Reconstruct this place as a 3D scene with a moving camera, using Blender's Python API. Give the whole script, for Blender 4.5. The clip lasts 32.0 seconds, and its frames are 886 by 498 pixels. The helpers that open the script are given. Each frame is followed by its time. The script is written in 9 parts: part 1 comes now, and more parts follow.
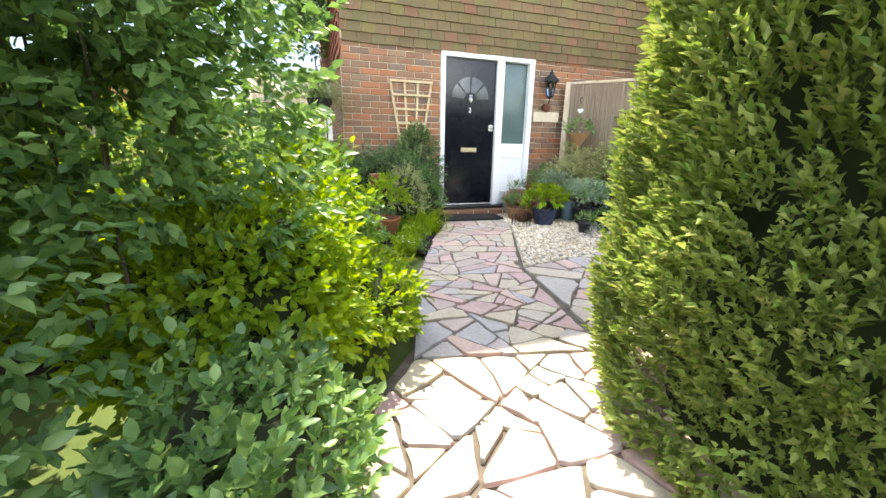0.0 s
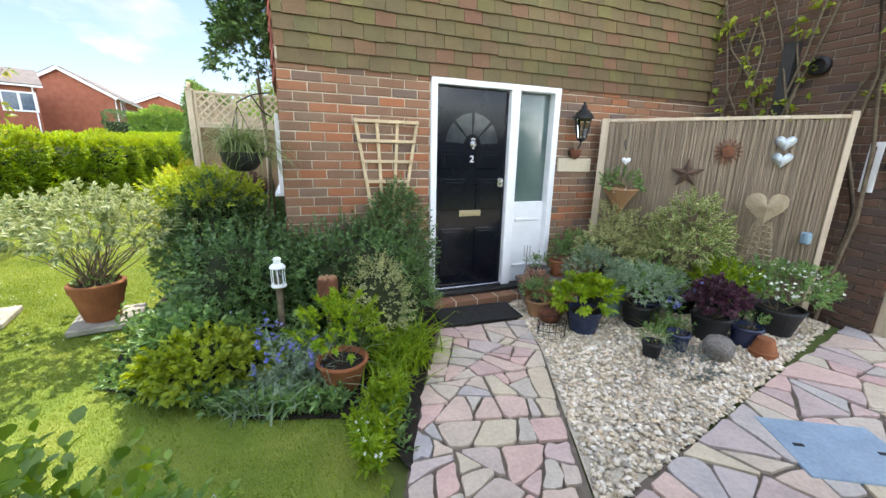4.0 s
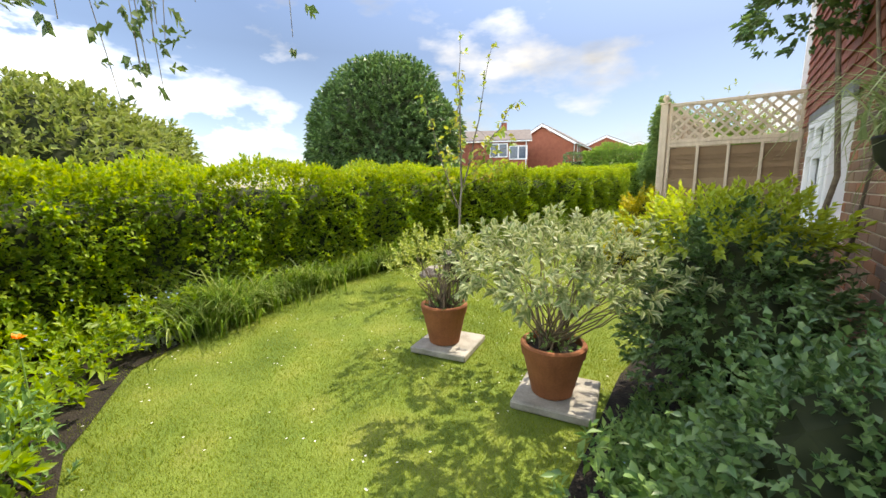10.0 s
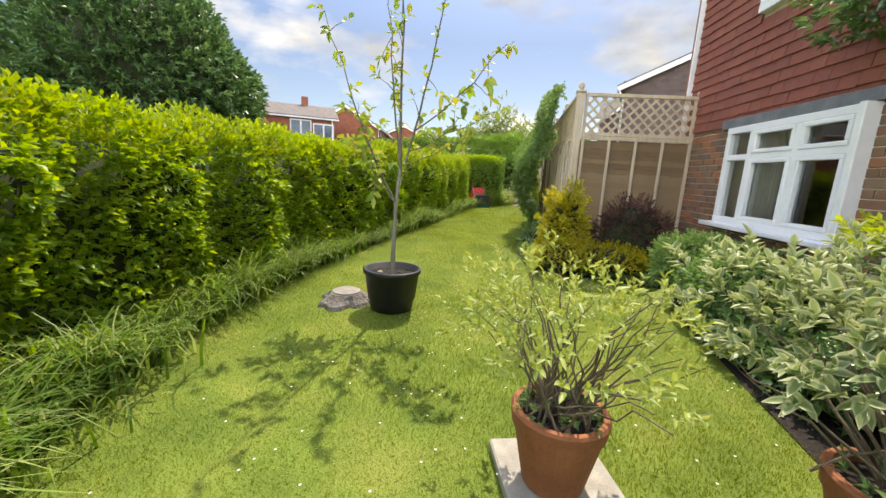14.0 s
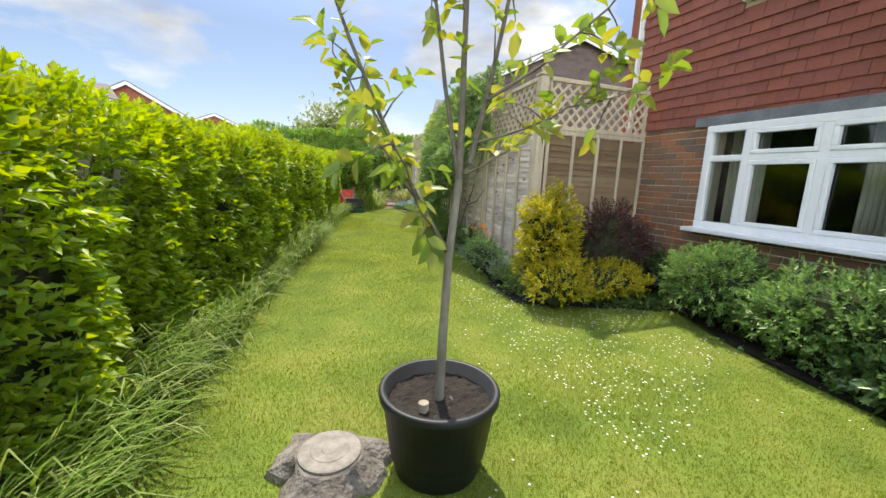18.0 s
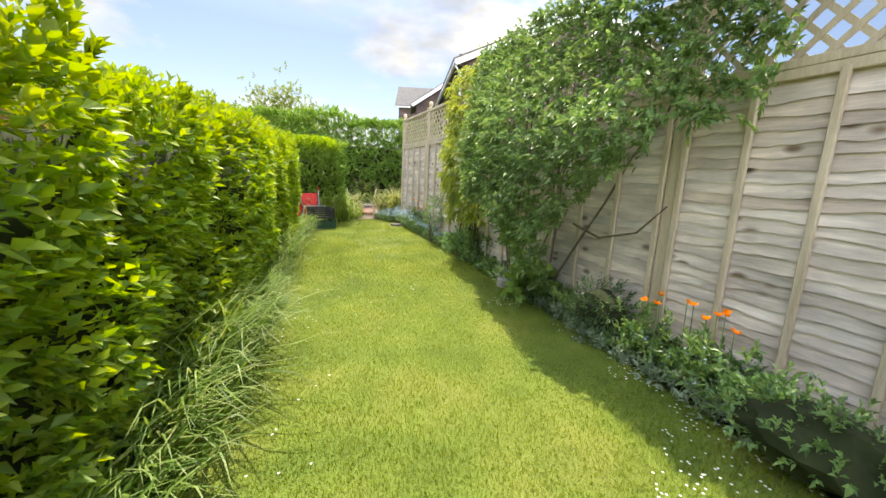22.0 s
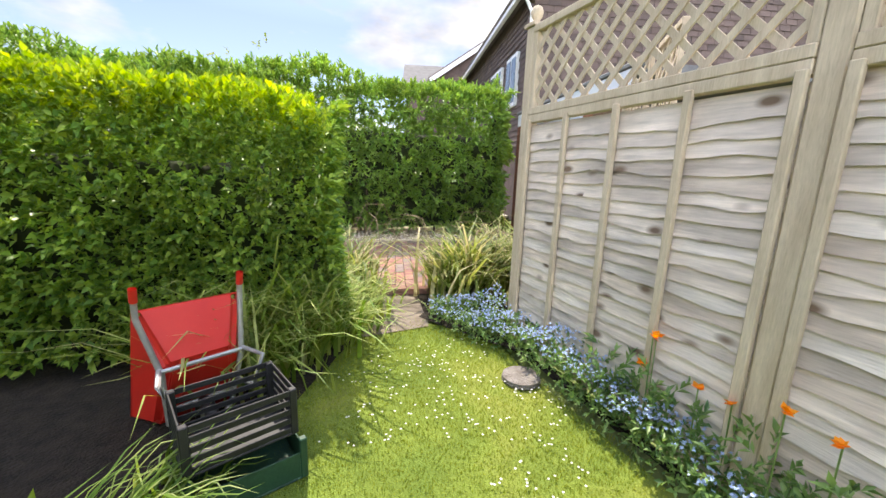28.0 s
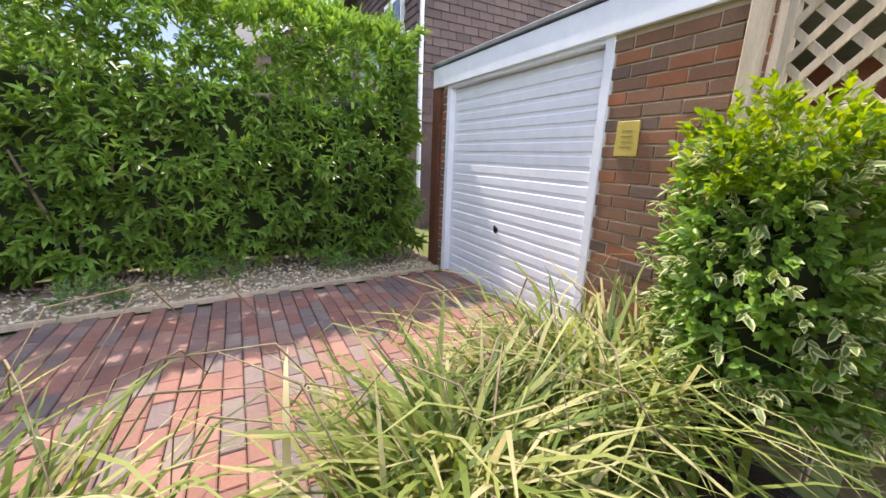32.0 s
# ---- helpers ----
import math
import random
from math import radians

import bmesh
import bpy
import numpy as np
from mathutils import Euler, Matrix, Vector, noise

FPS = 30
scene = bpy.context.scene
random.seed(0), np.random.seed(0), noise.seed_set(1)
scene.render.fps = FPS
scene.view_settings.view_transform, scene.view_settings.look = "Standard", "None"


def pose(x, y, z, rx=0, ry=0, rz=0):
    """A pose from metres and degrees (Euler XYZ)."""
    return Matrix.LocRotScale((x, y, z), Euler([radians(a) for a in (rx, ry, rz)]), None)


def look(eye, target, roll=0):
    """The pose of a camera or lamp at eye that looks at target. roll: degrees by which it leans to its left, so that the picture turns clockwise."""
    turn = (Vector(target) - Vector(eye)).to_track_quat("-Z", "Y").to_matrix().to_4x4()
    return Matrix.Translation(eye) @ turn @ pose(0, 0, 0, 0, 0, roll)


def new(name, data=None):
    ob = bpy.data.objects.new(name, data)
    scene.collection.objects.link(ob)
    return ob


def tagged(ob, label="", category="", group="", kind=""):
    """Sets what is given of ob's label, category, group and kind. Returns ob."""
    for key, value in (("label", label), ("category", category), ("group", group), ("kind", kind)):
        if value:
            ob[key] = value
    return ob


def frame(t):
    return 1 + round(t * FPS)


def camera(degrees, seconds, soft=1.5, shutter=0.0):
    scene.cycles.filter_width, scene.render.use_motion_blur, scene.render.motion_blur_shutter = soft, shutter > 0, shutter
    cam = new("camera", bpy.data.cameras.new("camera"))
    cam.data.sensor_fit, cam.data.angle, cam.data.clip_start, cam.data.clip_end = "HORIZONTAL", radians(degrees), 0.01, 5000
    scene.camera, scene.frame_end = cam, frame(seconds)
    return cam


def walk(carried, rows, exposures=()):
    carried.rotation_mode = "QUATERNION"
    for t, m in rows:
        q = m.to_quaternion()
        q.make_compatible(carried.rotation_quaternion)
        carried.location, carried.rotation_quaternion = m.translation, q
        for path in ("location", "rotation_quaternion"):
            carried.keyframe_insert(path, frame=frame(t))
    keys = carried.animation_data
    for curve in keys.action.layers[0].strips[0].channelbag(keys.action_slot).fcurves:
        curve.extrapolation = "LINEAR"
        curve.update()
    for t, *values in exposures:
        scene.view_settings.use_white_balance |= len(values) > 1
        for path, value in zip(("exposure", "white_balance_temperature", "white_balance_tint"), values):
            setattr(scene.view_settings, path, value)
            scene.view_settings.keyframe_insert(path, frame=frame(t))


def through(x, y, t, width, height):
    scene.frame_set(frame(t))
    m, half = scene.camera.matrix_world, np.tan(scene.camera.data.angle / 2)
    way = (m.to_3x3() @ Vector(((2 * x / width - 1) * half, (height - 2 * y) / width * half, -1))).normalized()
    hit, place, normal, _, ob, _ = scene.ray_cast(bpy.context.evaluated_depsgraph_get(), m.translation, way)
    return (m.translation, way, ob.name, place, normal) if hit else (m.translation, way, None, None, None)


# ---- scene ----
cam = camera(98.5, 32.0)
PATH = [
    (0.0, pose(-0.417, -5.058, 0.988, 74.83, -1.06, -18.64)),
    (0.5, pose(-0.375, -4.802, 1.043, 74.33, -1.33, -19.57)),
    (1.0, pose(-0.259, -4.465, 1.123, 74.63, -1.13, -20.72)),
    (1.5, pose(-0.180, -4.277, 1.191, 74.52, -1.10, -20.98)),
    (2.0, pose(-0.163, -3.913, 1.291, 74.48, -1.26, -21.60)),
    (2.5, pose(-0.123, -3.790, 1.419, 74.69, -1.26, -22.04)),
    (4.5, pose(0.107, -3.282, 1.513, 76.91, -1.20, -19.05)),
    (5.0, pose(0.100, -3.258, 1.524, 78.46, -0.83, -7.54)),
    (5.5, pose(0.015, -3.280, 1.514, 80.01, -0.73, 3.08)),
    (6.0, pose(-0.053, -3.293, 1.497, 80.50, -0.66, 13.25)),
    (6.5, pose(0.032, -3.219, 1.471, 80.50, -0.24, 20.77)),
    (7.0, pose(0.237, -2.978, 1.488, 80.53, -0.11, 28.06)),
    (7.5, pose(0.236, -2.686, 1.478, 80.32, -0.11, 30.12)),
    (8.0, pose(0.204, -2.423, 1.436, 80.49, -0.23, 31.47)),
    (8.5, pose(0.182, -2.219, 1.447, 80.30, -0.17, 33.03)),
    (9.0, pose(-0.053, -2.088, 1.438, 80.14, -0.60, 33.83)),
    (9.5, pose(-0.336, -1.965, 1.398, 80.04, -1.06, 34.66)),
    (10.0, look((-0.73, -1.756, 1.361), (-1.9, -0.167, 1.032), -0.7)),
    (10.5, look((-1.005, -1.73, 1.385), (-2.178, -0.16, 0.985), -0.3)),
    (11.0, look((-1.267, -1.665, 1.42), (-2.358, -0.128, 0.745), 0.2)),
    (11.5, look((-1.464, -1.554, 1.427), (-2.354, 0.079, 0.691), 0.7)),
    (12.0, look((-1.672, -1.437, 1.44), (-2.295, 0.322, 0.73), 1.3)),
    (12.5, look((-1.915, -1.299, 1.405), (-2.334, 0.546, 0.756), 1.8)),
    (13.0, look((-2.2, -1.14, 1.375), (-2.53, 0.755, 0.83), 2.3)),
    (13.5, look((-2.496, -0.967, 1.346), (-2.747, 0.968, 0.906), 2.7)),
    (14.0, look((-2.822, -0.765, 1.295), (-2.996, 1.19, 0.912), 3.0)),
    (14.5, look((-2.982, -0.583, 1.269), (-3.062, 1.378, 0.884), 2.8)),
    (16.5, pose(-3.630, 0.151, 1.249, 80.24, -1.92, -9.74)),
    (17.0, pose(-3.808, 0.450, 1.297, 79.93, -1.78, -12.77)),
    (17.5, pose(-3.917, 0.753, 1.309, 79.59, -2.19, -16.23)),
    (18.0, pose(-4.047, 1.044, 1.324, 79.59, -2.25, -19.47)),
    (18.5, pose(-4.164, 1.319, 1.279, 80.39, -1.98, -21.52)),
    (19.0, pose(-4.185, 1.735, 1.234, 80.82, -2.18, -21.91)),
    (19.5, pose(-4.316, 2.358, 1.236, 80.66, -2.42, -24.04)),
    (20.0, pose(-4.341, 2.915, 1.326, 79.42, -2.44, -25.12)),
    (20.5, pose(-4.300, 3.351, 1.391, 78.84, -1.98, -25.51)),
    (21.0, pose(-4.213, 3.846, 1.383, 78.89, -2.03, -25.53)),
    (21.5, pose(-4.068, 4.279, 1.361, 79.02, -2.16, -25.93)),
    (22.0, pose(-3.913, 4.833, 1.326, 79.30, -2.56, -26.47)),
    (22.5, pose(-3.803, 5.313, 1.367, 79.20, -2.39, -26.83)),
    (23.0, pose(-3.632, 5.863, 1.407, 79.18, -2.70, -26.93)),
    (23.5, pose(-3.537, 6.362, 1.422, 79.22, -2.52, -26.93)),
    (24.0, pose(-3.384, 6.897, 1.405, 79.31, -2.37, -27.02)),
    (24.5, pose(-3.291, 7.349, 1.414, 79.47, -2.32, -27.20)),
    (25.0, pose(-3.222, 7.919, 1.411, 79.65, -2.39, -27.99)),
    (25.5, pose(-3.080, 8.402, 1.415, 79.74, -2.30, -27.92)),
    (26.0, pose(-2.991, 8.928, 1.453, 79.71, -2.37, -27.72)),
    (26.5, pose(-2.894, 9.356, 1.447, 79.58, -2.38, -27.63)),
    (28.5, pose(-2.481, 11.174, 1.557, 77.84, -1.92, -26.80)),
    (29.0, pose(-2.267, 11.645, 1.546, 77.49, -2.00, -27.06)),
    (29.5, pose(-2.092, 12.049, 1.542, 77.33, -2.06, -27.25)),
    (30.0, pose(-1.918, 12.450, 1.553, 76.83, -2.05, -28.60)),
    (30.5, pose(-1.685, 12.80, 1.582, 76.46, -1.81, -33.69)),
    (31.0, pose(-1.626, 13.10, 1.605, 76.62, -2.20, -43.13)),
    (31.5, pose(-1.598, 13.205, 1.621, 76.79, -2.44, -48.42)),
    (32.0, pose(-1.526, 13.265, 1.584, 76.68, -2.31, -47.58)),
]
EXPOSURES = [(0.0, 1.95, 7300, 8), (1.0, 1.72, 7300, 8), (2.0, 1.52, 6900, 8), (5.0, 1.50, 7000, 8), (6.0, 1.50, 7300, 10), (8.0, 1.32, 7500, 9),
             (13.0, 1.04, 7600, 10), (17.0, 1.02, 7200, 8), (20.0, 1.06, 7200, 8), (22.0, 1.34, 7500, 9), (24.0, 1.48, 7500, 11), (26.0, 1.42, 7400, 13),
             (29.0, 1.36, 7100, 14), (30.0, 1.26, 7100, 14), (31.0, 1.20, 7000, 16), (32.0, 1.20, 7000, 16)]
walk(cam, PATH, EXPOSURES)

# ---- world, sun ----
SUN_TO = Vector((0.12, 0.64, 1.0)).normalized()
sun = new("sun", bpy.data.lights.new("sun", "SUN"))
sun.data.energy, sun.data.angle, sun.data.color = 3.1, radians(0.6), (1.0, 0.95, 0.86)
sun.matrix_world = look((0, 0, 30), Vector((0, 0, 30)) - SUN_TO)
world = bpy.data.worlds.new("world")
scene.world = world
world.use_nodes = True


def sky():
    nt = world.node_tree
    nd, ln = nt.nodes, nt.links
    nd.clear()
    out, bg = nd.new("ShaderNodeOutputWorld"), nd.new("ShaderNodeBackground")
    tex = nd.new("ShaderNodeTexSky")
    tex.sky_type, tex.sun_disc = "NISHITA", False
    tex.sun_elevation = math.asin(SUN_TO.z)
    tex.sun_rotation = math.atan2(SUN_TO.x, SUN_TO.y)
    tex.air_density, tex.dust_density, tex.ozone_density = 1.0, 0.6, 1.6
    co, mp = nd.new("ShaderNodeTexCoord"), nd.new("ShaderNodeMapping")
    mp.inputs["Scale"].default_value = (1.0, 1.0, 2.3)
    mp.inputs["Location"].default_value = (0.35, 0.1, 0.0)
    n1 = nd.new("ShaderNodeTexNoise")
    n1.inputs["Scale"].default_value, n1.inputs["Detail"].default_value, n1.inputs["Roughness"].default_value = 2.6, 8.0, 0.55
    r1 = nd.new("ShaderNodeValToRGB")
    r1.color_ramp.elements[0].position, r1.color_ramp.elements[1].position = 0.49, 0.64
    n2 = nd.new("ShaderNodeTexNoise")
    n2.inputs["Scale"].default_value, n2.inputs["Detail"].default_value = 3.5, 5.0
    r2 = nd.new("ShaderNodeValToRGB")
    r2.color_ramp.elements[0].position, r2.color_ramp.elements[1].position = 0.35, 0.62
    r2.color_ramp.elements[0].color, r2.color_ramp.elements[1].color = (2.8, 3.0, 3.4, 1), (7.4, 7.5, 7.7, 1)
    mx = nd.new("ShaderNodeMix")
    mx.data_type = "RGBA"
    ln.new(co.outputs["Generated"], mp.inputs["Vector"])
    ln.new(mp.outputs["Vector"], n1.inputs["Vector"])
    ln.new(mp.outputs["Vector"], n2.inputs["Vector"])
    ln.new(n1.outputs["Fac"], r1.inputs["Fac"])
    ln.new(n2.outputs["Fac"], r2.inputs["Fac"])
    # clouds away from the sun: front-lit, gain raised further as unseen fill
    dot = nd.new("ShaderNodeVectorMath")
    dot.operation = "DOT_PRODUCT"
    dot.inputs[1].default_value = tuple(SUN_TO)
    ln.new(co.outputs["Generated"], dot.inputs[0])
    lit = nd.new("ShaderNodeMapRange")
    lit.inputs["From Min"].default_value, lit.inputs["From Max"].default_value = -0.6, 0.45
    lit.inputs["To Min"].default_value, lit.inputs["To Max"].default_value = 5.6, 0.66
    ln.new(dot.outputs["Value"], lit.inputs["Value"])
    gain = nd.new("ShaderNodeVectorMath")
    gain.operation = "SCALE"
    ln.new(r2.outputs["Color"], gain.inputs[0])
    ln.new(lit.outputs["Result"], gain.inputs["Scale"])
    ln.new(r1.outputs["Color"], mx.inputs["Factor"])
    deep = nd.new("ShaderNodeVectorMath")
    deep.operation = "MULTIPLY"
    deep.inputs[1].default_value = (0.56, 0.56, 0.62)
    ln.new(tex.outputs["Color"], deep.inputs[0])
    ln.new(deep.outputs[0], mx.inputs["A"])
    ln.new(gain.outputs[0], mx.inputs["B"])
    # added fill: the unseen sky opposite the sun is brightened to lift the shade
    back_fill = nd.new("ShaderNodeMapRange")
    back_fill.inputs["From Min"].default_value, back_fill.inputs["From Max"].default_value = -0.5, 0.45
    back_fill.inputs["To Min"].default_value, back_fill.inputs["To Max"].default_value = 2.1, 0.78
    ln.new(dot.outputs["Value"], back_fill.inputs["Value"])
    whole = nd.new("ShaderNodeVectorMath")
    whole.operation = "SCALE"
    ln.new(mx.outputs["Result"], whole.inputs[0])
    # added fill: sky brightens towards the zenith, out of view, to lift shaded ground
    xyz, zenith_fill, both = nd.new("ShaderNodeSeparateXYZ"), nd.new("ShaderNodeMapRange"), nd.new("ShaderNodeMath")
    zenith_fill.inputs["From Min"].default_value, zenith_fill.inputs["From Max"].default_value = 0.3, 1.0
    zenith_fill.inputs["To Min"].default_value, zenith_fill.inputs["To Max"].default_value = 1.0, 3.3
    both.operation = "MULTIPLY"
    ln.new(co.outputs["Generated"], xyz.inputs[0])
    ln.new(xyz.outputs["Z"], zenith_fill.inputs["Value"])
    ln.new(back_fill.outputs["Result"], both.inputs[0])
    ln.new(zenith_fill.outputs["Result"], both.inputs[1])
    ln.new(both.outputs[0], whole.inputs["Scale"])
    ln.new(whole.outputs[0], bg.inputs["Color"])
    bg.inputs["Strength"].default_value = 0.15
    ln.new(bg.outputs["Background"], out.inputs["Surface"])


sky()

# ---- materials ----
MATS = {}


def nodes_of(name):
    m = bpy.data.materials.new(name)
    m.use_nodes = True
    nt = m.node_tree
    return m, nt, nt.nodes["Principled BSDF"]


def varied(name, colours, rough=0.8, metal=0.0, by="noise", scale=8.0, grain=60.0, bump=0.25, stain=0.25, spec=0.4, dist=0.004, stretch=(1, 1, 1), stain_scale=2.5):
    """A surface whose colour runs over a ramp (by noise, object or island), with stains, grain and fine relief."""
    if name in MATS:
        return MATS[name]
    m, nt, bsdf = nodes_of(name)
    nd, ln = nt.nodes, nt.links
    co, mp = nd.new("ShaderNodeTexCoord"), nd.new("ShaderNodeMapping")
    mp.inputs["Scale"].default_value = stretch
    geo = nd.new("ShaderNodeNewGeometry")
    ln.new(geo.outputs["Position"] if by != "object_space" else co.outputs["Object"], mp.inputs["Vector"])
    big = nd.new("ShaderNodeTexNoise")
    big.inputs["Scale"].default_value, big.inputs["Detail"].default_value = scale, 5.0
    ln.new(mp.outputs["Vector"], big.inputs["Vector"])
    ramp = nd.new("ShaderNodeValToRGB")
    el = ramp.color_ramp.elements
    while len(el) < len(colours):
        el.new(0.5)
    lo, hi = (0.32, 0.68) if by in ("noise", "object_space") else (0.0, 1.0)
    for k, c in enumerate(colours):
        el[k].position = lo + (hi - lo) * k / max(1, len(colours) - 1)
        el[k].color = (*c, 1)
    if by == "object":
        ln.new(nd.new("ShaderNodeObjectInfo").outputs["Random"], ramp.inputs["Fac"])
    elif by == "island":
        ln.new(geo.outputs["Random Per Island"], ramp.inputs["Fac"])
    else:
        ln.new(big.outputs["Fac"], ramp.inputs["Fac"])
    st = nd.new("ShaderNodeTexNoise")
    st.inputs["Scale"].default_value, st.inputs["Detail"].default_value, st.inputs["Roughness"].default_value = stain_scale, 7.0, 0.65
    ln.new(geo.outputs["Position"], st.inputs["Vector"])
    fine = nd.new("ShaderNodeTexNoise")
    fine.inputs["Scale"].default_value, fine.inputs["Detail"].default_value = grain, 4.0
    ln.new(mp.outputs["Vector"], fine.inputs["Vector"])
    mul = nd.new("ShaderNodeMath")
    mul.operation = "MULTIPLY_ADD"
    ln.new(st.outputs["Fac"], mul.inputs[0])
    mul.inputs[1].default_value, mul.inputs[2].default_value = -2.0 * stain, 1.0 + stain
    mul2 = nd.new("ShaderNodeMath")
    mul2.operation = "MULTIPLY_ADD"
    ln.new(fine.outputs["Fac"], mul2.inputs[0])
    soft = 0.5 if bump > 0.06 else 0.08
    mul2.inputs[1].default_value, mul2.inputs[2].default_value = soft, 1.0 - soft / 2
    mul3 = nd.new("ShaderNodeMath")
    mul3.operation = "MULTIPLY"
    ln.new(mul.outputs[0], mul3.inputs[0])
    ln.new(mul2.outputs[0], mul3.inputs[1])
    vm = nd.new("ShaderNodeVectorMath")
    vm.operation = "SCALE"
    ln.new(ramp.outputs["Color"], vm.inputs[0])
    ln.new(mul3.outputs[0], vm.inputs["Scale"])
    ln.new(vm.outputs[0], bsdf.inputs["Base Color"])
    bsdf.inputs["Roughness"].default_value, bsdf.inputs["Metallic"].default_value = rough, metal
    bsdf.inputs["Specular IOR Level"].default_value = spec
    if bump:
        bp = nd.new("ShaderNodeBump")
        bp.inputs["Strength"].default_value, bp.inputs["Distance"].default_value = bump, dist
        ln.new(fine.outputs["Fac"], bp.inputs["Height"])
        ln.new(bp.outputs["Normal"], bsdf.inputs["Normal"])
    MATS[name] = m
    return m


def leafy(name, colours, rough=0.45, through=0.35, edge=None, spec=0.35):
    """Leaves: colour by leaf, light that shines through; edge: the colour of a pale margin."""
    if name in MATS:
        return MATS[name]
    m, nt, bsdf = nodes_of(name)
    nd, ln = nt.nodes, nt.links
    geo = nd.new("ShaderNodeNewGeometry")
    ramp = nd.new("ShaderNodeValToRGB")
    el = ramp.color_ramp.elements
    while len(el) < len(colours):
        el.new(0.5)
    for k, c in enumerate(colours):
        el[k].position, el[k].color = k / max(1, len(colours) - 1), (*c, 1)
    ln.new(geo.outputs["Random Per Island"], ramp.inputs["Fac"])
    pn = nd.new("ShaderNodeTexNoise")
    pn.inputs["Scale"].default_value, pn.inputs["Detail"].default_value = 2.2, 4.0
    ln.new(geo.outputs["Position"], pn.inputs["Vector"])
    ma = nd.new("ShaderNodeMath")
    ma.operation = "MULTIPLY_ADD"
    ma.inputs[1].default_value, ma.inputs[2].default_value = 0.9, 0.55
    ln.new(pn.outputs["Fac"], ma.inputs[0])
    vm = nd.new("ShaderNodeVectorMath")
    vm.operation = "SCALE"
    ln.new(ramp.outputs["Color"], vm.inputs[0])
    ln.new(ma.outputs[0], vm.inputs["Scale"])
    colour = vm.outputs[0]
    if edge:
        at = nd.new("ShaderNodeAttribute")
        at.attribute_name = "margin"
        rr = nd.new("ShaderNodeValToRGB")
        rr.color_ramp.elements[0].position, rr.color_ramp.elements[1].position = 0.45, 0.7
        mx = nd.new("ShaderNodeMix")
        mx.data_type = "RGBA"
        ln.new(at.outputs["Fac"], rr.inputs["Fac"])
        ln.new(rr.outputs["Color"], mx.inputs["Factor"])
        ln.new(colour, mx.inputs["A"])
        mx.inputs["B"].default_value = (*edge, 1)
        colour = mx.outputs["Result"]
    ln.new(colour, bsdf.inputs["Base Color"])
    bsdf.inputs["Roughness"].default_value, bsdf.inputs["Specular IOR Level"].default_value = rough, spec
    tr = nd.new("ShaderNodeBsdfTranslucent")
    hs = nd.new("ShaderNodeHueSaturation")
    hs.inputs["Hue"].default_value, hs.inputs["Saturation"].default_value, hs.inputs["Value"].default_value = 0.485, 1.15, 1.5
    ln.new(colour, hs.inputs["Color"])
    ln.new(hs.outputs["Color"], tr.inputs["Color"])
    ms = nd.new("ShaderNodeMixShader")
    ms.inputs["Fac"].default_value = through
    ln.new(bsdf.outputs[0], ms.inputs[1])
    ln.new(tr.outputs[0], ms.inputs[2])
    ln.new(ms.outputs[0], nd["Material Output"].inputs["Surface"])
    MATS[name] = m
    return m


def glassy(name, tint=(0.75, 0.82, 0.82)):
    if name in MATS:
        return MATS[name]
    m, nt, bsdf = nodes_of(name)
    bsdf.inputs["Base Color"].default_value = (*tint, 1)
    bsdf.inputs["Roughness"].default_value, bsdf.inputs["Transmission Weight"].default_value, bsdf.inputs["IOR"].default_value = 0.02, 1.0, 1.45
    MATS[name] = m
    return m



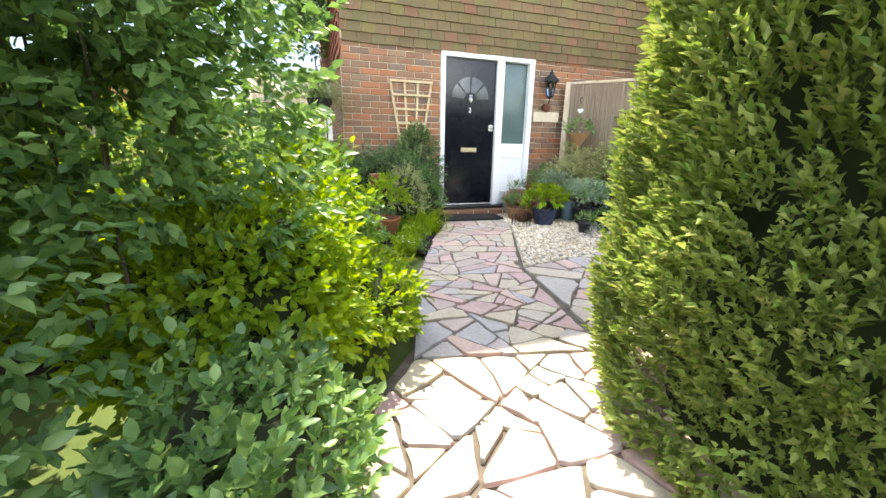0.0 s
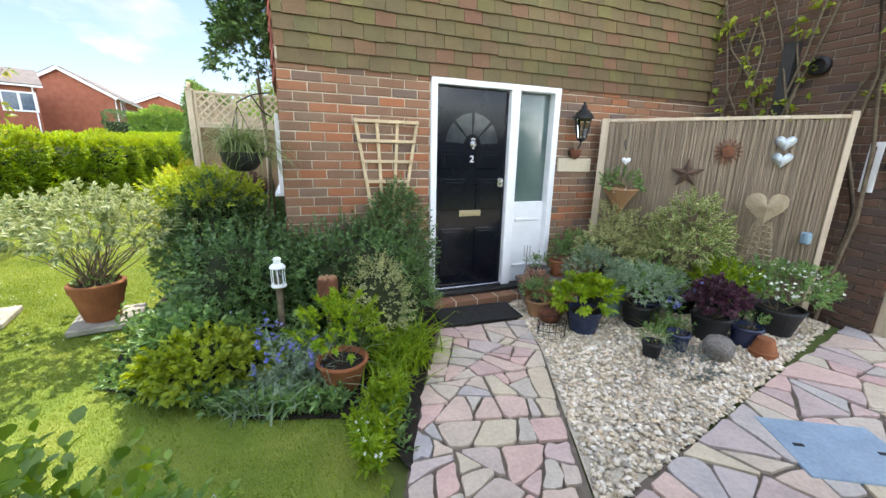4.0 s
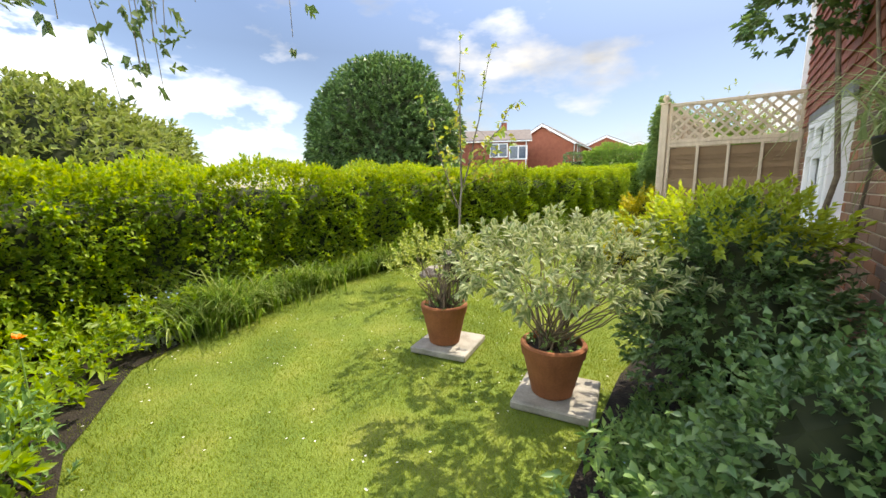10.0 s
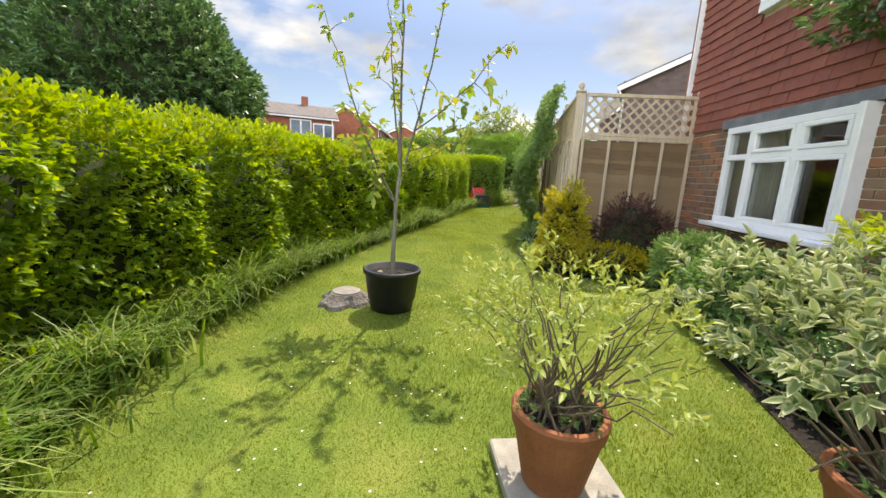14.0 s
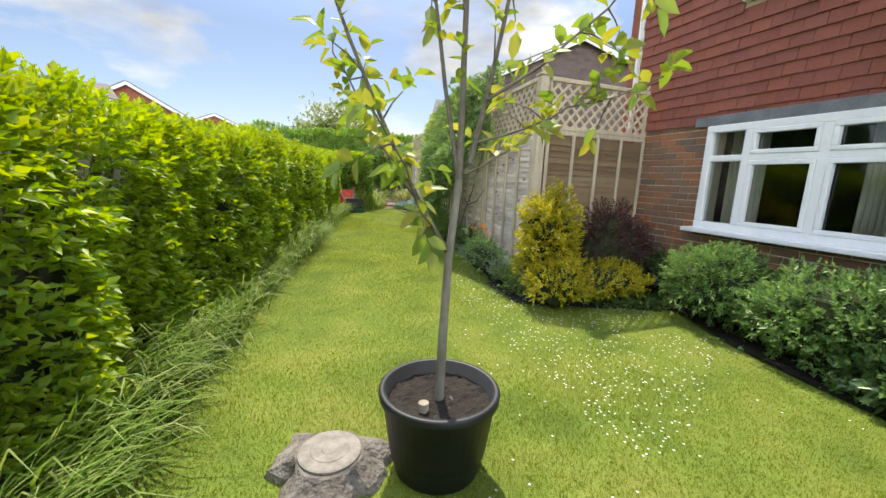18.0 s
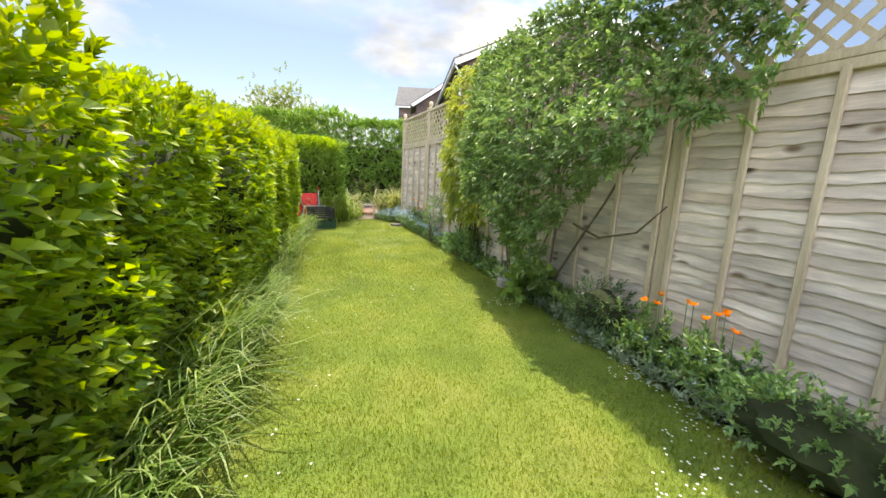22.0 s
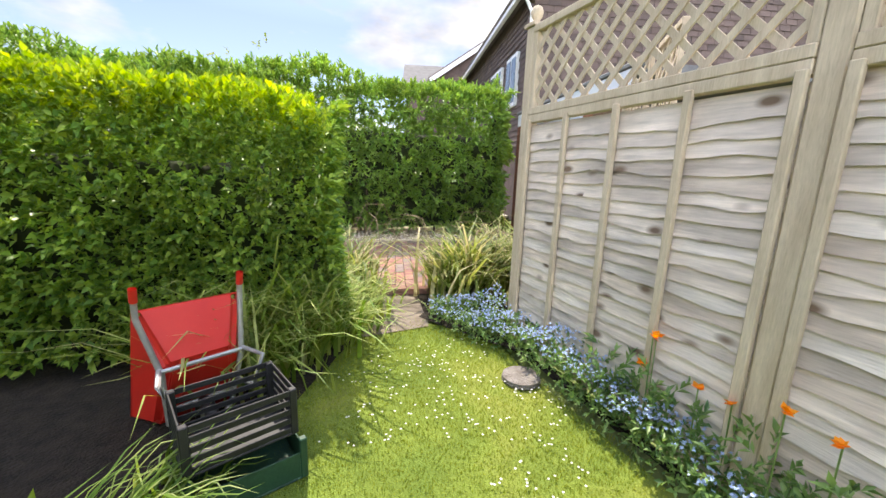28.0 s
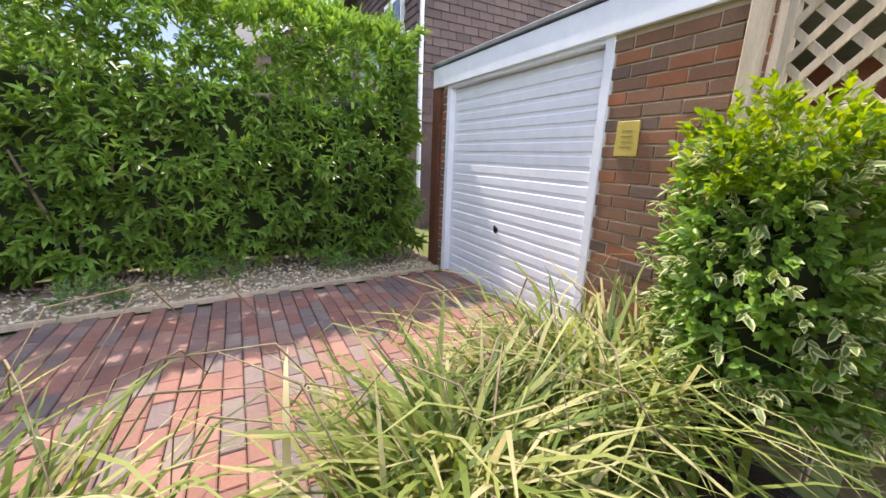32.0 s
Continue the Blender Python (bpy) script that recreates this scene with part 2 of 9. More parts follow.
def boarded(name, colours, knot):
    """Rough sawn boards: colour by board, long dark streaks, weather stains and scattered knots."""
    m, nt, bsdf = nodes_of(name)
    nd, ln = nt.nodes, nt.links
    co, mp = nd.new("ShaderNodeTexCoord"), nd.new("ShaderNodeMapping")
    oi = nd.new("ShaderNodeObjectInfo")
    shift = nd.new("ShaderNodeVectorMath")
    shift.operation = "SCALE"
    shift.inputs[0].default_value = (7.0, 3.0, 0.0)
    ln.new(oi.outputs["Random"], shift.inputs["Scale"])
    ln.new(co.outputs["Object"], mp.inputs["Vector"])
    ln.new(shift.outputs[0], mp.inputs["Location"])
    ramp = nd.new("ShaderNodeValToRGB")
    el = ramp.color_ramp.elements
    while len(el) < len(colours):
        el.new(0.5)
    for k, c in enumerate(colours):
        el[k].position, el[k].color = k / (len(colours) - 1), (*c, 1)
    ln.new(oi.outputs["Random"], ramp.inputs["Fac"])

    def tex(scale, detail, stretch):
        st = nd.new("ShaderNodeVectorMath")
        st.operation = "MULTIPLY"
        st.inputs[1].default_value = stretch
        ln.new(mp.outputs["Vector"], st.inputs[0])
        n = nd.new("ShaderNodeTexNoise")
        n.inputs["Scale"].default_value, n.inputs["Detail"].default_value = scale, detail
        ln.new(st.outputs[0], n.inputs["Vector"])
        return n

    def level(src, lo, hi, a, b):
        r = nd.new("ShaderNodeMapRange")
        r.inputs["From Min"].default_value, r.inputs["From Max"].default_value = lo, hi
        r.inputs["To Min"].default_value, r.inputs["To Max"].default_value = a, b
        ln.new(src, r.inputs["Value"])
        return r.outputs["Result"]

    streak, stain, grain = tex(9.0, 5.0, (0.35, 1, 3.0)), tex(2.2, 6.0, (1, 1, 1.6)), tex(60.0, 4.0, (0.15, 1, 2.2))
    st = nd.new("ShaderNodeVectorMath")
    st.operation = "MULTIPLY"
    st.inputs[1].default_value = (4.2, 1.0, 8.5)
    ln.new(mp.outputs["Vector"], st.inputs[0])
    vor = nd.new("ShaderNodeTexVoronoi")
    vor.inputs["Scale"].default_value = 1.0
    ln.new(st.outputs[0], vor.inputs["Vector"])
    k1 = level(vor.outputs["Distance"], 0.10, 0.24, 1.0, 0.0)
    keep = level(vor.outputs["Color"], 0.34, 0.40, 0.0, 1.0)
    kk = nd.new("ShaderNodeMath")
    kk.operation = "MULTIPLY"
    ln.new(k1, kk.inputs[0])
    ln.new(keep, kk.inputs[1])
    prod = None
    for src, lo, hi, a, b in ((streak, 0.3, 0.7, 0.78, 1.14), (stain, 0.3, 0.7, 0.66, 1.2), (grain, 0.25, 0.75, 0.86, 1.1)):
        v = level(src.outputs["Fac"], lo, hi, a, b)
        if prod is None:
            prod = v
        else:
            mm = nd.new("ShaderNodeMath")
            mm.operation = "MULTIPLY"
            ln.new(prod, mm.inputs[0])
            ln.new(v, mm.inputs[1])
            prod = mm.outputs[0]
    vm = nd.new("ShaderNodeVectorMath")
    vm.operation = "SCALE"
    ln.new(ramp.outputs["Color"], vm.inputs[0])
    ln.new(prod, vm.inputs["Scale"])
    mx = nd.new("ShaderNodeMix")
    mx.data_type = "RGBA"
    mx.inputs["B"].default_value = (*knot, 1)
    ln.new(kk.outputs[0], mx.inputs["Factor"])
    ln.new(vm.outputs[0], mx.inputs["A"])
    ln.new(mx.outputs["Result"], bsdf.inputs["Base Color"])
    bsdf.inputs["Roughness"].default_value, bsdf.inputs["Specular IOR Level"].default_value = 0.9, 0.25
    bp = nd.new("ShaderNodeBump")
    bp.inputs["Strength"].default_value, bp.inputs["Distance"].default_value = 0.6, 0.004
    ln.new(grain.outputs["Fac"], bp.inputs["Height"])
    ln.new(bp.outputs["Normal"], bsdf.inputs["Normal"])
    return m


BRICKC = [(0.19, 0.105, 0.064), (0.245, 0.122, 0.070), (0.21, 0.132, 0.084), (0.33, 0.127, 0.060), (0.28, 0.136, 0.073), (0.155, 0.105, 0.082), (0.235, 0.15, 0.095), (0.21, 0.11, 0.068)]
M_BRICK = varied("brick_face", BRICKC, 0.9, by="object", grain=90, bump=0.5, stain=0.3)
M_BRICKJ = varied("brick_face_joined", BRICKC, 0.9, by="island", grain=90, bump=0.5, stain=0.3)
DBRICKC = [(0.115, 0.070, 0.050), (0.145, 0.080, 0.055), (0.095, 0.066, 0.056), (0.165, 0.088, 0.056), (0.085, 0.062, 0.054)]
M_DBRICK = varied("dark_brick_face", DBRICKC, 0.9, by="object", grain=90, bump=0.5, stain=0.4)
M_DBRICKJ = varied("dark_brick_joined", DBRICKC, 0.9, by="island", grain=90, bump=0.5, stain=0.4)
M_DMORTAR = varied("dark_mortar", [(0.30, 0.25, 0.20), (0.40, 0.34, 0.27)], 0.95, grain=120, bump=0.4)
M_MORTAR = varied("mortar", [(0.53, 0.45, 0.34), (0.65, 0.56, 0.44)], 0.95, grain=120, bump=0.4)
TILEC = [(0.115, 0.092, 0.044), (0.130, 0.090, 0.047), (0.138, 0.118, 0.044), (0.165, 0.084, 0.050), (0.112, 0.098, 0.043), (0.138, 0.092, 0.048), (0.125, 0.108, 0.040)]
M_TILE = varied("mossy_tile", TILEC, 0.9, by="object", grain=55, bump=0.5, stain=0.55, stain_scale=1.6)
M_TILEJ = varied("mossy_tile_joined", TILEC, 0.9, by="island", grain=55, bump=0.5, stain=0.55, stain_scale=1.6)
REDC = [(0.24, 0.075, 0.05), (0.28, 0.09, 0.058), (0.25, 0.085, 0.06), (0.22, 0.07, 0.052)]
M_RTILE = varied("red_tile", REDC, 0.85, by="object", grain=55, bump=0.4, stain=0.25)
M_RTILEJ = varied("red_tile_joined", REDC, 0.85, by="island", grain=55, bump=0.4, stain=0.25)
M_DTILE = varied("dark_tile_joined", [(0.11, 0.078, 0.070), (0.145, 0.105, 0.095), (0.09, 0.068, 0.064)], 0.85, by="island", grain=50, bump=0.3)
M_WHITE = varied("white_paint", [(0.78, 0.80, 0.81), (0.84, 0.85, 0.86)], 0.4, grain=30, bump=0.05, stain=0.06)
M_BLUEWHITE = varied("garage_paint", [(0.78, 0.82, 0.88), (0.84, 0.87, 0.92)], 0.45, grain=30, bump=0.05, stain=0.07)
M_BLACK = varied("door_gloss", [(0.004, 0.005, 0.009), (0.007, 0.008, 0.013)], 0.14, grain=30, bump=0.02, stain=0.1, spec=0.3)
M_GLASS = glassy("window_glass")
# darkness of room and passage is put into this near-black colour
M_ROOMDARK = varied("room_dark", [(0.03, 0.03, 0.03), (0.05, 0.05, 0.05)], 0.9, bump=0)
M_CURTAIN = varied("curtain_cloth", [(0.55, 0.52, 0.42), (0.65, 0.62, 0.5)], 0.95, grain=80)
M_STONE = varied("paving_stone", [(0.53, 0.35, 0.31), (0.46, 0.37, 0.34), (0.57, 0.48, 0.34), (0.44, 0.41, 0.39), (0.59, 0.40, 0.35), (0.55, 0.46, 0.36), (0.42, 0.39, 0.39)], 0.85, by="object", grain=45, bump=0.5, stain=0.3, stain_scale=6)
M_JOINT = varied("joint_soil", [(0.10, 0.08, 0.06), (0.19, 0.155, 0.12)], 0.95, scale=12, grain=80)
M_GRAVEL = varied("gravel_stone", [(0.56, 0.45, 0.31), (0.72, 0.61, 0.47), (0.84, 0.77, 0.66), (0.64, 0.50, 0.34), (0.42, 0.37, 0.31)], 0.85, by="island", grain=60, bump=0.2)
M_GRAVELBED = varied("gravel_bed", [(0.46, 0.39, 0.30), (0.62, 0.55, 0.43)], 0.95, scale=45, grain=150, bump=0.8, dist=0.01)
M_SOIL = varied("soil", [(0.012, 0.009, 0.007), (0.032, 0.024, 0.017)], 0.95, scale=14, grain=70, bump=0.9, dist=0.015)
M_LAWN = varied("lawn_ground", [(0.105, 0.162, 0.020), (0.152, 0.208, 0.028), (0.208, 0.235, 0.044)], 0.95, scale=2.2, grain=130, bump=0.8, dist=0.012, stain=0.3)
M_BLADE = leafy("grass_blade", [(0.135, 0.205, 0.018), (0.188, 0.255, 0.025), (0.258, 0.29, 0.044), (0.160, 0.225, 0.020)], 0.6, 0.35, spec=0.2)
M_MEADOW = varied("far_ground", [(0.09, 0.13, 0.03), (0.14, 0.17, 0.05)], 0.95, scale=0.4, grain=20, bump=0.3)
M_TERRA = varied("terracotta", [(0.24, 0.085, 0.035), (0.32, 0.12, 0.05)], 0.85, scale=6, grain=80, bump=0.2, stain=0.35, stain_scale=7)
M_TERRAPALE = varied("weathered_terracotta", [(0.30, 0.17, 0.09), (0.36, 0.2, 0.1)], 0.9, scale=8, grain=80, stain=0.35)
M_SLAB = varied("concrete_slab", [(0.28, 0.26, 0.22), (0.42, 0.39, 0.34)], 0.9, scale=9, grain=90, bump=0.4)
M_PLASTIC = varied("black_plastic", [(0.012, 0.013, 0.015), (0.022, 0.023, 0.026)], 0.5, grain=40, bump=0.1, stain=0.3)
M_BARK = varied("grey_bark", [(0.16, 0.14, 0.11), (0.26, 0.24, 0.2)], 0.9, scale=18, grain=60, bump=0.5, stretch=(1, 1, 0.3))
M_TWIG = varied("twig", [(0.10, 0.075, 0.05), (0.19, 0.15, 0.1)], 0.9, scale=20, grain=60)
M_STUMP = varied("stump_bark", [(0.13, 0.11, 0.095), (0.24, 0.22, 0.2)], 0.95, scale=14, grain=50, bump=0.9, dist=0.02)
M_CUT = varied("cut_wood", [(0.26, 0.22, 0.17), (0.38, 0.33, 0.26)], 0.85, scale=18, grain=60)
M_FENCE = boarded("weathered_fence", [(0.66, 0.55, 0.46), (0.76, 0.66, 0.57), (0.70, 0.61, 0.53), (0.82, 0.74, 0.66)], (0.19, 0.13, 0.09))
M_POST = varied("fence_post", [(0.48, 0.39, 0.28), (0.60, 0.51, 0.38)], 0.9, scale=6, grain=50, bump=0.4, stretch=(4, 4, 0.5))
M_REED = varied("reed", [(0.25, 0.19, 0.135), (0.29, 0.225, 0.16), (0.33, 0.265, 0.195)], 0.9, by="island", grain=60, stain=0.3)
M_GATE = varied("gate_board", [(0.24, 0.20, 0.14), (0.32, 0.28, 0.20)], 0.9, by="object", grain=50, stretch=(4, 4, 0.5), stain=0.25)
M_WICKER = varied("wicker", [(0.26, 0.2, 0.13), (0.36, 0.3, 0.2)], 0.9, scale=20)
M_RUST = varied("rusty_metal", [(0.10, 0.04, 0.025), (0.18, 0.065, 0.03)], 0.85, scale=20)
M_DARKMETAL = varied("dark_metal", [(0.015, 0.015, 0.016), (0.03, 0.03, 0.03)], 0.5, 0.4, scale=20, bump=0.05)
M_CHROME = varied("worn_chrome", [(0.5, 0.5, 0.5), (0.62, 0.62, 0.62)], 0.25, 1.0, bump=0.02, stain=0.1)
M_BRASS = varied("dull_brass", [(0.42, 0.36, 0.22), (0.52, 0.45, 0.3)], 0.4, 0.8, bump=0.03)
M_GALV = varied("galvanised_metal", [(0.34, 0.35, 0.35), (0.45, 0.46, 0.46)], 0.5, 0.6, scale=25, bump=0.05)
M_BLUEMETAL = varied("blue_enamel", [(0.16, 0.25, 0.33), (0.22, 0.32, 0.4)], 0.5, scale=12, stain=0.3)
M_HATCH = varied("hatch_cover", [(0.24, 0.33, 0.42), (0.30, 0.39, 0.48)], 0.6, scale=6, grain=60)
M_RED = varied("red_paint", [(0.52, 0.018, 0.012), (0.62, 0.03, 0.018)], 0.4, scale=5, grain=40, bump=0.05, stain=0.18)
M_GREENBOX = varied("green_crate", [(0.012, 0.05, 0.028), (0.02, 0.07, 0.04)], 0.5, scale=10)
M_PAVER = varied("brick_paver", [(0.23, 0.115, 0.09), (0.29, 0.14, 0.105), (0.20, 0.13, 0.115), (0.34, 0.18, 0.135), (0.16, 0.125, 0.12), (0.27, 0.2, 0.17)], 0.85, by="object", grain=70, bump=0.4, stain=0.35, stain_scale=4)
M_PAVERJ = varied("brick_paver_joined", [(0.23, 0.115, 0.09), (0.29, 0.14, 0.105), (0.20, 0.13, 0.115), (0.34, 0.18, 0.135), (0.16, 0.125, 0.12), (0.27, 0.2, 0.17)], 0.85, by="island", grain=70, bump=0.4, stain=0.35, stain_scale=4)
M_MAT = varied("rubber_mat", [(0.012, 0.012, 0.012), (0.03, 0.03, 0.03)], 0.9, scale=40, grain=120, bump=0.8)
M_SIGN = varied("pale_plaque", [(0.55, 0.47, 0.34), (0.63, 0.55, 0.41)], 0.7, scale=10)
M_YELLOW = varied("yellow_plaque", [(0.50, 0.38, 0.08), (0.58, 0.45, 0.11)], 0.6, scale=10)
M_LEAD = varied("grey_lead", [(0.13, 0.14, 0.15), (0.2, 0.21, 0.22)], 0.6, scale=6)
M_ROOF = varied("roof_tile", [(0.13, 0.11, 0.10), (0.19, 0.16, 0.145)], 0.9, scale=3, grain=8, bump=0.5, dist=0.03)
M_SLATE = varied("dark_slate", [(0.055, 0.058, 0.065), (0.085, 0.088, 0.095)], 0.8, scale=3, grain=10, bump=0.3, dist=0.02)
M_FARBRICK = varied("far_brick", [(0.27, 0.09, 0.055), (0.33, 0.12, 0.07)], 0.9, scale=3, grain=25)
M_ASPHALT = varied("asphalt", [(0.10, 0.10, 0.10), (0.16, 0.16, 0.155)], 0.9, scale=4, grain=90)
# near-black: the shade between leaves is put into the core's colour
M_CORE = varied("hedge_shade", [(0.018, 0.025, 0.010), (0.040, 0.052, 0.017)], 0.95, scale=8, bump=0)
M_BLUEGLAZE = varied("blue_glaze", [(0.02, 0.03, 0.07), (0.04, 0.05, 0.1)], 0.25, scale=12)
M_WHITEGLAZE = varied("pale_blue_glaze", [(0.5, 0.58, 0.62), (0.62, 0.68, 0.7)], 0.3, scale=12)

L_HEDGE = leafy("hedge_leaf", [(0.105, 0.195, 0.024), (0.190, 0.310, 0.032), (0.280, 0.390, 0.042), (0.350, 0.430, 0.050)], 0.45, 0.45, spec=0.45)
L_HEDGETOP = leafy("hedge_top_leaf", [(0.180, 0.285, 0.030), (0.255, 0.345, 0.040), (0.320, 0.385, 0.052)], 0.5, 0.45)
L_LAUREL = leafy("laurel_leaf", [(0.105, 0.225, 0.045), (0.180, 0.320, 0.056), (0.255, 0.390, 0.075), (0.150, 0.270, 0.070)], 0.38, 0.3)
L_PRIVET = leafy("privet_leaf", [(0.080, 0.175, 0.030), (0.150, 0.275, 0.044), (0.240, 0.370, 0.062), (0.300, 0.410, 0.070)], 0.4, 0.35, spec=0.5)
L_SHRUB = leafy("bright_shrub_leaf", [(0.135, 0.243, 0.020), (0.216, 0.338, 0.027), (0.324, 0.432, 0.041), (0.176, 0.270, 0.027)], 0.45, 0.42)
L_DARK = leafy("dark_evergreen_leaf", [(0.045, 0.105, 0.035), (0.095, 0.180, 0.055), (0.170, 0.270, 0.090)], 0.34, 0.2, spec=0.55)
L_MID = leafy("mid_green_leaf", [(0.080, 0.170, 0.055), (0.160, 0.280, 0.085), (0.250, 0.370, 0.120)], 0.42, 0.3, spec=0.5)
L_GREY = leafy("grey_green_leaf", [(0.13, 0.20, 0.07), (0.20, 0.27, 0.10), (0.27, 0.33, 0.15)], 0.45, 0.3, edge=(0.40, 0.42, 0.23))
L_PHIL = leafy("mock_orange_leaf", [(0.10, 0.20, 0.035), (0.17, 0.30, 0.045), (0.26, 0.39, 0.070), (0.14, 0.24, 0.040)], 0.42, 0.38, spec=0.5)
L_PALE = leafy("pale_shrub_leaf", [(0.22, 0.29, 0.06), (0.32, 0.38, 0.09), (0.40, 0.44, 0.14)], 0.45, 0.35)
L_LIME = leafy("lime_leaf", [(0.270, 0.351, 0.041), (0.378, 0.446, 0.061), (0.216, 0.297, 0.054)], 0.5, 0.4)
L_GOLD = leafy("golden_leaf", [(0.48, 0.42, 0.03), (0.57, 0.49, 0.05), (0.36, 0.36, 0.03), (0.20, 0.25, 0.03)], 0.45, 0.35)
L_PURPLE = leafy("purple_leaf", [(0.080, 0.029, 0.035), (0.128, 0.048, 0.048), (0.080, 0.064, 0.040)], 0.45, 0.25)
L_THUJA = leafy("conifer_spray", [(0.16, 0.26, 0.06), (0.28, 0.38, 0.09), (0.37, 0.42, 0.15), (0.20, 0.28, 0.09)], 0.55, 0.3)
L_BLUE = leafy("forget_me_not_petal", [(0.36, 0.46, 0.72), (0.48, 0.57, 0.80), (0.42, 0.50, 0.70)], 0.6, 0.3)
L_VIOLET = leafy("violet_petal", [(0.2, 0.22, 0.55), (0.28, 0.28, 0.6)], 0.6, 0.3)
L_WHITEP = leafy("white_petal", [(0.7, 0.7, 0.66), (0.8, 0.8, 0.76)], 0.6, 0.3)
L_ORANGE = leafy("orange_petal", [(0.85, 0.28, 0.01), (0.9, 0.36, 0.015)], 0.5, 0.4)
L_STRAW = leafy("straw_blade", [(0.07, 0.12, 0.025), (0.18, 0.24, 0.05), (0.33, 0.36, 0.11), (0.51, 0.46, 0.25)], 0.55, 0.35, spec=0.3)
L_LONG = leafy("long_grass_blade", [(0.06, 0.13, 0.02), (0.13, 0.23, 0.035), (0.22, 0.32, 0.07), (0.34, 0.39, 0.15)], 0.5, 0.35, spec=0.4)
L_REEDY = leafy("arching_grass_blade", [(0.10, 0.19, 0.03), (0.20, 0.30, 0.05), (0.30, 0.37, 0.09), (0.42, 0.44, 0.18)], 0.5, 0.35, spec=0.4)
L_TREE = leafy("cherry_leaf", [(0.14, 0.225, 0.045), (0.20, 0.285, 0.055), (0.34, 0.32, 0.06), (0.17, 0.255, 0.06)], 0.45, 0.45)
L_IVY = leafy("climber_leaf", [(0.085, 0.165, 0.046), (0.150, 0.250, 0.070), (0.235, 0.335, 0.105)], 0.4, 0.35, spec=0.5)
L_JASMINE = leafy("drooping_climber_leaf", [(0.195, 0.270, 0.060), (0.300, 0.375, 0.075), (0.450, 0.480, 0.090), (0.150, 0.225, 0.060)], 0.45, 0.4)
L_VARIEG = leafy("variegated_leaf", [(0.105, 0.195, 0.045), (0.150, 0.255, 0.060)], 0.45, 0.3, edge=(0.58, 0.55, 0.3))
L_HEUCH = leafy("heuchera_leaf", [(0.060, 0.022, 0.038), (0.100, 0.036, 0.058), (0.055, 0.032, 0.040)], 0.5, 0.25)
L_PINK = leafy("sempervivum_leaf", [(0.392, 0.182, 0.140), (0.490, 0.280, 0.196), (0.280, 0.224, 0.126)], 0.55, 0.2)
L_FARTREE = leafy("far_tree_leaf", [(0.144, 0.204, 0.048), (0.216, 0.264, 0.072), (0.264, 0.312, 0.108)], 0.6, 0.35)
L_GREYSTRAP = leafy("grey_strap_leaf", [(0.20, 0.28, 0.19), (0.34, 0.42, 0.30), (0.18, 0.26, 0.14)], 0.5, 0.3)
M_STUMPCUT = varied("grey_cut_face", [(0.20, 0.18, 0.155), (0.31, 0.28, 0.25)], 0.85, scale=18, grain=60)
M_TRELLIS = varied("pale_trellis_wood", [(0.52, 0.40, 0.24), (0.62, 0.50, 0.32)], 0.85, scale=10, grain=50)
L_BIRCH = leafy("birch_leaf", [(0.070, 0.126, 0.042), (0.126, 0.182, 0.056)], 0.5, 0.3)

# ---- builders ----
rng = np.random.default_rng(7)


DZ = 0.33


def ground_z(y):
    return max(0.0, min(0.32, 0.06 + 0.018 * y))


def gz(y):
    return np.clip(0.06 + 0.018 * np.asarray(y, float), 0.0, 0.32)


def holder(name, x=0.0, y=0.0, z=0.0, label="", category="", group="", kind="", rz=0.0):
    ob = new(name)
    ob.matrix_basis = pose(x, y, z, 0, 0, rz)
    return tagged(ob, label, category, group, kind)


def adopt(ob, parent, label=""):
    if parent is not None:
        ob.parent = parent
        ob.matrix_parent_inverse = Matrix.Identity(4)
    if label:
        ob["label"] = label
    return ob


def part(name, bm, material, parent, label="", smooth=False):
    me = bpy.data.meshes.new(name)
    bm.normal_update()
    bm.to_mesh(me)
    bm.free()
    me.materials.append(material)
    if smooth:
        me.polygons.foreach_set("use_smooth", [True] * len(me.polygons))
    return adopt(new(name, me), parent, label)


def npmesh(name, v, f, material, parent=None, label="", smooth=False, margin=None, kind=""):
    """A mesh from arrays of places and of faces with three or four corners."""
    v, f = np.asarray(v, np.float32), np.asarray(f, np.int32)
    me = bpy.data.meshes.new(name)
    n, k = f.shape
    me.vertices.add(len(v))
    me.vertices.foreach_set("co", v.ravel())
    me.loops.add(n * k)
    me.loops.foreach_set("vertex_index", f.ravel())
    me.polygons.add(n)
    me.polygons.foreach_set("loop_start", np.arange(0, n * k, k, dtype=np.int32))
    if smooth:
        me.polygons.foreach_set("use_smooth", np.ones(n, bool))
    elif k == 4:
        me.polygons.foreach_set("use_smooth", np.zeros(n, bool))
    me.update(calc_edges=True)
    me.materials.append(material)
    if margin is not None:
        at = me.attributes.new("margin", "FLOAT", "POINT")
        at.data.foreach_set("value", np.asarray(margin, np.float32))
    ob = adopt(new(name, me), parent, label)
    if kind:
        ob["kind"] = kind
    return ob


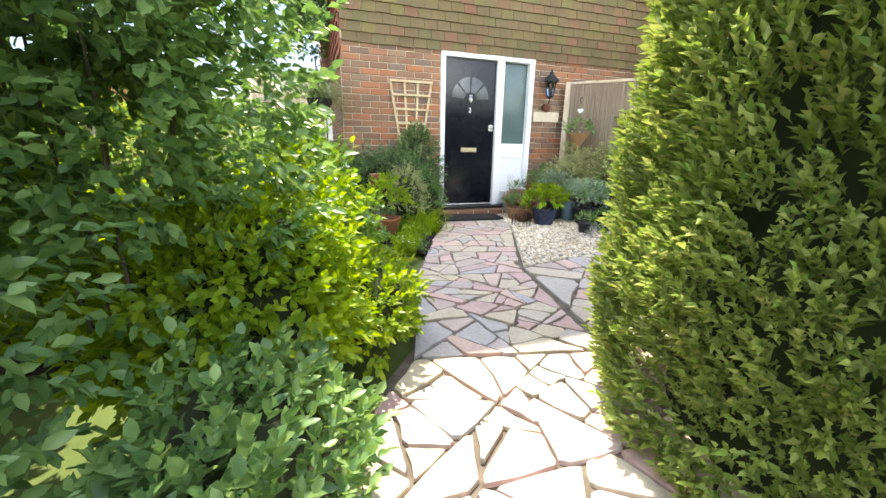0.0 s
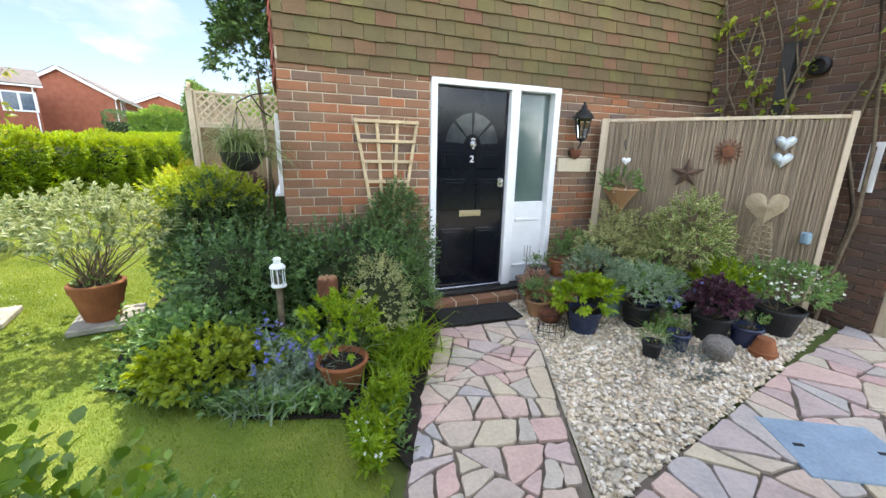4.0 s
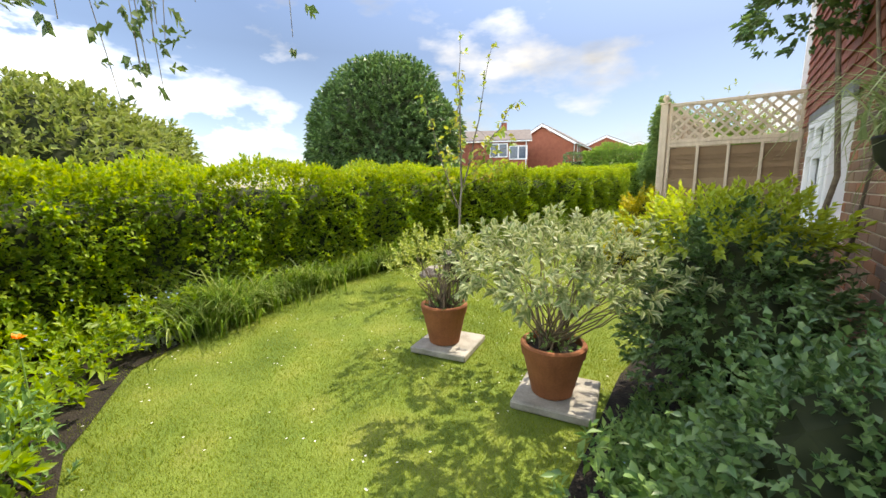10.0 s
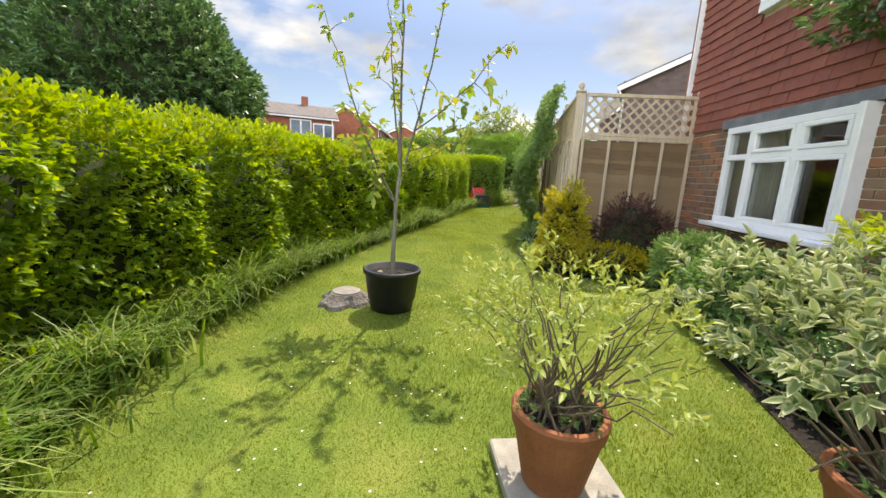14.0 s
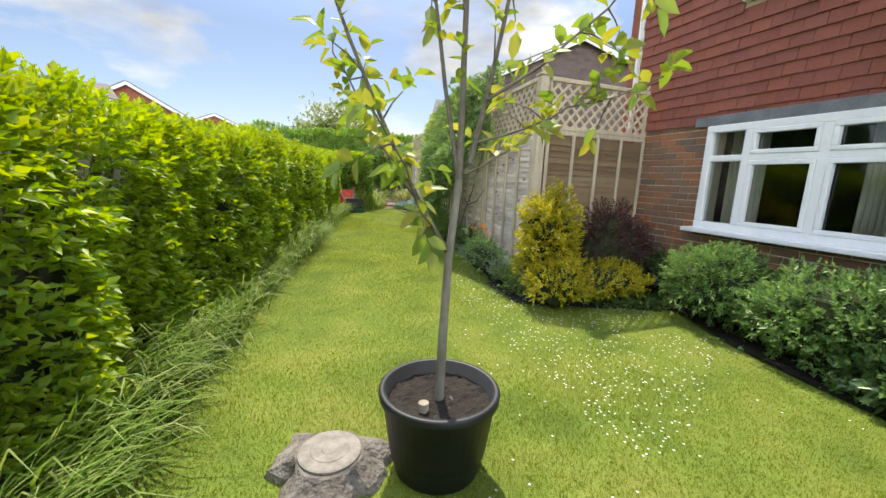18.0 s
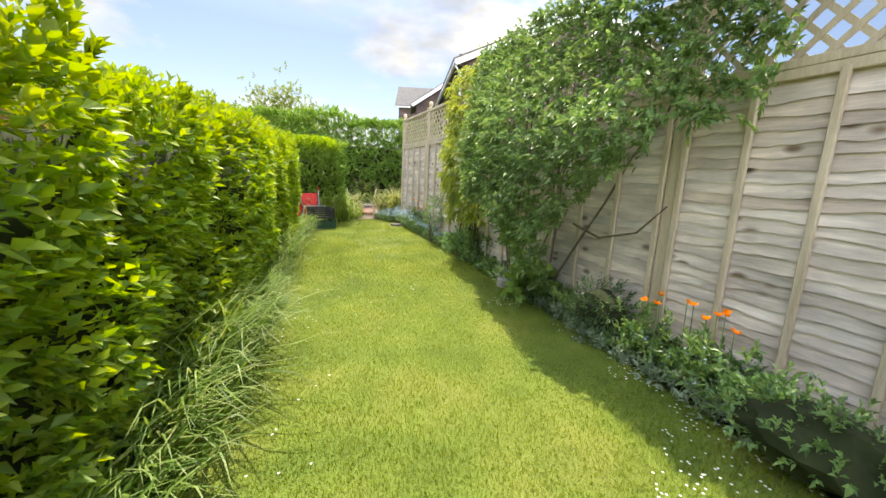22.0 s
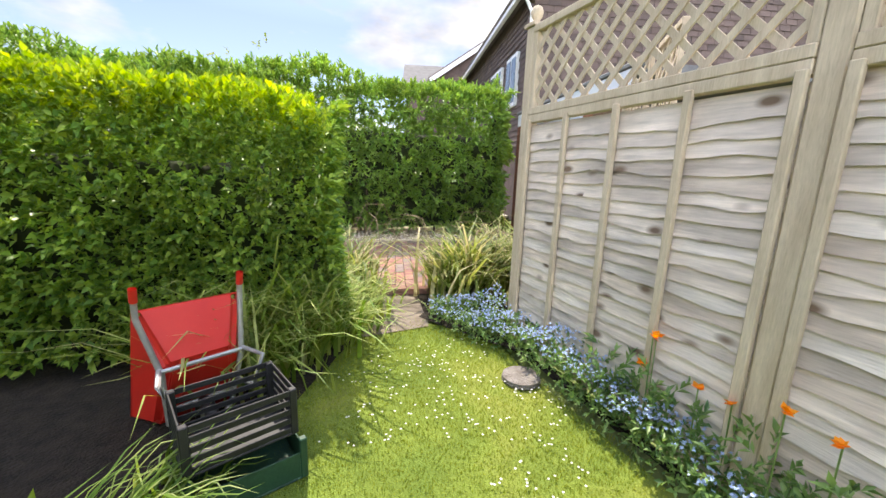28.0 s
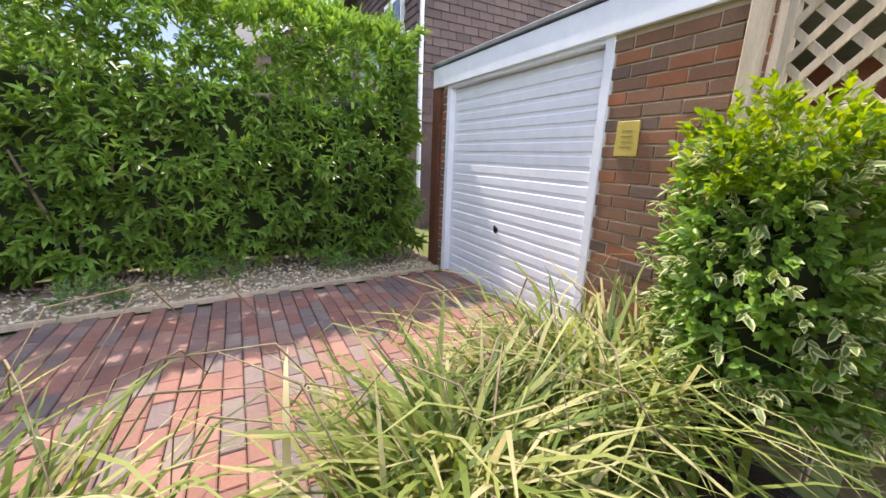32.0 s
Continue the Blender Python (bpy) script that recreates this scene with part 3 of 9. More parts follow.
def box(bm, sx, sy, sz, x=0.0, y=0.0, z=0.0, m=None, bevel=0.0):
    """A box with its middle at x, y and its foot at z."""
    r = bmesh.ops.create_cube(bm, size=1.0)
    vs = r["verts"]
    bmesh.ops.transform(bm, matrix=Matrix.Translation((x, y, z + sz / 2)) @ Matrix.Diagonal((sx, sy, sz, 1)), verts=vs)
    if bevel:
        es = list({e for v in vs for e in v.link_edges})
        r = bmesh.ops.bevel(bm, geom=es, offset=bevel, segments=1, affect="EDGES")
        vs = list({v for f in r["faces"] for v in f.verts} | {v for v in vs if v.is_valid})
    if m is not None:
        bmesh.ops.transform(bm, matrix=m, verts=[v for v in vs if v.is_valid])
    return bm


def boxpart(name, size, at, material, parent, label="", bevel=0.004, m=None):
    return part(name, box(bmesh.new(), *size, *at, m=m, bevel=bevel), material, parent, label)


def lathe(profile, n=24, wobble=0.0, closed=True):
    """A turned body from (radius, height) pairs."""
    bm = bmesh.new()
    rings = []
    for r, z in profile:
        rings.append([bm.verts.new((r * math.cos(2 * math.pi * k / n) * (1 + wobble * math.sin(3 * k)), r * math.sin(2 * math.pi * k / n), z)) for k in range(n)])
    for a, b in zip(rings, rings[1:]):
        for k in range(n):
            bm.faces.new((a[k], a[(k + 1) % n], b[(k + 1) % n], b[k]))
    if closed:
        bm.faces.new(rings[0][::-1])
        bm.faces.new(rings[-1])
    return bm


def tube(points, radii, n=8):
    """A round rod along points, as arrays of places and four-cornered faces."""
    p = np.asarray(points, float)
    r = np.atleast_1d(np.asarray(radii, float))
    r = np.interp(np.linspace(0, 1, len(p)), np.linspace(0, 1, len(r)), r) if len(r) > 1 else np.full(len(p), r[0])
    d = np.gradient(p, axis=0)
    d /= np.linalg.norm(d, axis=1)[:, None] + 1e-9
    ref = np.array([0.0, 0.0, 1.0]) if abs(d[0, 2]) < 0.9 else np.array([1.0, 0.0, 0.0])
    a = np.cross(d, ref)
    a /= np.linalg.norm(a, axis=1)[:, None] + 1e-9
    b = np.cross(d, a)
    t = np.linspace(0, 2 * np.pi, n, endpoint=False)
    v = p[:, None] + r[:, None, None] * (np.cos(t)[None, :, None] * a[:, None] + np.sin(t)[None, :, None] * b[:, None])
    i = np.arange(len(p) - 1)[:, None] * n
    k = np.arange(n)[None]
    f = np.stack([i + k, i + (k + 1) % n, i + n + (k + 1) % n, i + n + k], -1).reshape(-1, 4)
    return v.reshape(-1, 3), f


def merge(pieces):
    vs, fs, o = [], [], 0
    for v, f in pieces:
        vs.append(v)
        fs.append(f + o)
        o += len(v)
    return np.concatenate(vs), np.concatenate(fs)


def rods(name, lines, material, parent, label="", n=6, kind=""):
    return npmesh(name, *merge([tube(p, r, n) for p, r in lines]), material, parent, label, smooth=True, kind=kind)


def unit(v):
    return v / (np.linalg.norm(v, axis=-1, keepdims=True) + 1e-9)


def ripple(p, s, seed=0):
    """Soft noise between about -1 and 1."""
    g = np.random.default_rng(seed)
    out = 0.0
    for k in range(6):
        w = g.normal(size=3) * s * (1 + 0.5 * k)
        out = out + np.sin(p @ w + g.uniform(0, 6.3)) / (1 + 0.45 * k)
    return out / 2.4


def leaves(p, d, up, length, width, fold=0.12, droop=0.15, rich=False):
    """Leaves from base places p, ways d and upward sides up; returns places, faces and margins."""
    d = unit(d)
    s = unit(np.cross(d, up))
    u = np.cross(s, d)
    L = np.broadcast_to(np.asarray(length, float), (len(p),))[:, None]
    W = np.broadcast_to(np.asarray(width, float), (len(p),))[:, None]
    down = np.array([0, 0, -1.0])
    n = len(p)
    if not rich:
        v = np.stack([p, p + 0.42 * L * d + W / 2 * s + fold * L * u, p + L * d + droop * L * down, p + 0.42 * L * d - W / 2 * s + fold * L * u], 1)
        f = np.array([[0, 1, 2], [0, 2, 3]])
        mg = np.array([0.4, 1.0, 0.5, 1.0])
    else:
        c1 = p + 0.3 * L * d + 0.03 * L * u
        c2 = p + 0.68 * L * d + 0.5 * droop * L * down
        v = np.stack([p, c1 + 0.46 * W * s + fold * L * u, c1, c1 - 0.46 * W * s + fold * L * u, c2 + 0.40 * W * s + fold * 0.8 * L * u, c2, c2 - 0.40 * W * s + fold * 0.8 * L * u, p + L * d + droop * L * down], 1)
        f = np.array([[0, 1, 2], [0, 2, 3], [1, 4, 5], [1, 5, 2], [2, 5, 6], [2, 6, 3], [4, 7, 5], [5, 7, 6]])
        mg = np.array([0.2, 1.0, 0.0, 1.0, 1.0, 0.0, 1.0, 0.8])
    k = v.shape[1]
    faces = (np.arange(n)[:, None, None] * k + f[None]).reshape(-1, 3)
    return v.reshape(-1, 3), faces, np.tile(mg, n)


def sprays(c, d, k, reach, leaf, width, g, spread=0.9, rich=False, fold=0.12, droop=0.15):
    """Shoots at places c along d, each with k leaves set round it."""
    n = len(c)
    d = unit(d)
    ref = unit(g.normal(size=(n, 3)))
    a = unit(np.cross(d, ref))
    b = np.cross(d, a)
    t = (np.arange(k)[None] * 2.4 + g.uniform(0, 6.3, (n, 1)))[..., None]
    along = (np.arange(k)[None] / max(1, k - 1)) + g.uniform(-0.1, 0.1, (n, k))
    radial = np.cos(t) * a[:, None] + np.sin(t) * b[:, None]
    p = c[:, None] + (along[..., None] * reach) * d[:, None]
    lean = (1.15 - 0.75 * along)[..., None] * spread
    way = unit(d[:, None] + lean * radial + 0.15 * g.normal(size=(n, k, 3)))
    up = unit(d[:, None] * 0.6 - radial * 0.5 + np.array([0, 0, 0.8]))
    size = leaf * g.uniform(0.65, 1.2, n * k)
    return leaves(p.reshape(-1, 3), way.reshape(-1, 3), up.reshape(-1, 3), size, size * width / leaf, fold, droop, rich)


def foliage(name, c, d, k, reach, leaf, width, material, parent, seed=1, label="", **more):
    v, f, mg = sprays(np.asarray(c), np.asarray(d), k, reach, leaf, width, np.random.default_rng(seed), **more)
    return npmesh(name, v, f, material, parent, label, margin=mg, kind="stuff")


def dome_points(n, r, g, low=-0.3, rough=0.25, seed=0, shell=0.35, freq=2.2):
    """Places and outward ways in an uneven rounded crown with radii r."""
    q = unit(g.normal(size=(n * 3, 3)))
    q = q[q[:, 2] > low][:n]
    s = 1 + rough * ripple(q, freq, seed)
    depth = 1 - shell * g.uniform(0, 1, len(q)) ** 1.6
    r = np.asarray(r)
    return q * r * (s * depth)[:, None], unit(q / r)


def blades(p, length, width, lean, g, segments=4, curl=1.0, way=None):
    """Grass blades that rise from p and arch over."""
    n = len(p)
    t = g.uniform(0, 2 * np.pi, n)
    h = np.stack([np.cos(t), np.sin(t), np.zeros(n)], -1)
    if way is not None:
        h = unit(0.6 * h + np.asarray(way))
        h[:, 2] = 0
    s = np.stack([-h[:, 1], h[:, 0], np.zeros(n)], -1)
    L = np.broadcast_to(length, (n,))
    W = np.broadcast_to(width, (n,))
    a0 = np.broadcast_to(lean, (n,))
    pos, out = p.copy(), []
    for k in range(segments + 1):
        w = (W * (1 - k / segments) ** 0.7 * 0.5)[:, None]
        if k == segments:
            out.append(pos[:, None])
        else:
            out.append(np.stack([pos - w * s, pos + w * s], 1))
        a = a0 + curl * (k / segments) * (1 + 0.4 * g.uniform(-1, 1, n))
        step = (L / segments)[:, None] * (np.sin(a)[:, None] * h + np.cos(a)[:, None] * np.array([0, 0, 1.0]))
        pos = pos + step
    v = np.concatenate(out, 1)
    m = v.shape[1]
    f = []
    for k in range(segments - 1):
        f += [[2 * k, 2 * k + 1, 2 * k + 3], [2 * k, 2 * k + 3, 2 * k + 2]]
    f.append([2 * segments - 2, 2 * segments - 1, 2 * segments])
    faces = (np.arange(n)[:, None, None] * m + np.array(f)[None]).reshape(-1, 3)
    return v.reshape(-1, 3), faces


def inside(pts, poly):
    x, y = pts[:, 0], pts[:, 1]
    c = np.zeros(len(pts), bool)
    for (ax, ay), (bx, by) in zip(poly, poly[1:] + poly[:1]):
        hit = ((ay > y) != (by > y)) & (x < (bx - ax) * (y - ay) / (by - ay + 1e-12) + ax)
        c ^= hit
    return c


def scatter(poly, n, g):
    a = np.array(poly)
    lo, hi = a.min(0), a.max(0)
    p = g.uniform(lo, hi, (n * 4, 2))
    return p[inside(p, list(poly))][:n]


def clip_poly(poly, nx, ny, c):
    """The piece of a polygon where nx * x + ny * y <= c."""
    out = []
    for (ax, ay), (bx, by) in zip(poly, poly[1:] + poly[:1]):
        da, db = nx * ax + ny * ay - c, nx * bx + ny * by - c
        if da <= 0:
            out.append((ax, ay))
        if da * db < 0:
            t = da / (da - db)
            out.append((ax + t * (bx - ax), ay + t * (by - ay)))
    return out


def slabmesh(poly, z0, z1, bevel=0.006):
    """A flat stone with a worn edge."""
    n = len(poly)
    cx, cy = sum(p[0] for p in poly) / n, sum(p[1] for p in poly) / n
    v, f = [], []
    for z, k in ((z0, 1.0), (z1 - bevel, 1.0), (z1, 1 - bevel / 0.24)):
        v += [(cx + (x - cx) * k, cy + (y - cy) * k, z) for x, y in poly]
    for ring in range(2):
        for k in range(n):
            a, b = ring * n + k, ring * n + (k + 1) % n
            f.append((a, b, b + n, a + n))
    f.append(tuple(range(2 * n, 3 * n)))
    return v, f


def crazy_paving(region, gap, size, parent, seed, z=0.0):
    """Irregular flat stones that fill a convex region, each an object of its own."""
    g = np.random.default_rng(seed)
    def area_of(p):
        return abs(sum(a[0] * b[1] - b[0] * a[1] for a, b in zip(p, p[1:] + p[:1]))) / 2

    todo, stones = [list(region)], []
    while todo:
        p = todo.pop()
        if len(p) < 3:
            continue
        if area_of(p) < size ** 2 * g.uniform(0.55, 1.9):
            stones.append(p)
            continue
        q = np.array(p)
        c = q.mean(0) + g.normal(size=2) * 0.12 * np.ptp(q, axis=0)
        long = np.linalg.svd(q - q.mean(0))[2][0]
        t = math.atan2(long[1], long[0]) + g.normal() * 0.45
        nx, ny = math.cos(t), math.sin(t)
        w = nx * c[0] + ny * c[1]
        todo += [clip_poly(p, nx, ny, w), clip_poly(p, -nx, -ny, -w)]
    for stone in stones:
        poly = list(stone)
        turn = sum(a[0] * b[1] - b[0] * a[1] for a, b in zip(stone, stone[1:] + stone[:1]))
        sg = 1 if turn > 0 else -1
        for (ax, ay), (bx, by) in zip(stone, stone[1:] + stone[:1]):
            dist = math.hypot(bx - ax, by - ay)
            if dist < 1e-4 or len(poly) < 3:
                continue
            nx, ny = sg * (by - ay) / dist, -sg * (bx - ax) / dist
            poly = clip_poly(poly, nx, ny, nx * ax + ny * ay - gap / 2 * g.uniform(0.25, 1.25))
        if len(poly) < 3 or area_of(poly) < 0.0015:
            continue
        rough = []
        for (ax, ay), (bx, by) in zip(poly, poly[1:] + poly[:1]):
            e, w = g.uniform(0.04, 0.14), g.uniform(0.04, 0.14)
            mx, my = (ax + bx) / 2 + g.normal() * 0.007, (ay + by) / 2 + g.normal() * 0.007
            rough += [(ax + e * (bx - ax), ay + e * (by - ay)), (mx, my), (bx + w * (ax - bx), by + w * (ay - by))]
        c = np.mean(rough, 0)
        v, f = slabmesh([tuple(np.array(q) - c) for q in rough], -0.02, 0.018 + 0.006 * g.uniform())
        me = bpy.data.meshes.new("paving_stone")
        me.from_pydata(v, [], f)
        me.materials.append(M_STONE)
        ob = adopt(new("paving_stone", me), parent)
        ob.matrix_basis = pose(c[0], c[1], z + ground_z(c[1]), g.normal() * 0.5, g.normal() * 0.5, 0)


BRICK_MESH = {}


def piece_mesh(kind, material):
    """One brick or tile, a unit long, shared by all of its kind."""
    key = (kind, material.name)
    if key in BRICK_MESH:
        return BRICK_MESH[key]
    v, f = piece_arrays(kind)
    me = bpy.data.meshes.new(kind)
    me.from_pydata([tuple(p) for p in v], [], [tuple(q) for q in f])
    me.materials.append(material)
    BRICK_MESH[key] = me
    return me


def piece_arrays(kind):
    """x along the wall from 0 to 1, y out of it, z up."""
    if kind == "brick":
        d, b, h = 0.011, 0.004, 0.065
        back = [(0, 0, 0), (1, 0, 0), (1, 0, h), (0, 0, h)]
        mid = [(0, d - b, 0), (1, d - b, 0), (1, d - b, h), (0, d - b, h)]
        e = 0.018
        top = [(e, d, b), (1 - e, d, b), (1 - e, d, h - b), (e, d, h - b)]
        v = back + mid + top
        f = [(k, (k + 1) % 4, (k + 1) % 4 + 4, k + 4) for k in range(4)] + [(k + 4, (k + 1) % 4 + 4, (k + 1) % 4 + 8, k + 8) for k in range(4)] + [(8, 9, 10, 11)]
        return np.array(v, float), np.array(f)
    if kind == "tile":
        t, h = 0.014, 0.15
        lo, hi = 0.034, 0.010
        v = [(0, lo - t, 0), (1, lo - t, 0), (1, lo, 0.0), (0.5, lo + 0.002, -0.003), (0, lo, 0.0), (0, hi, h), (1, hi, h), (0, hi - t, h), (1, hi - t, h)]
        f = [(0, 1, 2, 3), (0, 3, 4, 4), (4, 3, 6, 5), (3, 2, 6, 6), (0, 4, 5, 7), (1, 8, 6, 2)]
        f = [(0, 1, 2, 4), (4, 2, 6, 5), (0, 4, 5, 7), (1, 8, 6, 2)]
        return np.array(v, float), np.array(f)
    d, b, h = 0.05, 0.006, 0.098
    e = 0.025
    v = [(0, 0, 0), (1, 0, 0), (1, h, 0), (0, h, 0), (0, 0, d - b), (1, 0, d - b), (1, h, d - b), (0, h, d - b), (e, b, d), (1 - e, b, d), (1 - e, h - b, d), (e, h - b, d)]
    f = [(k, (k + 1) % 4, (k + 1) % 4 + 4, k + 4) for k in range(4)] + [(k + 4, (k + 1) % 4 + 4, (k + 1) % 4 + 8, k + 8) for k in range(4)] + [(8, 9, 10, 11)]
    return np.array(v, float), np.array(f)


def wall_pieces(kind, parent, frame_m, length, z0, z1, holes, mat_single, mat_joined, near=None, cap=300, seed=3):
    """Courses of bricks or tiles on a wall whose x axis runs along it and whose y axis points out of it.
    near: the stretch (x0, x1, z0, z1) whose pieces are objects of their own."""
    g = np.random.default_rng(seed)
    step, unit_l, gap = (0.075, 0.225, 0.010) if kind == "brick" else (0.112, 0.172, 0.004)
    vs, fs, o, singles = [], [], 0, 0
    pv, pf = piece_arrays(kind)
    row = 0
    z = z0
    while z < z1 - 0.02:
        x = -unit_l / 2 if row % 2 else 0.0
        if kind == "tile":
            x += g.uniform(-0.02, 0.02)
        while x < length:
            a, b = max(0.0, x), min(length, x + unit_l - gap)
            x += unit_l
            spans = [(a, b)]
            for hx0, hx1, hz0, hz1 in holes:
                if z + step > hz0 + 0.01 and z < hz1 - 0.01:
                    cut = []
                    for c, d in spans:
                        if d <= hx0 or c >= hx1:
                            cut.append((c, d))
                        else:
                            if c < hx0 - 0.01:
                                cut.append((c, hx0 - 0.004))
                            if d > hx1 + 0.01:
                                cut.append((hx1 + 0.004, d))
                    spans = cut
            for c, d in spans:
                if d - c < 0.025:
                    continue
                jig = (g.normal() * 0.0012, g.normal() * 0.0012, g.normal() * (0.25 if kind == "brick" else 0.7))
                m = frame_m @ pose(c, jig[0], z + 0.005 + jig[1] * (2 if kind == "tile" else 1), 0, jig[2] * 0.6, 0) @ Matrix.Diagonal((d - c, 1, 1, 1))
                if near and near[0] <= (c + d) / 2 <= near[1] and near[2] <= z <= near[3] and singles < cap:
                    ob = adopt(new("brick" if kind == "brick" else "tile", piece_mesh(kind, mat_single)), parent)
                    ob.matrix_basis = m
                    singles += 1
                else:
                    vs.append((np.c_[pv, np.ones(len(pv))] @ np.array(m).T)[:, :3])
                    fs.append(pf + o)
                    o += len(pv)
        z += step
        row += 1
    if vs:
        ob = npmesh("brickwork" if kind == "brick" else "tiling", np.concatenate(vs), np.concatenate(fs), mat_joined, parent, kind="stuff")


def wall_frame(ax, ay, bx, by, z=0.0):
    """The frame of a wall that is seen from its right-hand side on the way from a to b: x along it, y out of it, z up."""
    d = unit(np.array([bx - ax, by - ay, 0.0]))
    out = np.array([d[1], -d[0], 0.0])
    m = Matrix.Identity(4)
    for k in range(3):
        m[k][0], m[k][1], m[k][2] = d[k], out[k], (0, 0, 1)[k]
    m[0][3], m[1][3], m[2][3] = ax, ay, z
    return m, math.hypot(bx - ax, by - ay)


def slab_wall(name, m, pieces, thick, material, label, depth0=0.0, category="wall"):
    """A wall of upright blocks (x0, x1, z0, z1) behind the face of the frame m."""
    bm = bmesh.new()
    for x0, x1, z0, z1 in pieces:
        box(bm, x1 - x0, thick, z1 - z0, (x0 + x1) / 2, -thick / 2 - depth0, z0)
    ob = part(name, bm, material, None)
    ob.matrix_basis = m
    return tagged(ob, label, category, kind="structure")


def stems(c, n, r, h, g, thick=0.006, lean=0.6):
    """Bare shoots that fan out from a foot."""
    out = []
    for _ in range(n):
        t, k = g.uniform(0, 6.3), g.uniform(0.25, 1.0)
        tip = np.array([math.cos(t) * r[0] * k, math.sin(t) * r[1] * k, h * g.uniform(0.6, 0.95)])
        s = np.linspace(0, 1, 5)[:, None]
        p = np.asarray(c) + np.array([math.cos(t), math.sin(t), 0]) * 0.03 + tip * np.c_[s ** lean, s ** lean, s] + g.normal(size=(5, 3)) * 0.012 * s
        out.append((p, np.linspace(thick, thick * 0.4, 5)))
    return out

# ---- ground ----
def ground_sheet():
    xs = np.r_[-600, -200, -60, np.linspace(-30, 30, 61), 60, 200, 600]
    ys = np.r_[-600, -200, -60, np.linspace(-20, 45, 66), 90, 250, 600]
    X, Y = np.meshgrid(xs, ys)
    Z = gz(Y) - 0.03
    far = np.clip((np.hypot(X + 2, Y - 5) - 14) / 12, 0, 1)
    Z = Z - 1.6 * far * far * (3 - 2 * far)
    v = np.stack([X, Y, Z], -1).reshape(-1, 3)
    n, m = len(xs), len(ys)
    i = (np.arange(m - 1)[:, None] * n + np.arange(n - 1)[None]).ravel()
    f = np.stack([i, i + 1, i + n + 1, i + n], -1)
    ob = npmesh("ground", v, f, M_MEADOW, smooth=True)
    tagged(ob, "rough green ground round the houses and gardens", "ground", kind="structure")


ground_sheet()

LAWN = [(-2.5, -1.75), (-3.34, -1.55), (-4.2, -1.05), (-4.6, -0.2), (-4.8, 1.0), (-4.82, 2.2), (-4.72, 3.3), (-4.5, 4.8), (-4.15, 6.7), (-3.7, 8.8),
        (-3.4, 10.6), (-3.1, 12.1), (-2.55, 12.6), (-1.95, 13.4), (-1.42, 13.4), (-1.02, 13.0), (-1.1, 12.5), (-1.16, 11.2), (-1.28, 9.6), (-1.45, 8.3), (-1.75, 6.3),
        (-2.0, 4.9), (-2.05, 4.3), (-1.7, 4.05), (-0.65, 3.7), (-0.9, 3.0), (-1.0, 2.4), (-1.05, 1.8), (-1.1, 0.7), (-1.05, -0.1), (-1.1, -0.65), (-0.3, -1.28), (0.28, -1.45), (0.42, -1.95), (0.1, -2.3), (-0.7, -2.2), (-1.5, -1.95)]


def flat_area(name, poly, dz, material, label, category, cells=40, rough=0.0):
    """A sheet over a polygon that follows the ground."""
    bm = bmesh.new()
    vs = [bm.verts.new((x, y, 0)) for x, y in poly]
    bm.faces.new(vs).normal_update()
    bmesh.ops.triangulate(bm, faces=bm.faces[:])
    bmesh.ops.subdivide_edges(bm, edges=bm.edges[:], cuts=6, use_grid_fill=True)
    for v in bm.verts:
        v.co.z = ground_z(v.co.y) + dz + rough * noise.noise(Vector((v.co.x * 5, v.co.y * 5, 0)))
    ob = part(name, bm, material, None, smooth=True)
    return tagged(ob, label, category, kind="structure")


LAWN_OB = flat_area("lawn", LAWN, 0.0, M_LAWN, "mown garden lawn, sunny yellow-green with small daisies", "lawn")


def grass():
    g = np.random.default_rng(11)
    p = scatter(LAWN, 420000, g)
    p = p + g.normal(size=p.shape) * 0.035
    p3 = np.c_[p, gz(p[:, 1])]
    n = len(p3)
    tall = 0.012 + 0.008 * (ripple(p3, 1.2, 5) + 0.6) * g.uniform(0.5, 1, n)
    v, f = blades(p3, np.clip(tall, 0.008, 0.028), 0.004, g.uniform(0.05, 1.0, n), g, segments=1, curl=0.5)
    npmesh("lawn_grass", v, f, M_BLADE, LAWN_OB, "short mown grass blades", kind="stuff")
    q = np.concatenate([scatter(LAWN, 900, g), scatter([(-2.7, 2.0), (-0.9, 3.0), (-1.1, 13.0), (-2.4, 13.0)], 3600, g), scatter([(-3.1, 5.4), (-2.0, 5.6), (-1.7, 8.6), (-2.5, 8.8)], 200, g)])
    q = q[inside(q, LAWN)]
    keep = ripple(np.c_[q, 0 * q[:, :1]], 1.5, 9) > -0.1
    q = q[keep]
    c = np.c_[q, gz(q[:, 1]) + g.uniform(0.018, 0.03, len(q))]
    k = 5
    t = np.tile(np.arange(k) * 2 * np.pi / k, len(c))
    d = np.stack([np.cos(t), np.sin(t), np.full(len(t), 0.25)], -1)
    up = np.tile([0, 0, 1.0], (len(t), 1))
    v, f, mg = leaves(np.repeat(c, k, 0), d, up, 0.0075, 0.006, 0.0, 0.0)
    npmesh("daisies", v, f, L_WHITEP, LAWN_OB, "scattered white daisy heads", kind="stuff")


grass()

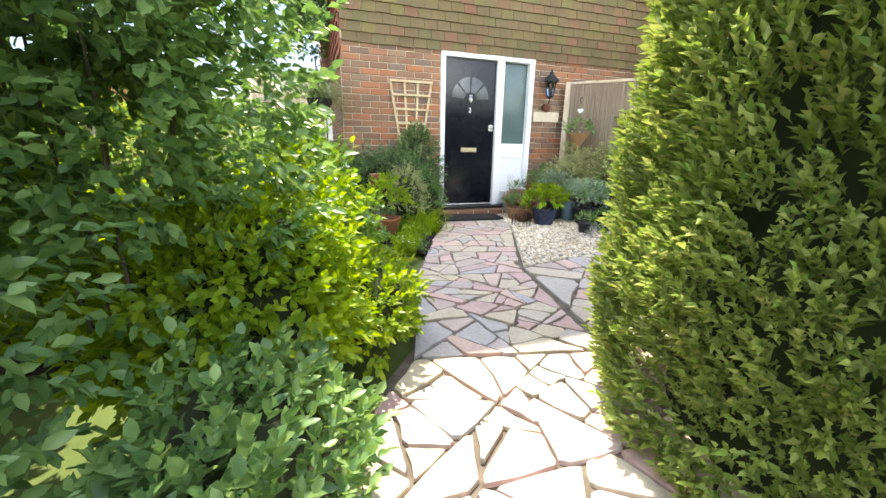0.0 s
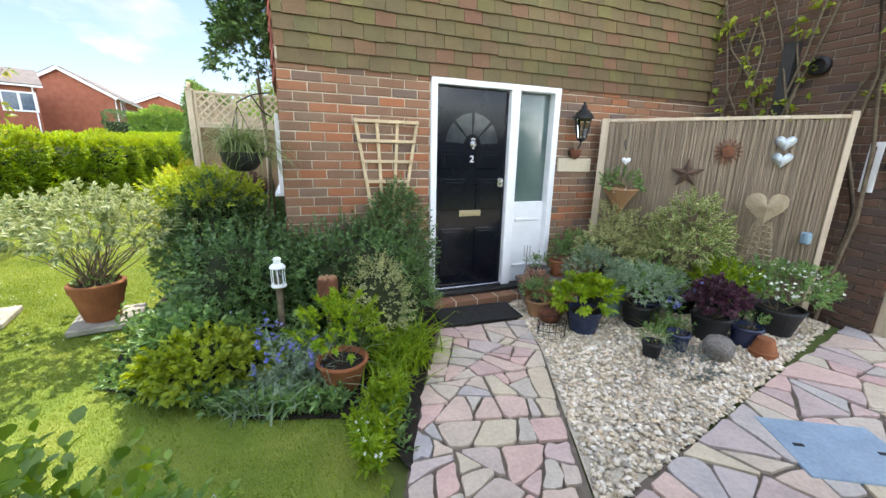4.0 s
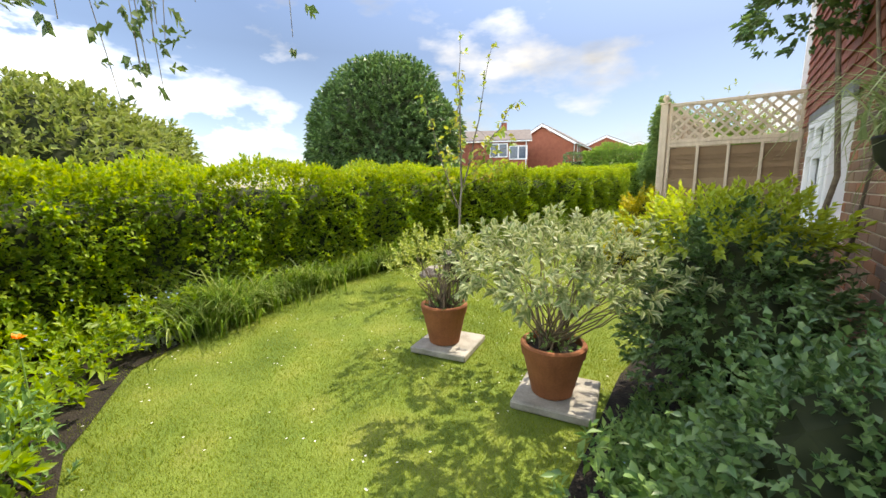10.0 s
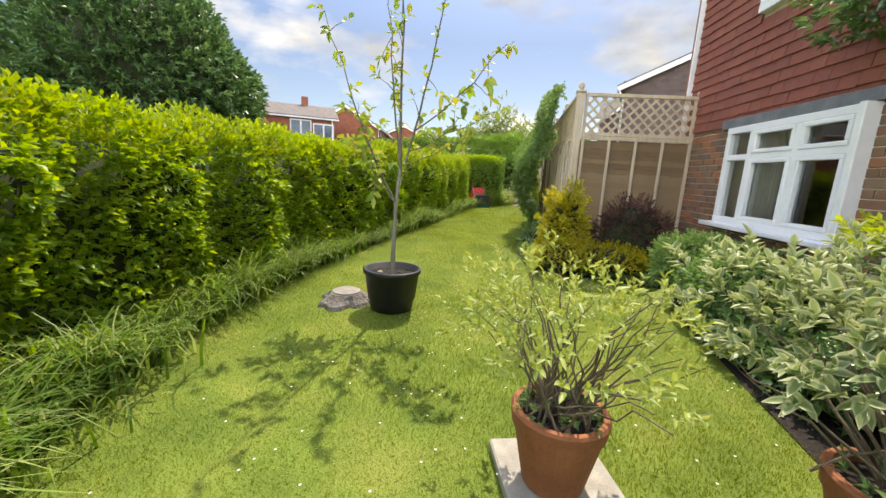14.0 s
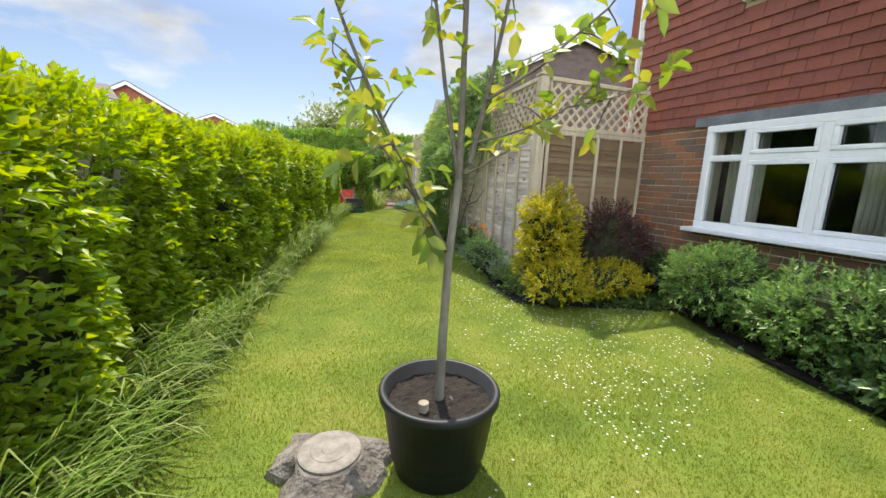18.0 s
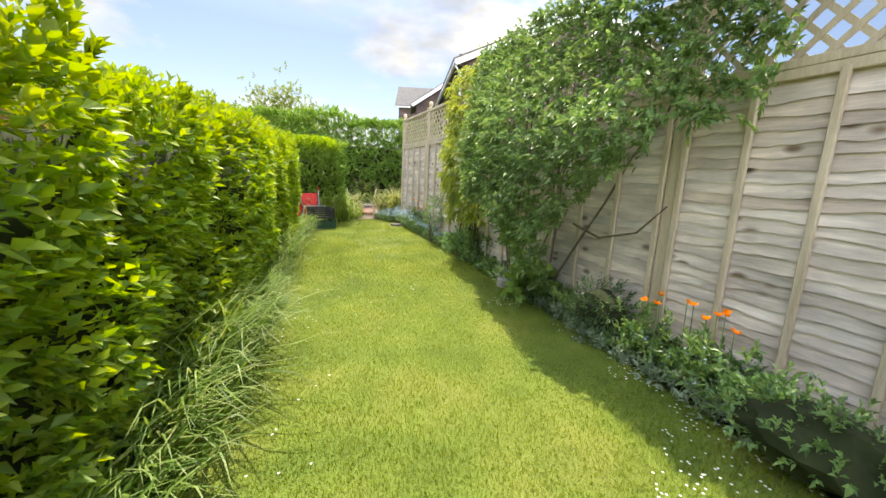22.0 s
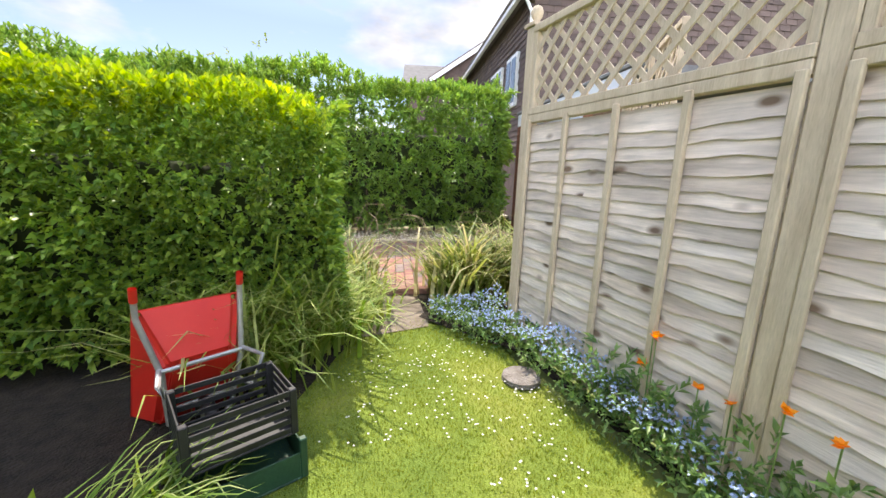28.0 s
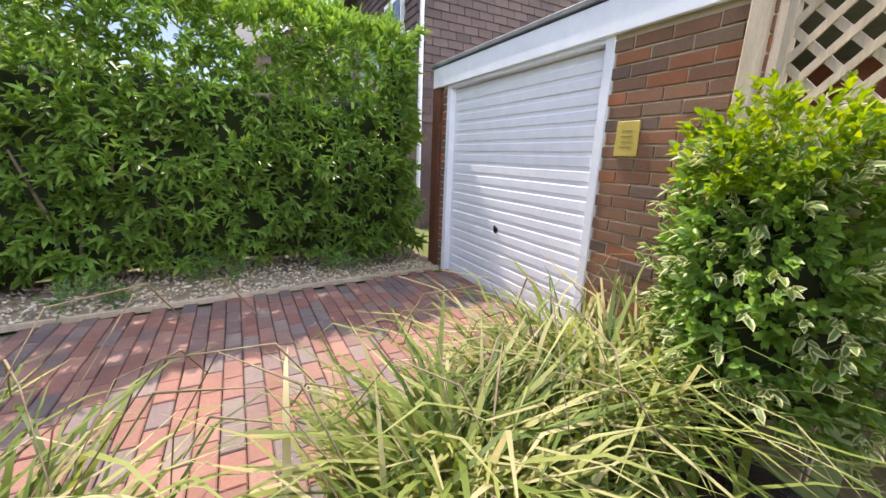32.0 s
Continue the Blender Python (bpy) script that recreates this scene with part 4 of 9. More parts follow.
flat_area("flower_bed_soil", [(-1.2, 0.9), (-1.15, -0.7), (-0.25, -1.3), (0.35, -1.5), (0.5, -1.95), (0.95, -0.9), (1.22, -0.45), (1.22, 0.0), (0.0, 0.0), (0.0, 5.0), (-1.5, 4.95), (-2.1, 4.9), (-2.1, 4.2), (-1.7, 4.0), (-0.6, 3.65), (-0.9, 2.9), (-1.05, 2.0)], 0.012, M_SOIL, "dark soil of the planted bed by the house", "flower bed", rough=0.02)
flat_area("fence_bed_soil", [(-2.05, 4.85), (-1.55, 4.95), (-0.88, 12.9), (-0.9, 13.9), (-1.4, 13.5), (-1.0, 12.6), (-1.1, 11.2), (-1.25, 9.6), (-1.4, 8.3), (-1.7, 6.3)], 0.014, M_SOIL, "dark soil of the border along the fence", "flower bed", rough=0.02)
flat_area("hedge_bed_soil", [(-3.3, -1.5), (-4.15, -1.0), (-4.55, -0.2), (-4.88, 1.0), (-4.92, 2.2), (-4.82, 3.2), (-4.6, 4.8), (-4.25, 6.7), (-3.8, 8.8), (-3.5, 10.6), (-3.15, 12.0), (-2.5, 12.65), (-1.95, 13.35), (-1.4, 14.2), (-2.6, 15.2), (-4.6, 14.0), (-6.5, 5.0), (-6.5, -2.0), (-5.0, -3.5), (-2.5, -3.4), (-0.8, -3.0), (0.1, -2.3), (-0.7, -2.15), (-1.5, -1.9), (-2.5, -1.7)], 0.008, M_SOIL, "dark soil under the hedge and its border plants", "flower bed", rough=0.02)
flat_area("grass_bed_soil", [(-1.36, 13.42), (-0.9, 12.9), (0.05, 12.5), (0.74, 13.4), (1.02, 14.12), (-1.15, 14.2)], 0.010, M_SOIL, "dark soil under the ornamental grasses", "flower bed", rough=0.02)

# ---- path, patio, gravel ----
PATH_BASE = flat_area("path", [(1.15, -0.28), (2.0, -0.28), (1.8, -1.1), (1.2, -2.4), (3.0, -2.05), (4.9, -1.65), (6.6, -1.7), (6.8, -4.4), (1.4, -4.4), (0.6, -6.5), (-1.6, -6.5), (-0.6, -4.2), (0.0, -3.4), (0.3, -2.36), (0.72, -1.4)], 0.004, M_JOINT, "crazy-paved path of pink, buff and grey sandstone", "path")
crazy_paving([(1.14, -0.62), (1.93, -0.68), (1.77, -1.15), (1.15, -2.45), (0.92, -3.7), (-0.02, -3.5), (0.31, -2.36), (0.73, -1.39)], 0.015, 0.175, PATH_BASE, 21)
crazy_paving([(-0.02, -3.52), (0.92, -3.72), (0.6, -5.0), (-0.9, -5.0), (-0.55, -4.2)], 0.016, 0.19, PATH_BASE, 22)
crazy_paving([(1.18, -2.45), (2.72, -2.08), (4.9, -1.65), (6.4, -1.75), (6.3, -3.3), (2.6, -3.5), (1.0, -3.5)], 0.018, 0.25, PATH_BASE, 23)

GRAVEL = flat_area("gravel_bed", [(1.95, -0.3), (1.8, -1.1), (1.2, -2.42), (2.74, -2.06), (4.6, -1.62), (4.65, -0.02), (2.62, -0.02), (2.0, -0.28)], 0.008, M_GRAVELBED, "pale buff gravel around the pots by the door", "gravel", rough=0.01)
FRONT_GRAVEL = flat_area("front_gravel", [(1.0, -3.52), (2.6, -3.55), (6.0, -3.4), (6.2, -5.5), (0.9, -5.6), (0.65, -5.0), (0.95, -3.75)], 0.01, M_GRAVELBED, "pale gravel at the foot of the clipped conifer", "gravel", rough=0.01)


def gravel_stones(poly, n, parent, seed, z=0.012):
    g = np.random.default_rng(seed)
    p = scatter(poly, n, g)
    n = len(p)
    base = np.array([[1, 0, 0], [0, 1, 0], [-1, 0, 0], [0, -1, 0], [0, 0, 0.7], [0, 0, -0.6]], float)
    f0 = np.array([[0, 1, 4], [1, 2, 4], [2, 3, 4], [3, 0, 4], [1, 0, 5], [2, 1, 5], [3, 2, 5], [0, 3, 5]])
    s = g.uniform(0.009, 0.025, (n, 1, 1)) * g.uniform(0.6, 1.3, (n, 1, 3))
    t = g.uniform(0, 6.3, n)
    v = base[None] * s * (1 + 0.25 * g.normal(size=(n, 6, 1)))
    c, sn = np.cos(t)[:, None], np.sin(t)[:, None]
    v = np.stack([v[..., 0] * c - v[..., 1] * sn, v[..., 0] * sn + v[..., 1] * c, v[..., 2]], -1)
    v += np.c_[p, gz(p[:, 1]) + z + g.uniform(0, 0.01, n)][:, None]
    npmesh("loose_gravel", v.reshape(-1, 3), (np.arange(n)[:, None, None] * 6 + f0[None]).reshape(-1, 3), M_GRAVEL, parent, kind="stuff")


gravel_stones([(1.95, -0.35), (1.82, -1.1), (1.22, -2.42), (2.74, -2.08), (4.55, -1.65), (4.5, -0.1), (2.62, -0.1)], 12500, GRAVEL, 31)
gravel_stones([(1.0, -3.55), (1.9, -3.55), (1.8, -4.9), (0.75, -5.0)], 2600, FRONT_GRAVEL, 32)

hatch = holder("inspection_cover", 2.66, -2.56, 0.02, "flat blue-grey metal inspection cover set in the paving", "drain cover", rz=-29)
boxpart("plate", (0.58, 0.44, 0.02), (0, 0, 0), M_HATCH, hatch, bevel=0.006)
for hx in (-0.2, 0.2):
    boxpart("lifting_slot", (0.05, 0.02, 0.004), (hx, 0.0, 0.019), M_DARKMETAL, hatch, bevel=0.0)

# ---- the house ----
DOOR = (1.24, 2.60, 0.0, 2.14)
WF, WFL = wall_frame(0.0, 0.0, 4.7, 0.0)
wall_front = slab_wall("wall_front", WF, [(0, 1.24, -0.2, 2.16), (2.60, 4.7, -0.2, 2.16), (1.24, 2.6, -0.2, 0.02)], 0.24, M_MORTAR, "red-brown brick front wall of the house")
wall_pieces("brick", wall_front, Matrix.Identity(4), 4.7, 0.0, 2.14, [DOOR], M_BRICK, M_BRICKJ, near=(0, 1.3, 0.5, 2.2), cap=170, seed=3)
upper_front = slab_wall("wall_front_upper", WF, [(0, 4.7, 2.16, 5.2)], 0.24, M_MORTAR, "upper front wall hung with mossy clay tiles", depth0=0.0)
wall_pieces("tile", upper_front, Matrix.Identity(4), 4.7, 2.14, 3.75, [], M_TILE, M_TILEJ, near=(0, 3.0, 2.1, 3.1), cap=140, seed=4)
WS, WSL = wall_frame(0.0, 5.1, 0.0, 0.0)
SWIN = (1.05, 2.65, 0.92, 1.97)
wall_side = slab_wall("wall_side", WS, [(0, 1.05, -0.2, 2.02), (2.65, 4.86, -0.2, 2.02), (1.05, 2.65, -0.2, 0.92), (1.05, 2.65, 1.97, 2.02)], 0.24, M_MORTAR, "red-brown brick side wall of the house")
wall_pieces("brick", wall_side, Matrix.Identity(4), 4.99, 0.0, 2.0, [SWIN], M_BRICK, M_BRICKJ, near=(0.1, 0.9, 0.5, 2.0), cap=80, seed=5)
upper_side = slab_wall("wall_side_upper", WS, [(0, 1.2, 2.02, 5.2), (2.4, 4.86, 2.02, 5.2), (1.2, 2.4, 2.02, 3.1), (1.2, 2.4, 4.2, 5.2)], 0.24, M_MORTAR, "upper side wall hung with plain red clay tiles")
wall_pieces("tile", upper_side, Matrix.Identity(4), 5.1, 2.0, 4.7, [(1.2, 2.4, 3.1, 4.2)], M_RTILE, M_RTILEJ, near=(0.0, 2.6, 2.0, 3.0), cap=120, seed=6)


def plain_box(name, size, at, material, label, category, kind="structure", m=None):
    ob = part(name, box(bmesh.new(), *size, *at, m=m), material, None)
    return tagged(ob, label, category, kind=kind)


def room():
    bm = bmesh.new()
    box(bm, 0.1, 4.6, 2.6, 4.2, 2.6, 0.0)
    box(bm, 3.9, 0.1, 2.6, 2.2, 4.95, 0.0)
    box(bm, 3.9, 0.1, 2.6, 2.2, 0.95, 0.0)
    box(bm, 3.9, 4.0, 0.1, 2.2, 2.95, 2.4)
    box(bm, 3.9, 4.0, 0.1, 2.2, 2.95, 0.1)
    tagged(part("inner_walls", bm, M_ROOMDARK, None), "plain inner walls coloured near-black as room darkness", "wall", kind="structure")


room()
plain_box("back_wall", (4.7, 0.24, 5.2), (2.35, 5.22, 0.0), M_FARBRICK, "plain brick back wall of the house", "wall")
plain_box("end_wall", (0.24, 5.0, 5.2), (4.82, 2.6, 0.0), M_FARBRICK, "plain brick end wall of the house", "wall")


def roof(name, x0, x1, y0, y1, z, rise, along, material, label):
    """A pitched roof with its ridge along x or y."""
    bm = bmesh.new()
    t = 0.12
    if along == "x":
        ym = (y0 + y1) / 2
        pts = [[(x, y0, z), (x, ym, z + rise), (x, y1, z)] for x in (x0, x1)]
    else:
        xm = (x0 + x1) / 2
        pts = [[(x0, y, z), (xm, y, z + rise), (x1, y, z)] for y in (y0, y1)]
    lo = [[bm.verts.new(p) for p in row] for row in pts]
    hi = [[bm.verts.new((p[0], p[1], p[2] + t)) for p in row] for row in pts]
    for k in range(2):
        bm.faces.new((hi[0][k], hi[0][k + 1], hi[1][k + 1], hi[1][k]))
        bm.faces.new((lo[0][k], lo[1][k], lo[1][k + 1], lo[0][k + 1]))
        for s in range(2):
            bm.faces.new((lo[s][k], lo[s][k + 1], hi[s][k + 1], hi[s][k]))
    for k in (0, 2):
        bm.faces.new((lo[0][k], hi[0][k], hi[1][k], lo[1][k]))
    ob = part(name, bm, material, None)
    return tagged(ob, label, "roof", kind="structure")


# roof out of view, added to shape the house's shadow on the garden
roof("roof", -0.08, 5.2, -0.3, 5.6, 5.0, 1.6, "x", M_ROOF, "unseen pitched roof added to cast the house shadow")


def white_bar(name, size, at, parent, m=None, material=None, label=""):
    return boxpart(name, size, at, material or M_WHITE, parent, label, bevel=0.006, m=m)


def front_door():
    ob = holder("door_1", 1.24, 0.0, 0.17, "black panelled front door with white frame and glazed sidelight", "door", kind="structure")
    w, h = 1.36, 1.97
    for nm, x0, x1 in (("frame_post", 0.0, 0.06), ("frame_post", 0.80, 0.90), ("frame_post", 1.29, w)):
        white_bar(nm, (x1 - x0, 0.13, h), ((x0 + x1) / 2, 0.03, 0.0), ob)
    white_bar("frame_head", (w, 0.13, 0.055), (w / 2, 0.028, h - 0.05), ob)
    boxpart("threshold", (w + 0.04, 0.20, 0.035), (w / 2, -0.02, -0.035), M_DARKMETAL, ob, bevel=0.006)
    boxpart("weather_bar", (0.74, 0.03, 0.02), (0.43, -0.015, 0.008), M_CHROME, ob, "polished metal weather bar")
    leaf = part("door_leaf", box(bmesh.new(), 0.742, 0.05, h - 0.075, 0.43, 0.045, 0.01), M_BLACK, ob, "gloss black door leaf")
    for x in (0.245, 0.615):
        for z0, z1 in ((0.14, 0.62), (0.80, 1.10), (1.19, 1.36)):
            bm = bmesh.new()
            box(bm, 0.26, 0.016, z1 - z0, x, 0.016, z0, bevel=0.008)
            box(bm, 0.20, 0.012, z1 - z0 - 0.06, x, 0.010, z0 + 0.03, bevel=0.006)
            part("door_panel", bm, M_BLACK, leaf)
    # fan light of four panes
    for k in range(4):
        a0, a1 = math.pi * k / 4 + 0.06, math.pi * (k + 1) / 4 - 0.06
        bm = bmesh.new()
        ring = [(r * math.cos(a), r * math.sin(a)) for r, aa in ((0.09, (a0, a1)), (0.27, (a1, (a0 + a1) / 2, a0))) for a in aa]
        fr = [bm.verts.new((0.43 + x, 0.014, 1.42 + z * 1.05)) for x, z in ring]
        bk = [bm.verts.new((0.43 + x, 0.022, 1.42 + z * 1.05)) for x, z in ring]
        bm.faces.new(fr)
        for q in range(len(fr)):
            bm.faces.new((fr[q], bk[q], bk[(q + 1) % len(fr)], fr[(q + 1) % len(fr)]))
        part("fan_pane", bm, varied("fan_glass", [(0.03, 0.035, 0.04), (0.05, 0.055, 0.06)], 0.08, spec=0.6, bump=0.02), leaf, "dark glass fanlight pane")
    bm = bmesh.new()
    box(bm, 0.23, 0.014, 0.06, 0.43, 0.012, 0.735, bevel=0.004)
    box(bm, 0.17, 0.012, 0.028, 0.43, 0.004, 0.751, bevel=0.003)
    part("letter_plate", bm, M_BRASS, leaf, "dull brass letter plate")
    kn = lathe([(0.012, 0.0), (0.03, 0.01), (0.034, 0.03), (0.022, 0.045), (0.012, 0.05)], 14)
    bmesh.ops.transform(kn, matrix=pose(0.43, 0.02, 1.42, 90, 0, 0), verts=kn.verts[:])
    box(kn, 0.05, 0.025, 0.02, 0.43, 0.0, 1.455, bevel=0.006)
    box(kn, 0.026, 0.02, 0.055, 0.43, -0.012, 1.375, bevel=0.008)
    part("door_knocker", kn, M_CHROME, leaf, "chrome door knocker")
    num = bpy.data.curves.new("house_number", "FONT")
    num.body, num.size, num.extrude, num.align_x = "2", 0.09, 0.003, "CENTER"
    num.materials.append(M_WHITE)
    no = adopt(new("house_number", num), leaf, "silver house number 2")
    no.matrix_basis = pose(0.43, 0.014, 1.255, 90, 0, 0)
    bm = bmesh.new()
    box(bm, 0.06, 0.025, 0.085, 0.745, 0.008, 1.02, bevel=0.008)
    box(bm, 0.022, 0.03, 0.022, 0.745, -0.018, 1.05, bevel=0.006)
    part("door_lock", bm, M_CHROME, leaf, "chrome latch")
    # sidelight
    white_bar("sidelight_panel", (0.39, 0.05, 0.86), (1.095, 0.05, 0.0), ob)
    white_bar("panel_moulding", (0.29, 0.02, 0.03), (1.095, 0.018, 0.66), ob)
    white_bar("panel_moulding", (0.29, 0.02, 0.03), (1.095, 0.018, 0.17), ob)
    boxpart("glass", (0.39, 0.008, 1.06), (1.095, 0.06, 0.86), varied("obscure_glass", [(0.07, 0.11, 0.105), (0.10, 0.15, 0.14)], 0.1, spec=0.6, scale=4, bump=0.05), ob, "grey-green obscured glass", bevel=0.0)
    # dark sheet behind the glass stands in for the unlit hall
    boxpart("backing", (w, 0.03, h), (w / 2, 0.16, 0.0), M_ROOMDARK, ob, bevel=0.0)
    step = holder("door_step", 1.3, -0.02, 0.0, "low red brick step under the front door", "step", kind="structure")
    boxpart("step_core", (1.36, 0.22, 0.125), (0.6, -0.11, 0.0), M_MORTAR, step, bevel=0.0)
    for k in range(6):
        boxpart("brick", (0.215, 0.225, 0.062), (0.03 + 0.226 * k, -0.115, 0.068), M_BRICK, step, bevel=0.005)
        boxpart("brick", (0.215, 0.222, 0.062), (-0.07 + 0.226 * k + 0.1, -0.115, 0.0), M_BRICK, step, bevel=0.005)
    mat = holder("door_mat", 1.56, -0.46, ground_z(-0.46) + 0.024, "black textured rubber doormat on the paving", "doormat", rz=-3)
    bm = box(bmesh.new(), 0.76, 0.36, 0.016, bevel=0.005)
    part("mat", bm, M_MAT, mat)


front_door()


def wall_lantern():
    ob = holder("wall_lantern", 2.80, -0.012, 1.62, "black carriage lantern on a scrolled wall bracket", "wall lamp")
    rods("bracket", [([(0, 0, -0.1), (0, -0.03, -0.12), (0, -0.09, -0.06), (0, -0.13, 0.0), (0, -0.13, 0.04)], 0.008)], M_DARKMETAL, ob, n=8)
    bm = lathe([(0.025, 0.0), (0.045, 0.004), (0.045, 0.012), (0.02, 0.016)], 14)
    bmesh.ops.transform(bm, matrix=pose(0, 0, -0.08, 90, 0, 0), verts=bm.verts[:])
    part("wall_plate", bm, M_DARKMETAL, ob)
    for k in range(6):
        a = math.pi * k / 3
        rods("cage_bar", [([(0.045 * math.cos(a), -0.13 + 0.045 * math.sin(a), 0.05), (0.085 * math.cos(a), -0.13 + 0.085 * math.sin(a), 0.25)], 0.005)], M_DARKMETAL, ob, n=5)
    gl = lathe([(0.04, 0.05), (0.078, 0.245)], 6, closed=False)
    bmesh.ops.translate(gl, vec=(0, -0.13, 0), verts=gl.verts[:])
    part("glass", gl, M_GLASS, ob)
    cap = lathe([(0.105, 0.245), (0.10, 0.26), (0.05, 0.32), (0.03, 0.335), (0.028, 0.36), (0.012, 0.375), (0.012, 0.4)], 12)
    bmesh.ops.translate(cap, vec=(0, -0.13, 0), verts=cap.verts[:])
    part("cap", cap, M_DARKMETAL, ob)
    base = lathe([(0.012, 0.02), (0.03, 0.035), (0.05, 0.05), (0.048, 0.06)], 12)
    bmesh.ops.translate(base, vec=(0, -0.13, 0), verts=base.verts[:])
    part("base", base, M_DARKMETAL, ob)


wall_lantern()
plaque = holder("wall_plaque", 2.84, -0.013, 1.34, "plain pale stone name plaque on the brick wall", "plaque")
boxpart("plate", (0.42, 0.022, 0.14), (0, -0.011, 0), M_SIGN, plaque, bevel=0.005)
ivy_basket = holder("wall_basket", 2.80, -0.012, 1.5, "small rusty wire basket below the wall lantern", "wall basket")
bm = lathe([(0.01, 0.0), (0.04, 0.02), (0.055, 0.06), (0.06, 0.1)], 12, closed=False)
bmesh.ops.translate(bm, vec=(0, -0.062, -0.03), verts=bm.verts[:])
part("basket", bm, M_RUST, ivy_basket)


def trellis_fan():
    ob = holder("fan_trellis", 0.845, -0.03, 0.72, "pale wooden fan trellis fixed to the brick wall", "trellis")
    top, bot = [-0.27, -0.09, 0.09, 0.265], [-0.10, -0.035, 0.035, 0.10]
    for a, b in zip(top, bot):
        L = 1.05
        ang = math.degrees(math.atan2(a - b, L))
        boxpart("upright", (0.028, 0.016, math.hypot(L, a - b)), (0, 0, 0), M_TRELLIS, ob, m=pose(b, 0, 0, 0, ang, 0), bevel=0.003)
    for z in (1.02, 0.86, 0.69, 0.52, 0.36):
        w = 0.2 + 0.34 * z / 1.05 + 0.02
        boxpart("cross_slat", (w, 0.016, 0.026), (0, -0.0145, z), M_TRELLIS, ob, bevel=0.003)


trellis_fan()


def casement_window():
    ob = holder("window_1", 0.0, 0.0, 0.0, "white casement window with three lights and small top lights", "window", kind="structure")
    ob.matrix_basis = WS
    x0, x1, z0, z1, yo = 1.05, 2.65, 0.92, 1.97, 0.02
    d = 0.10
    white_bar("window_frame", (x1 - x0, d, 0.07), ((x0 + x1) / 2, yo, z0), ob)
    white_bar("window_frame", (x1 - x0, d, 0.07), ((x0 + x1) / 2, yo, z1 - 0.07), ob)
    xs = [x0, x0 + 0.42, x0 + 1.02, x1]
    for k, x in enumerate(xs):
        white_bar("window_frame", (0.075, d - 0.004, z1 - z0 - 0.14), (min(max(x, x0 + 0.0375), x1 - 0.0375), yo, z0 + 0.07), ob)
    white_bar("transom", (x1 - x0 - 0.08, d - 0.008, 0.06), ((x0 + x1) / 2, yo, z1 - 0.36), ob)
    for k in range(3):
        xa, xb = xs[k] + 0.075 * (0.5 if k else 1), xs[k + 1] - 0.075 * (0.5 if k < 2 else 1)
        for za, zb in ((z0 + 0.07, z1 - 0.36), (z1 - 0.30, z1 - 0.07)):
            if k != 0:
                sash = holder("casement")
                adopt(sash, ob)
                for sx, sz, px, pz in ((xb - xa, 0.04, (xa + xb) / 2, za), (xb - xa, 0.04, (xa + xb) / 2, zb - 0.04)):
                    white_bar("sash_rail", (sx, 0.05, sz), (px, yo + 0.03, pz), sash)
                for px in (xa + 0.02, xb - 0.02):
                    white_bar("sash_stile", (0.04, 0.05, zb - za - 0.08), (px, yo + 0.03, za + 0.04), sash)
            gl = boxpart("pane", (xb - xa, 0.006, zb - za), ((xa + xb) / 2, yo, za), M_GLASS, ob, bevel=0.0)
            gl.visible_shadow = False
    white_bar("window_sill", (x1 - x0 + 0.1, 0.2, 0.045), ((x0 + x1) / 2, 0.09, z0 - 0.045), ob)
    white_bar("window_return", (0.06, 0.13, z1 - z0), (x1 + 0.03, 0.06, z0), ob)
    boxpart("lead_flashing", (x1 - x0 + 0.3, 0.03, 0.10), ((x0 + x1) / 2, 0.045, z1 + 0.0), M_LEAD, ob, "grey lead flashing")
    cur = holder("curtain", 0, 0, 0, "cream curtain hanging inside the window", "curtain")
    cur.matrix_basis = WS
    for xa, xb in ((x0 + 0.05, x0 + 0.4), (x1 - 0.45, x1 - 0.1)):
        n = 40
        xx = np.linspace(xa, xb, n)
        yy = -0.3 + 0.025 * np.sin(np.arange(n) * 1.3)
        v = np.concatenate([np.stack([xx, yy, np.full(n, z)], -1) for z in (0.8, 2.05)])
        f = np.stack([np.arange(n - 1), np.arange(1, n), np.arange(1, n) + n, np.arange(n - 1) + n], -1)
        c = npmesh("curtain_drop", v, f, M_CURTAIN, cur, smooth=True)
        md = c.modifiers.new("thick", "SOLIDIFY")
        md.thickness = 0.006
    up = holder("window_2", 0, 0, 0, "white upper window in the tile-hung wall", "window", kind="structure")
    up.matrix_basis = WS
    for sx, sz, px, pz in ((1.2, 0.08, 1.8, 3.1), (1.2, 0.08, 1.8, 4.12)):
        white_bar("window_frame", (sx, 0.12, sz), (px, 0.02, pz), up)
    for px in (1.24, 1.8, 2.36):
        white_bar("window_frame", (0.08, 0.115, 0.94), (px, 0.02, 3.18), up)
    boxpart("pane", (1.1, 0.006, 0.94), (1.8, 0.0, 3.18), M_GLASS, up, bevel=0.0)


casement_window()
pipe = holder("drainpipe", 0.0, 5.13, 0.0, "white plastic corner board at the end of the tile hanging", "trim", kind="structure")
boxpart("board", (0.09, 0.03, 3.0), (-0.03, 0.0, 2.0), M_WHITE, pipe, bevel=0.004)
gut = holder("barge_board", 0.0, -0.05, 0.0, "white corner board of the upper front wall", "trim", kind="structure")
boxpart("board", (0.05, 0.06, 2.2), (-0.06, 0.02, 2.75), M_WHITE, gut, bevel=0.004)

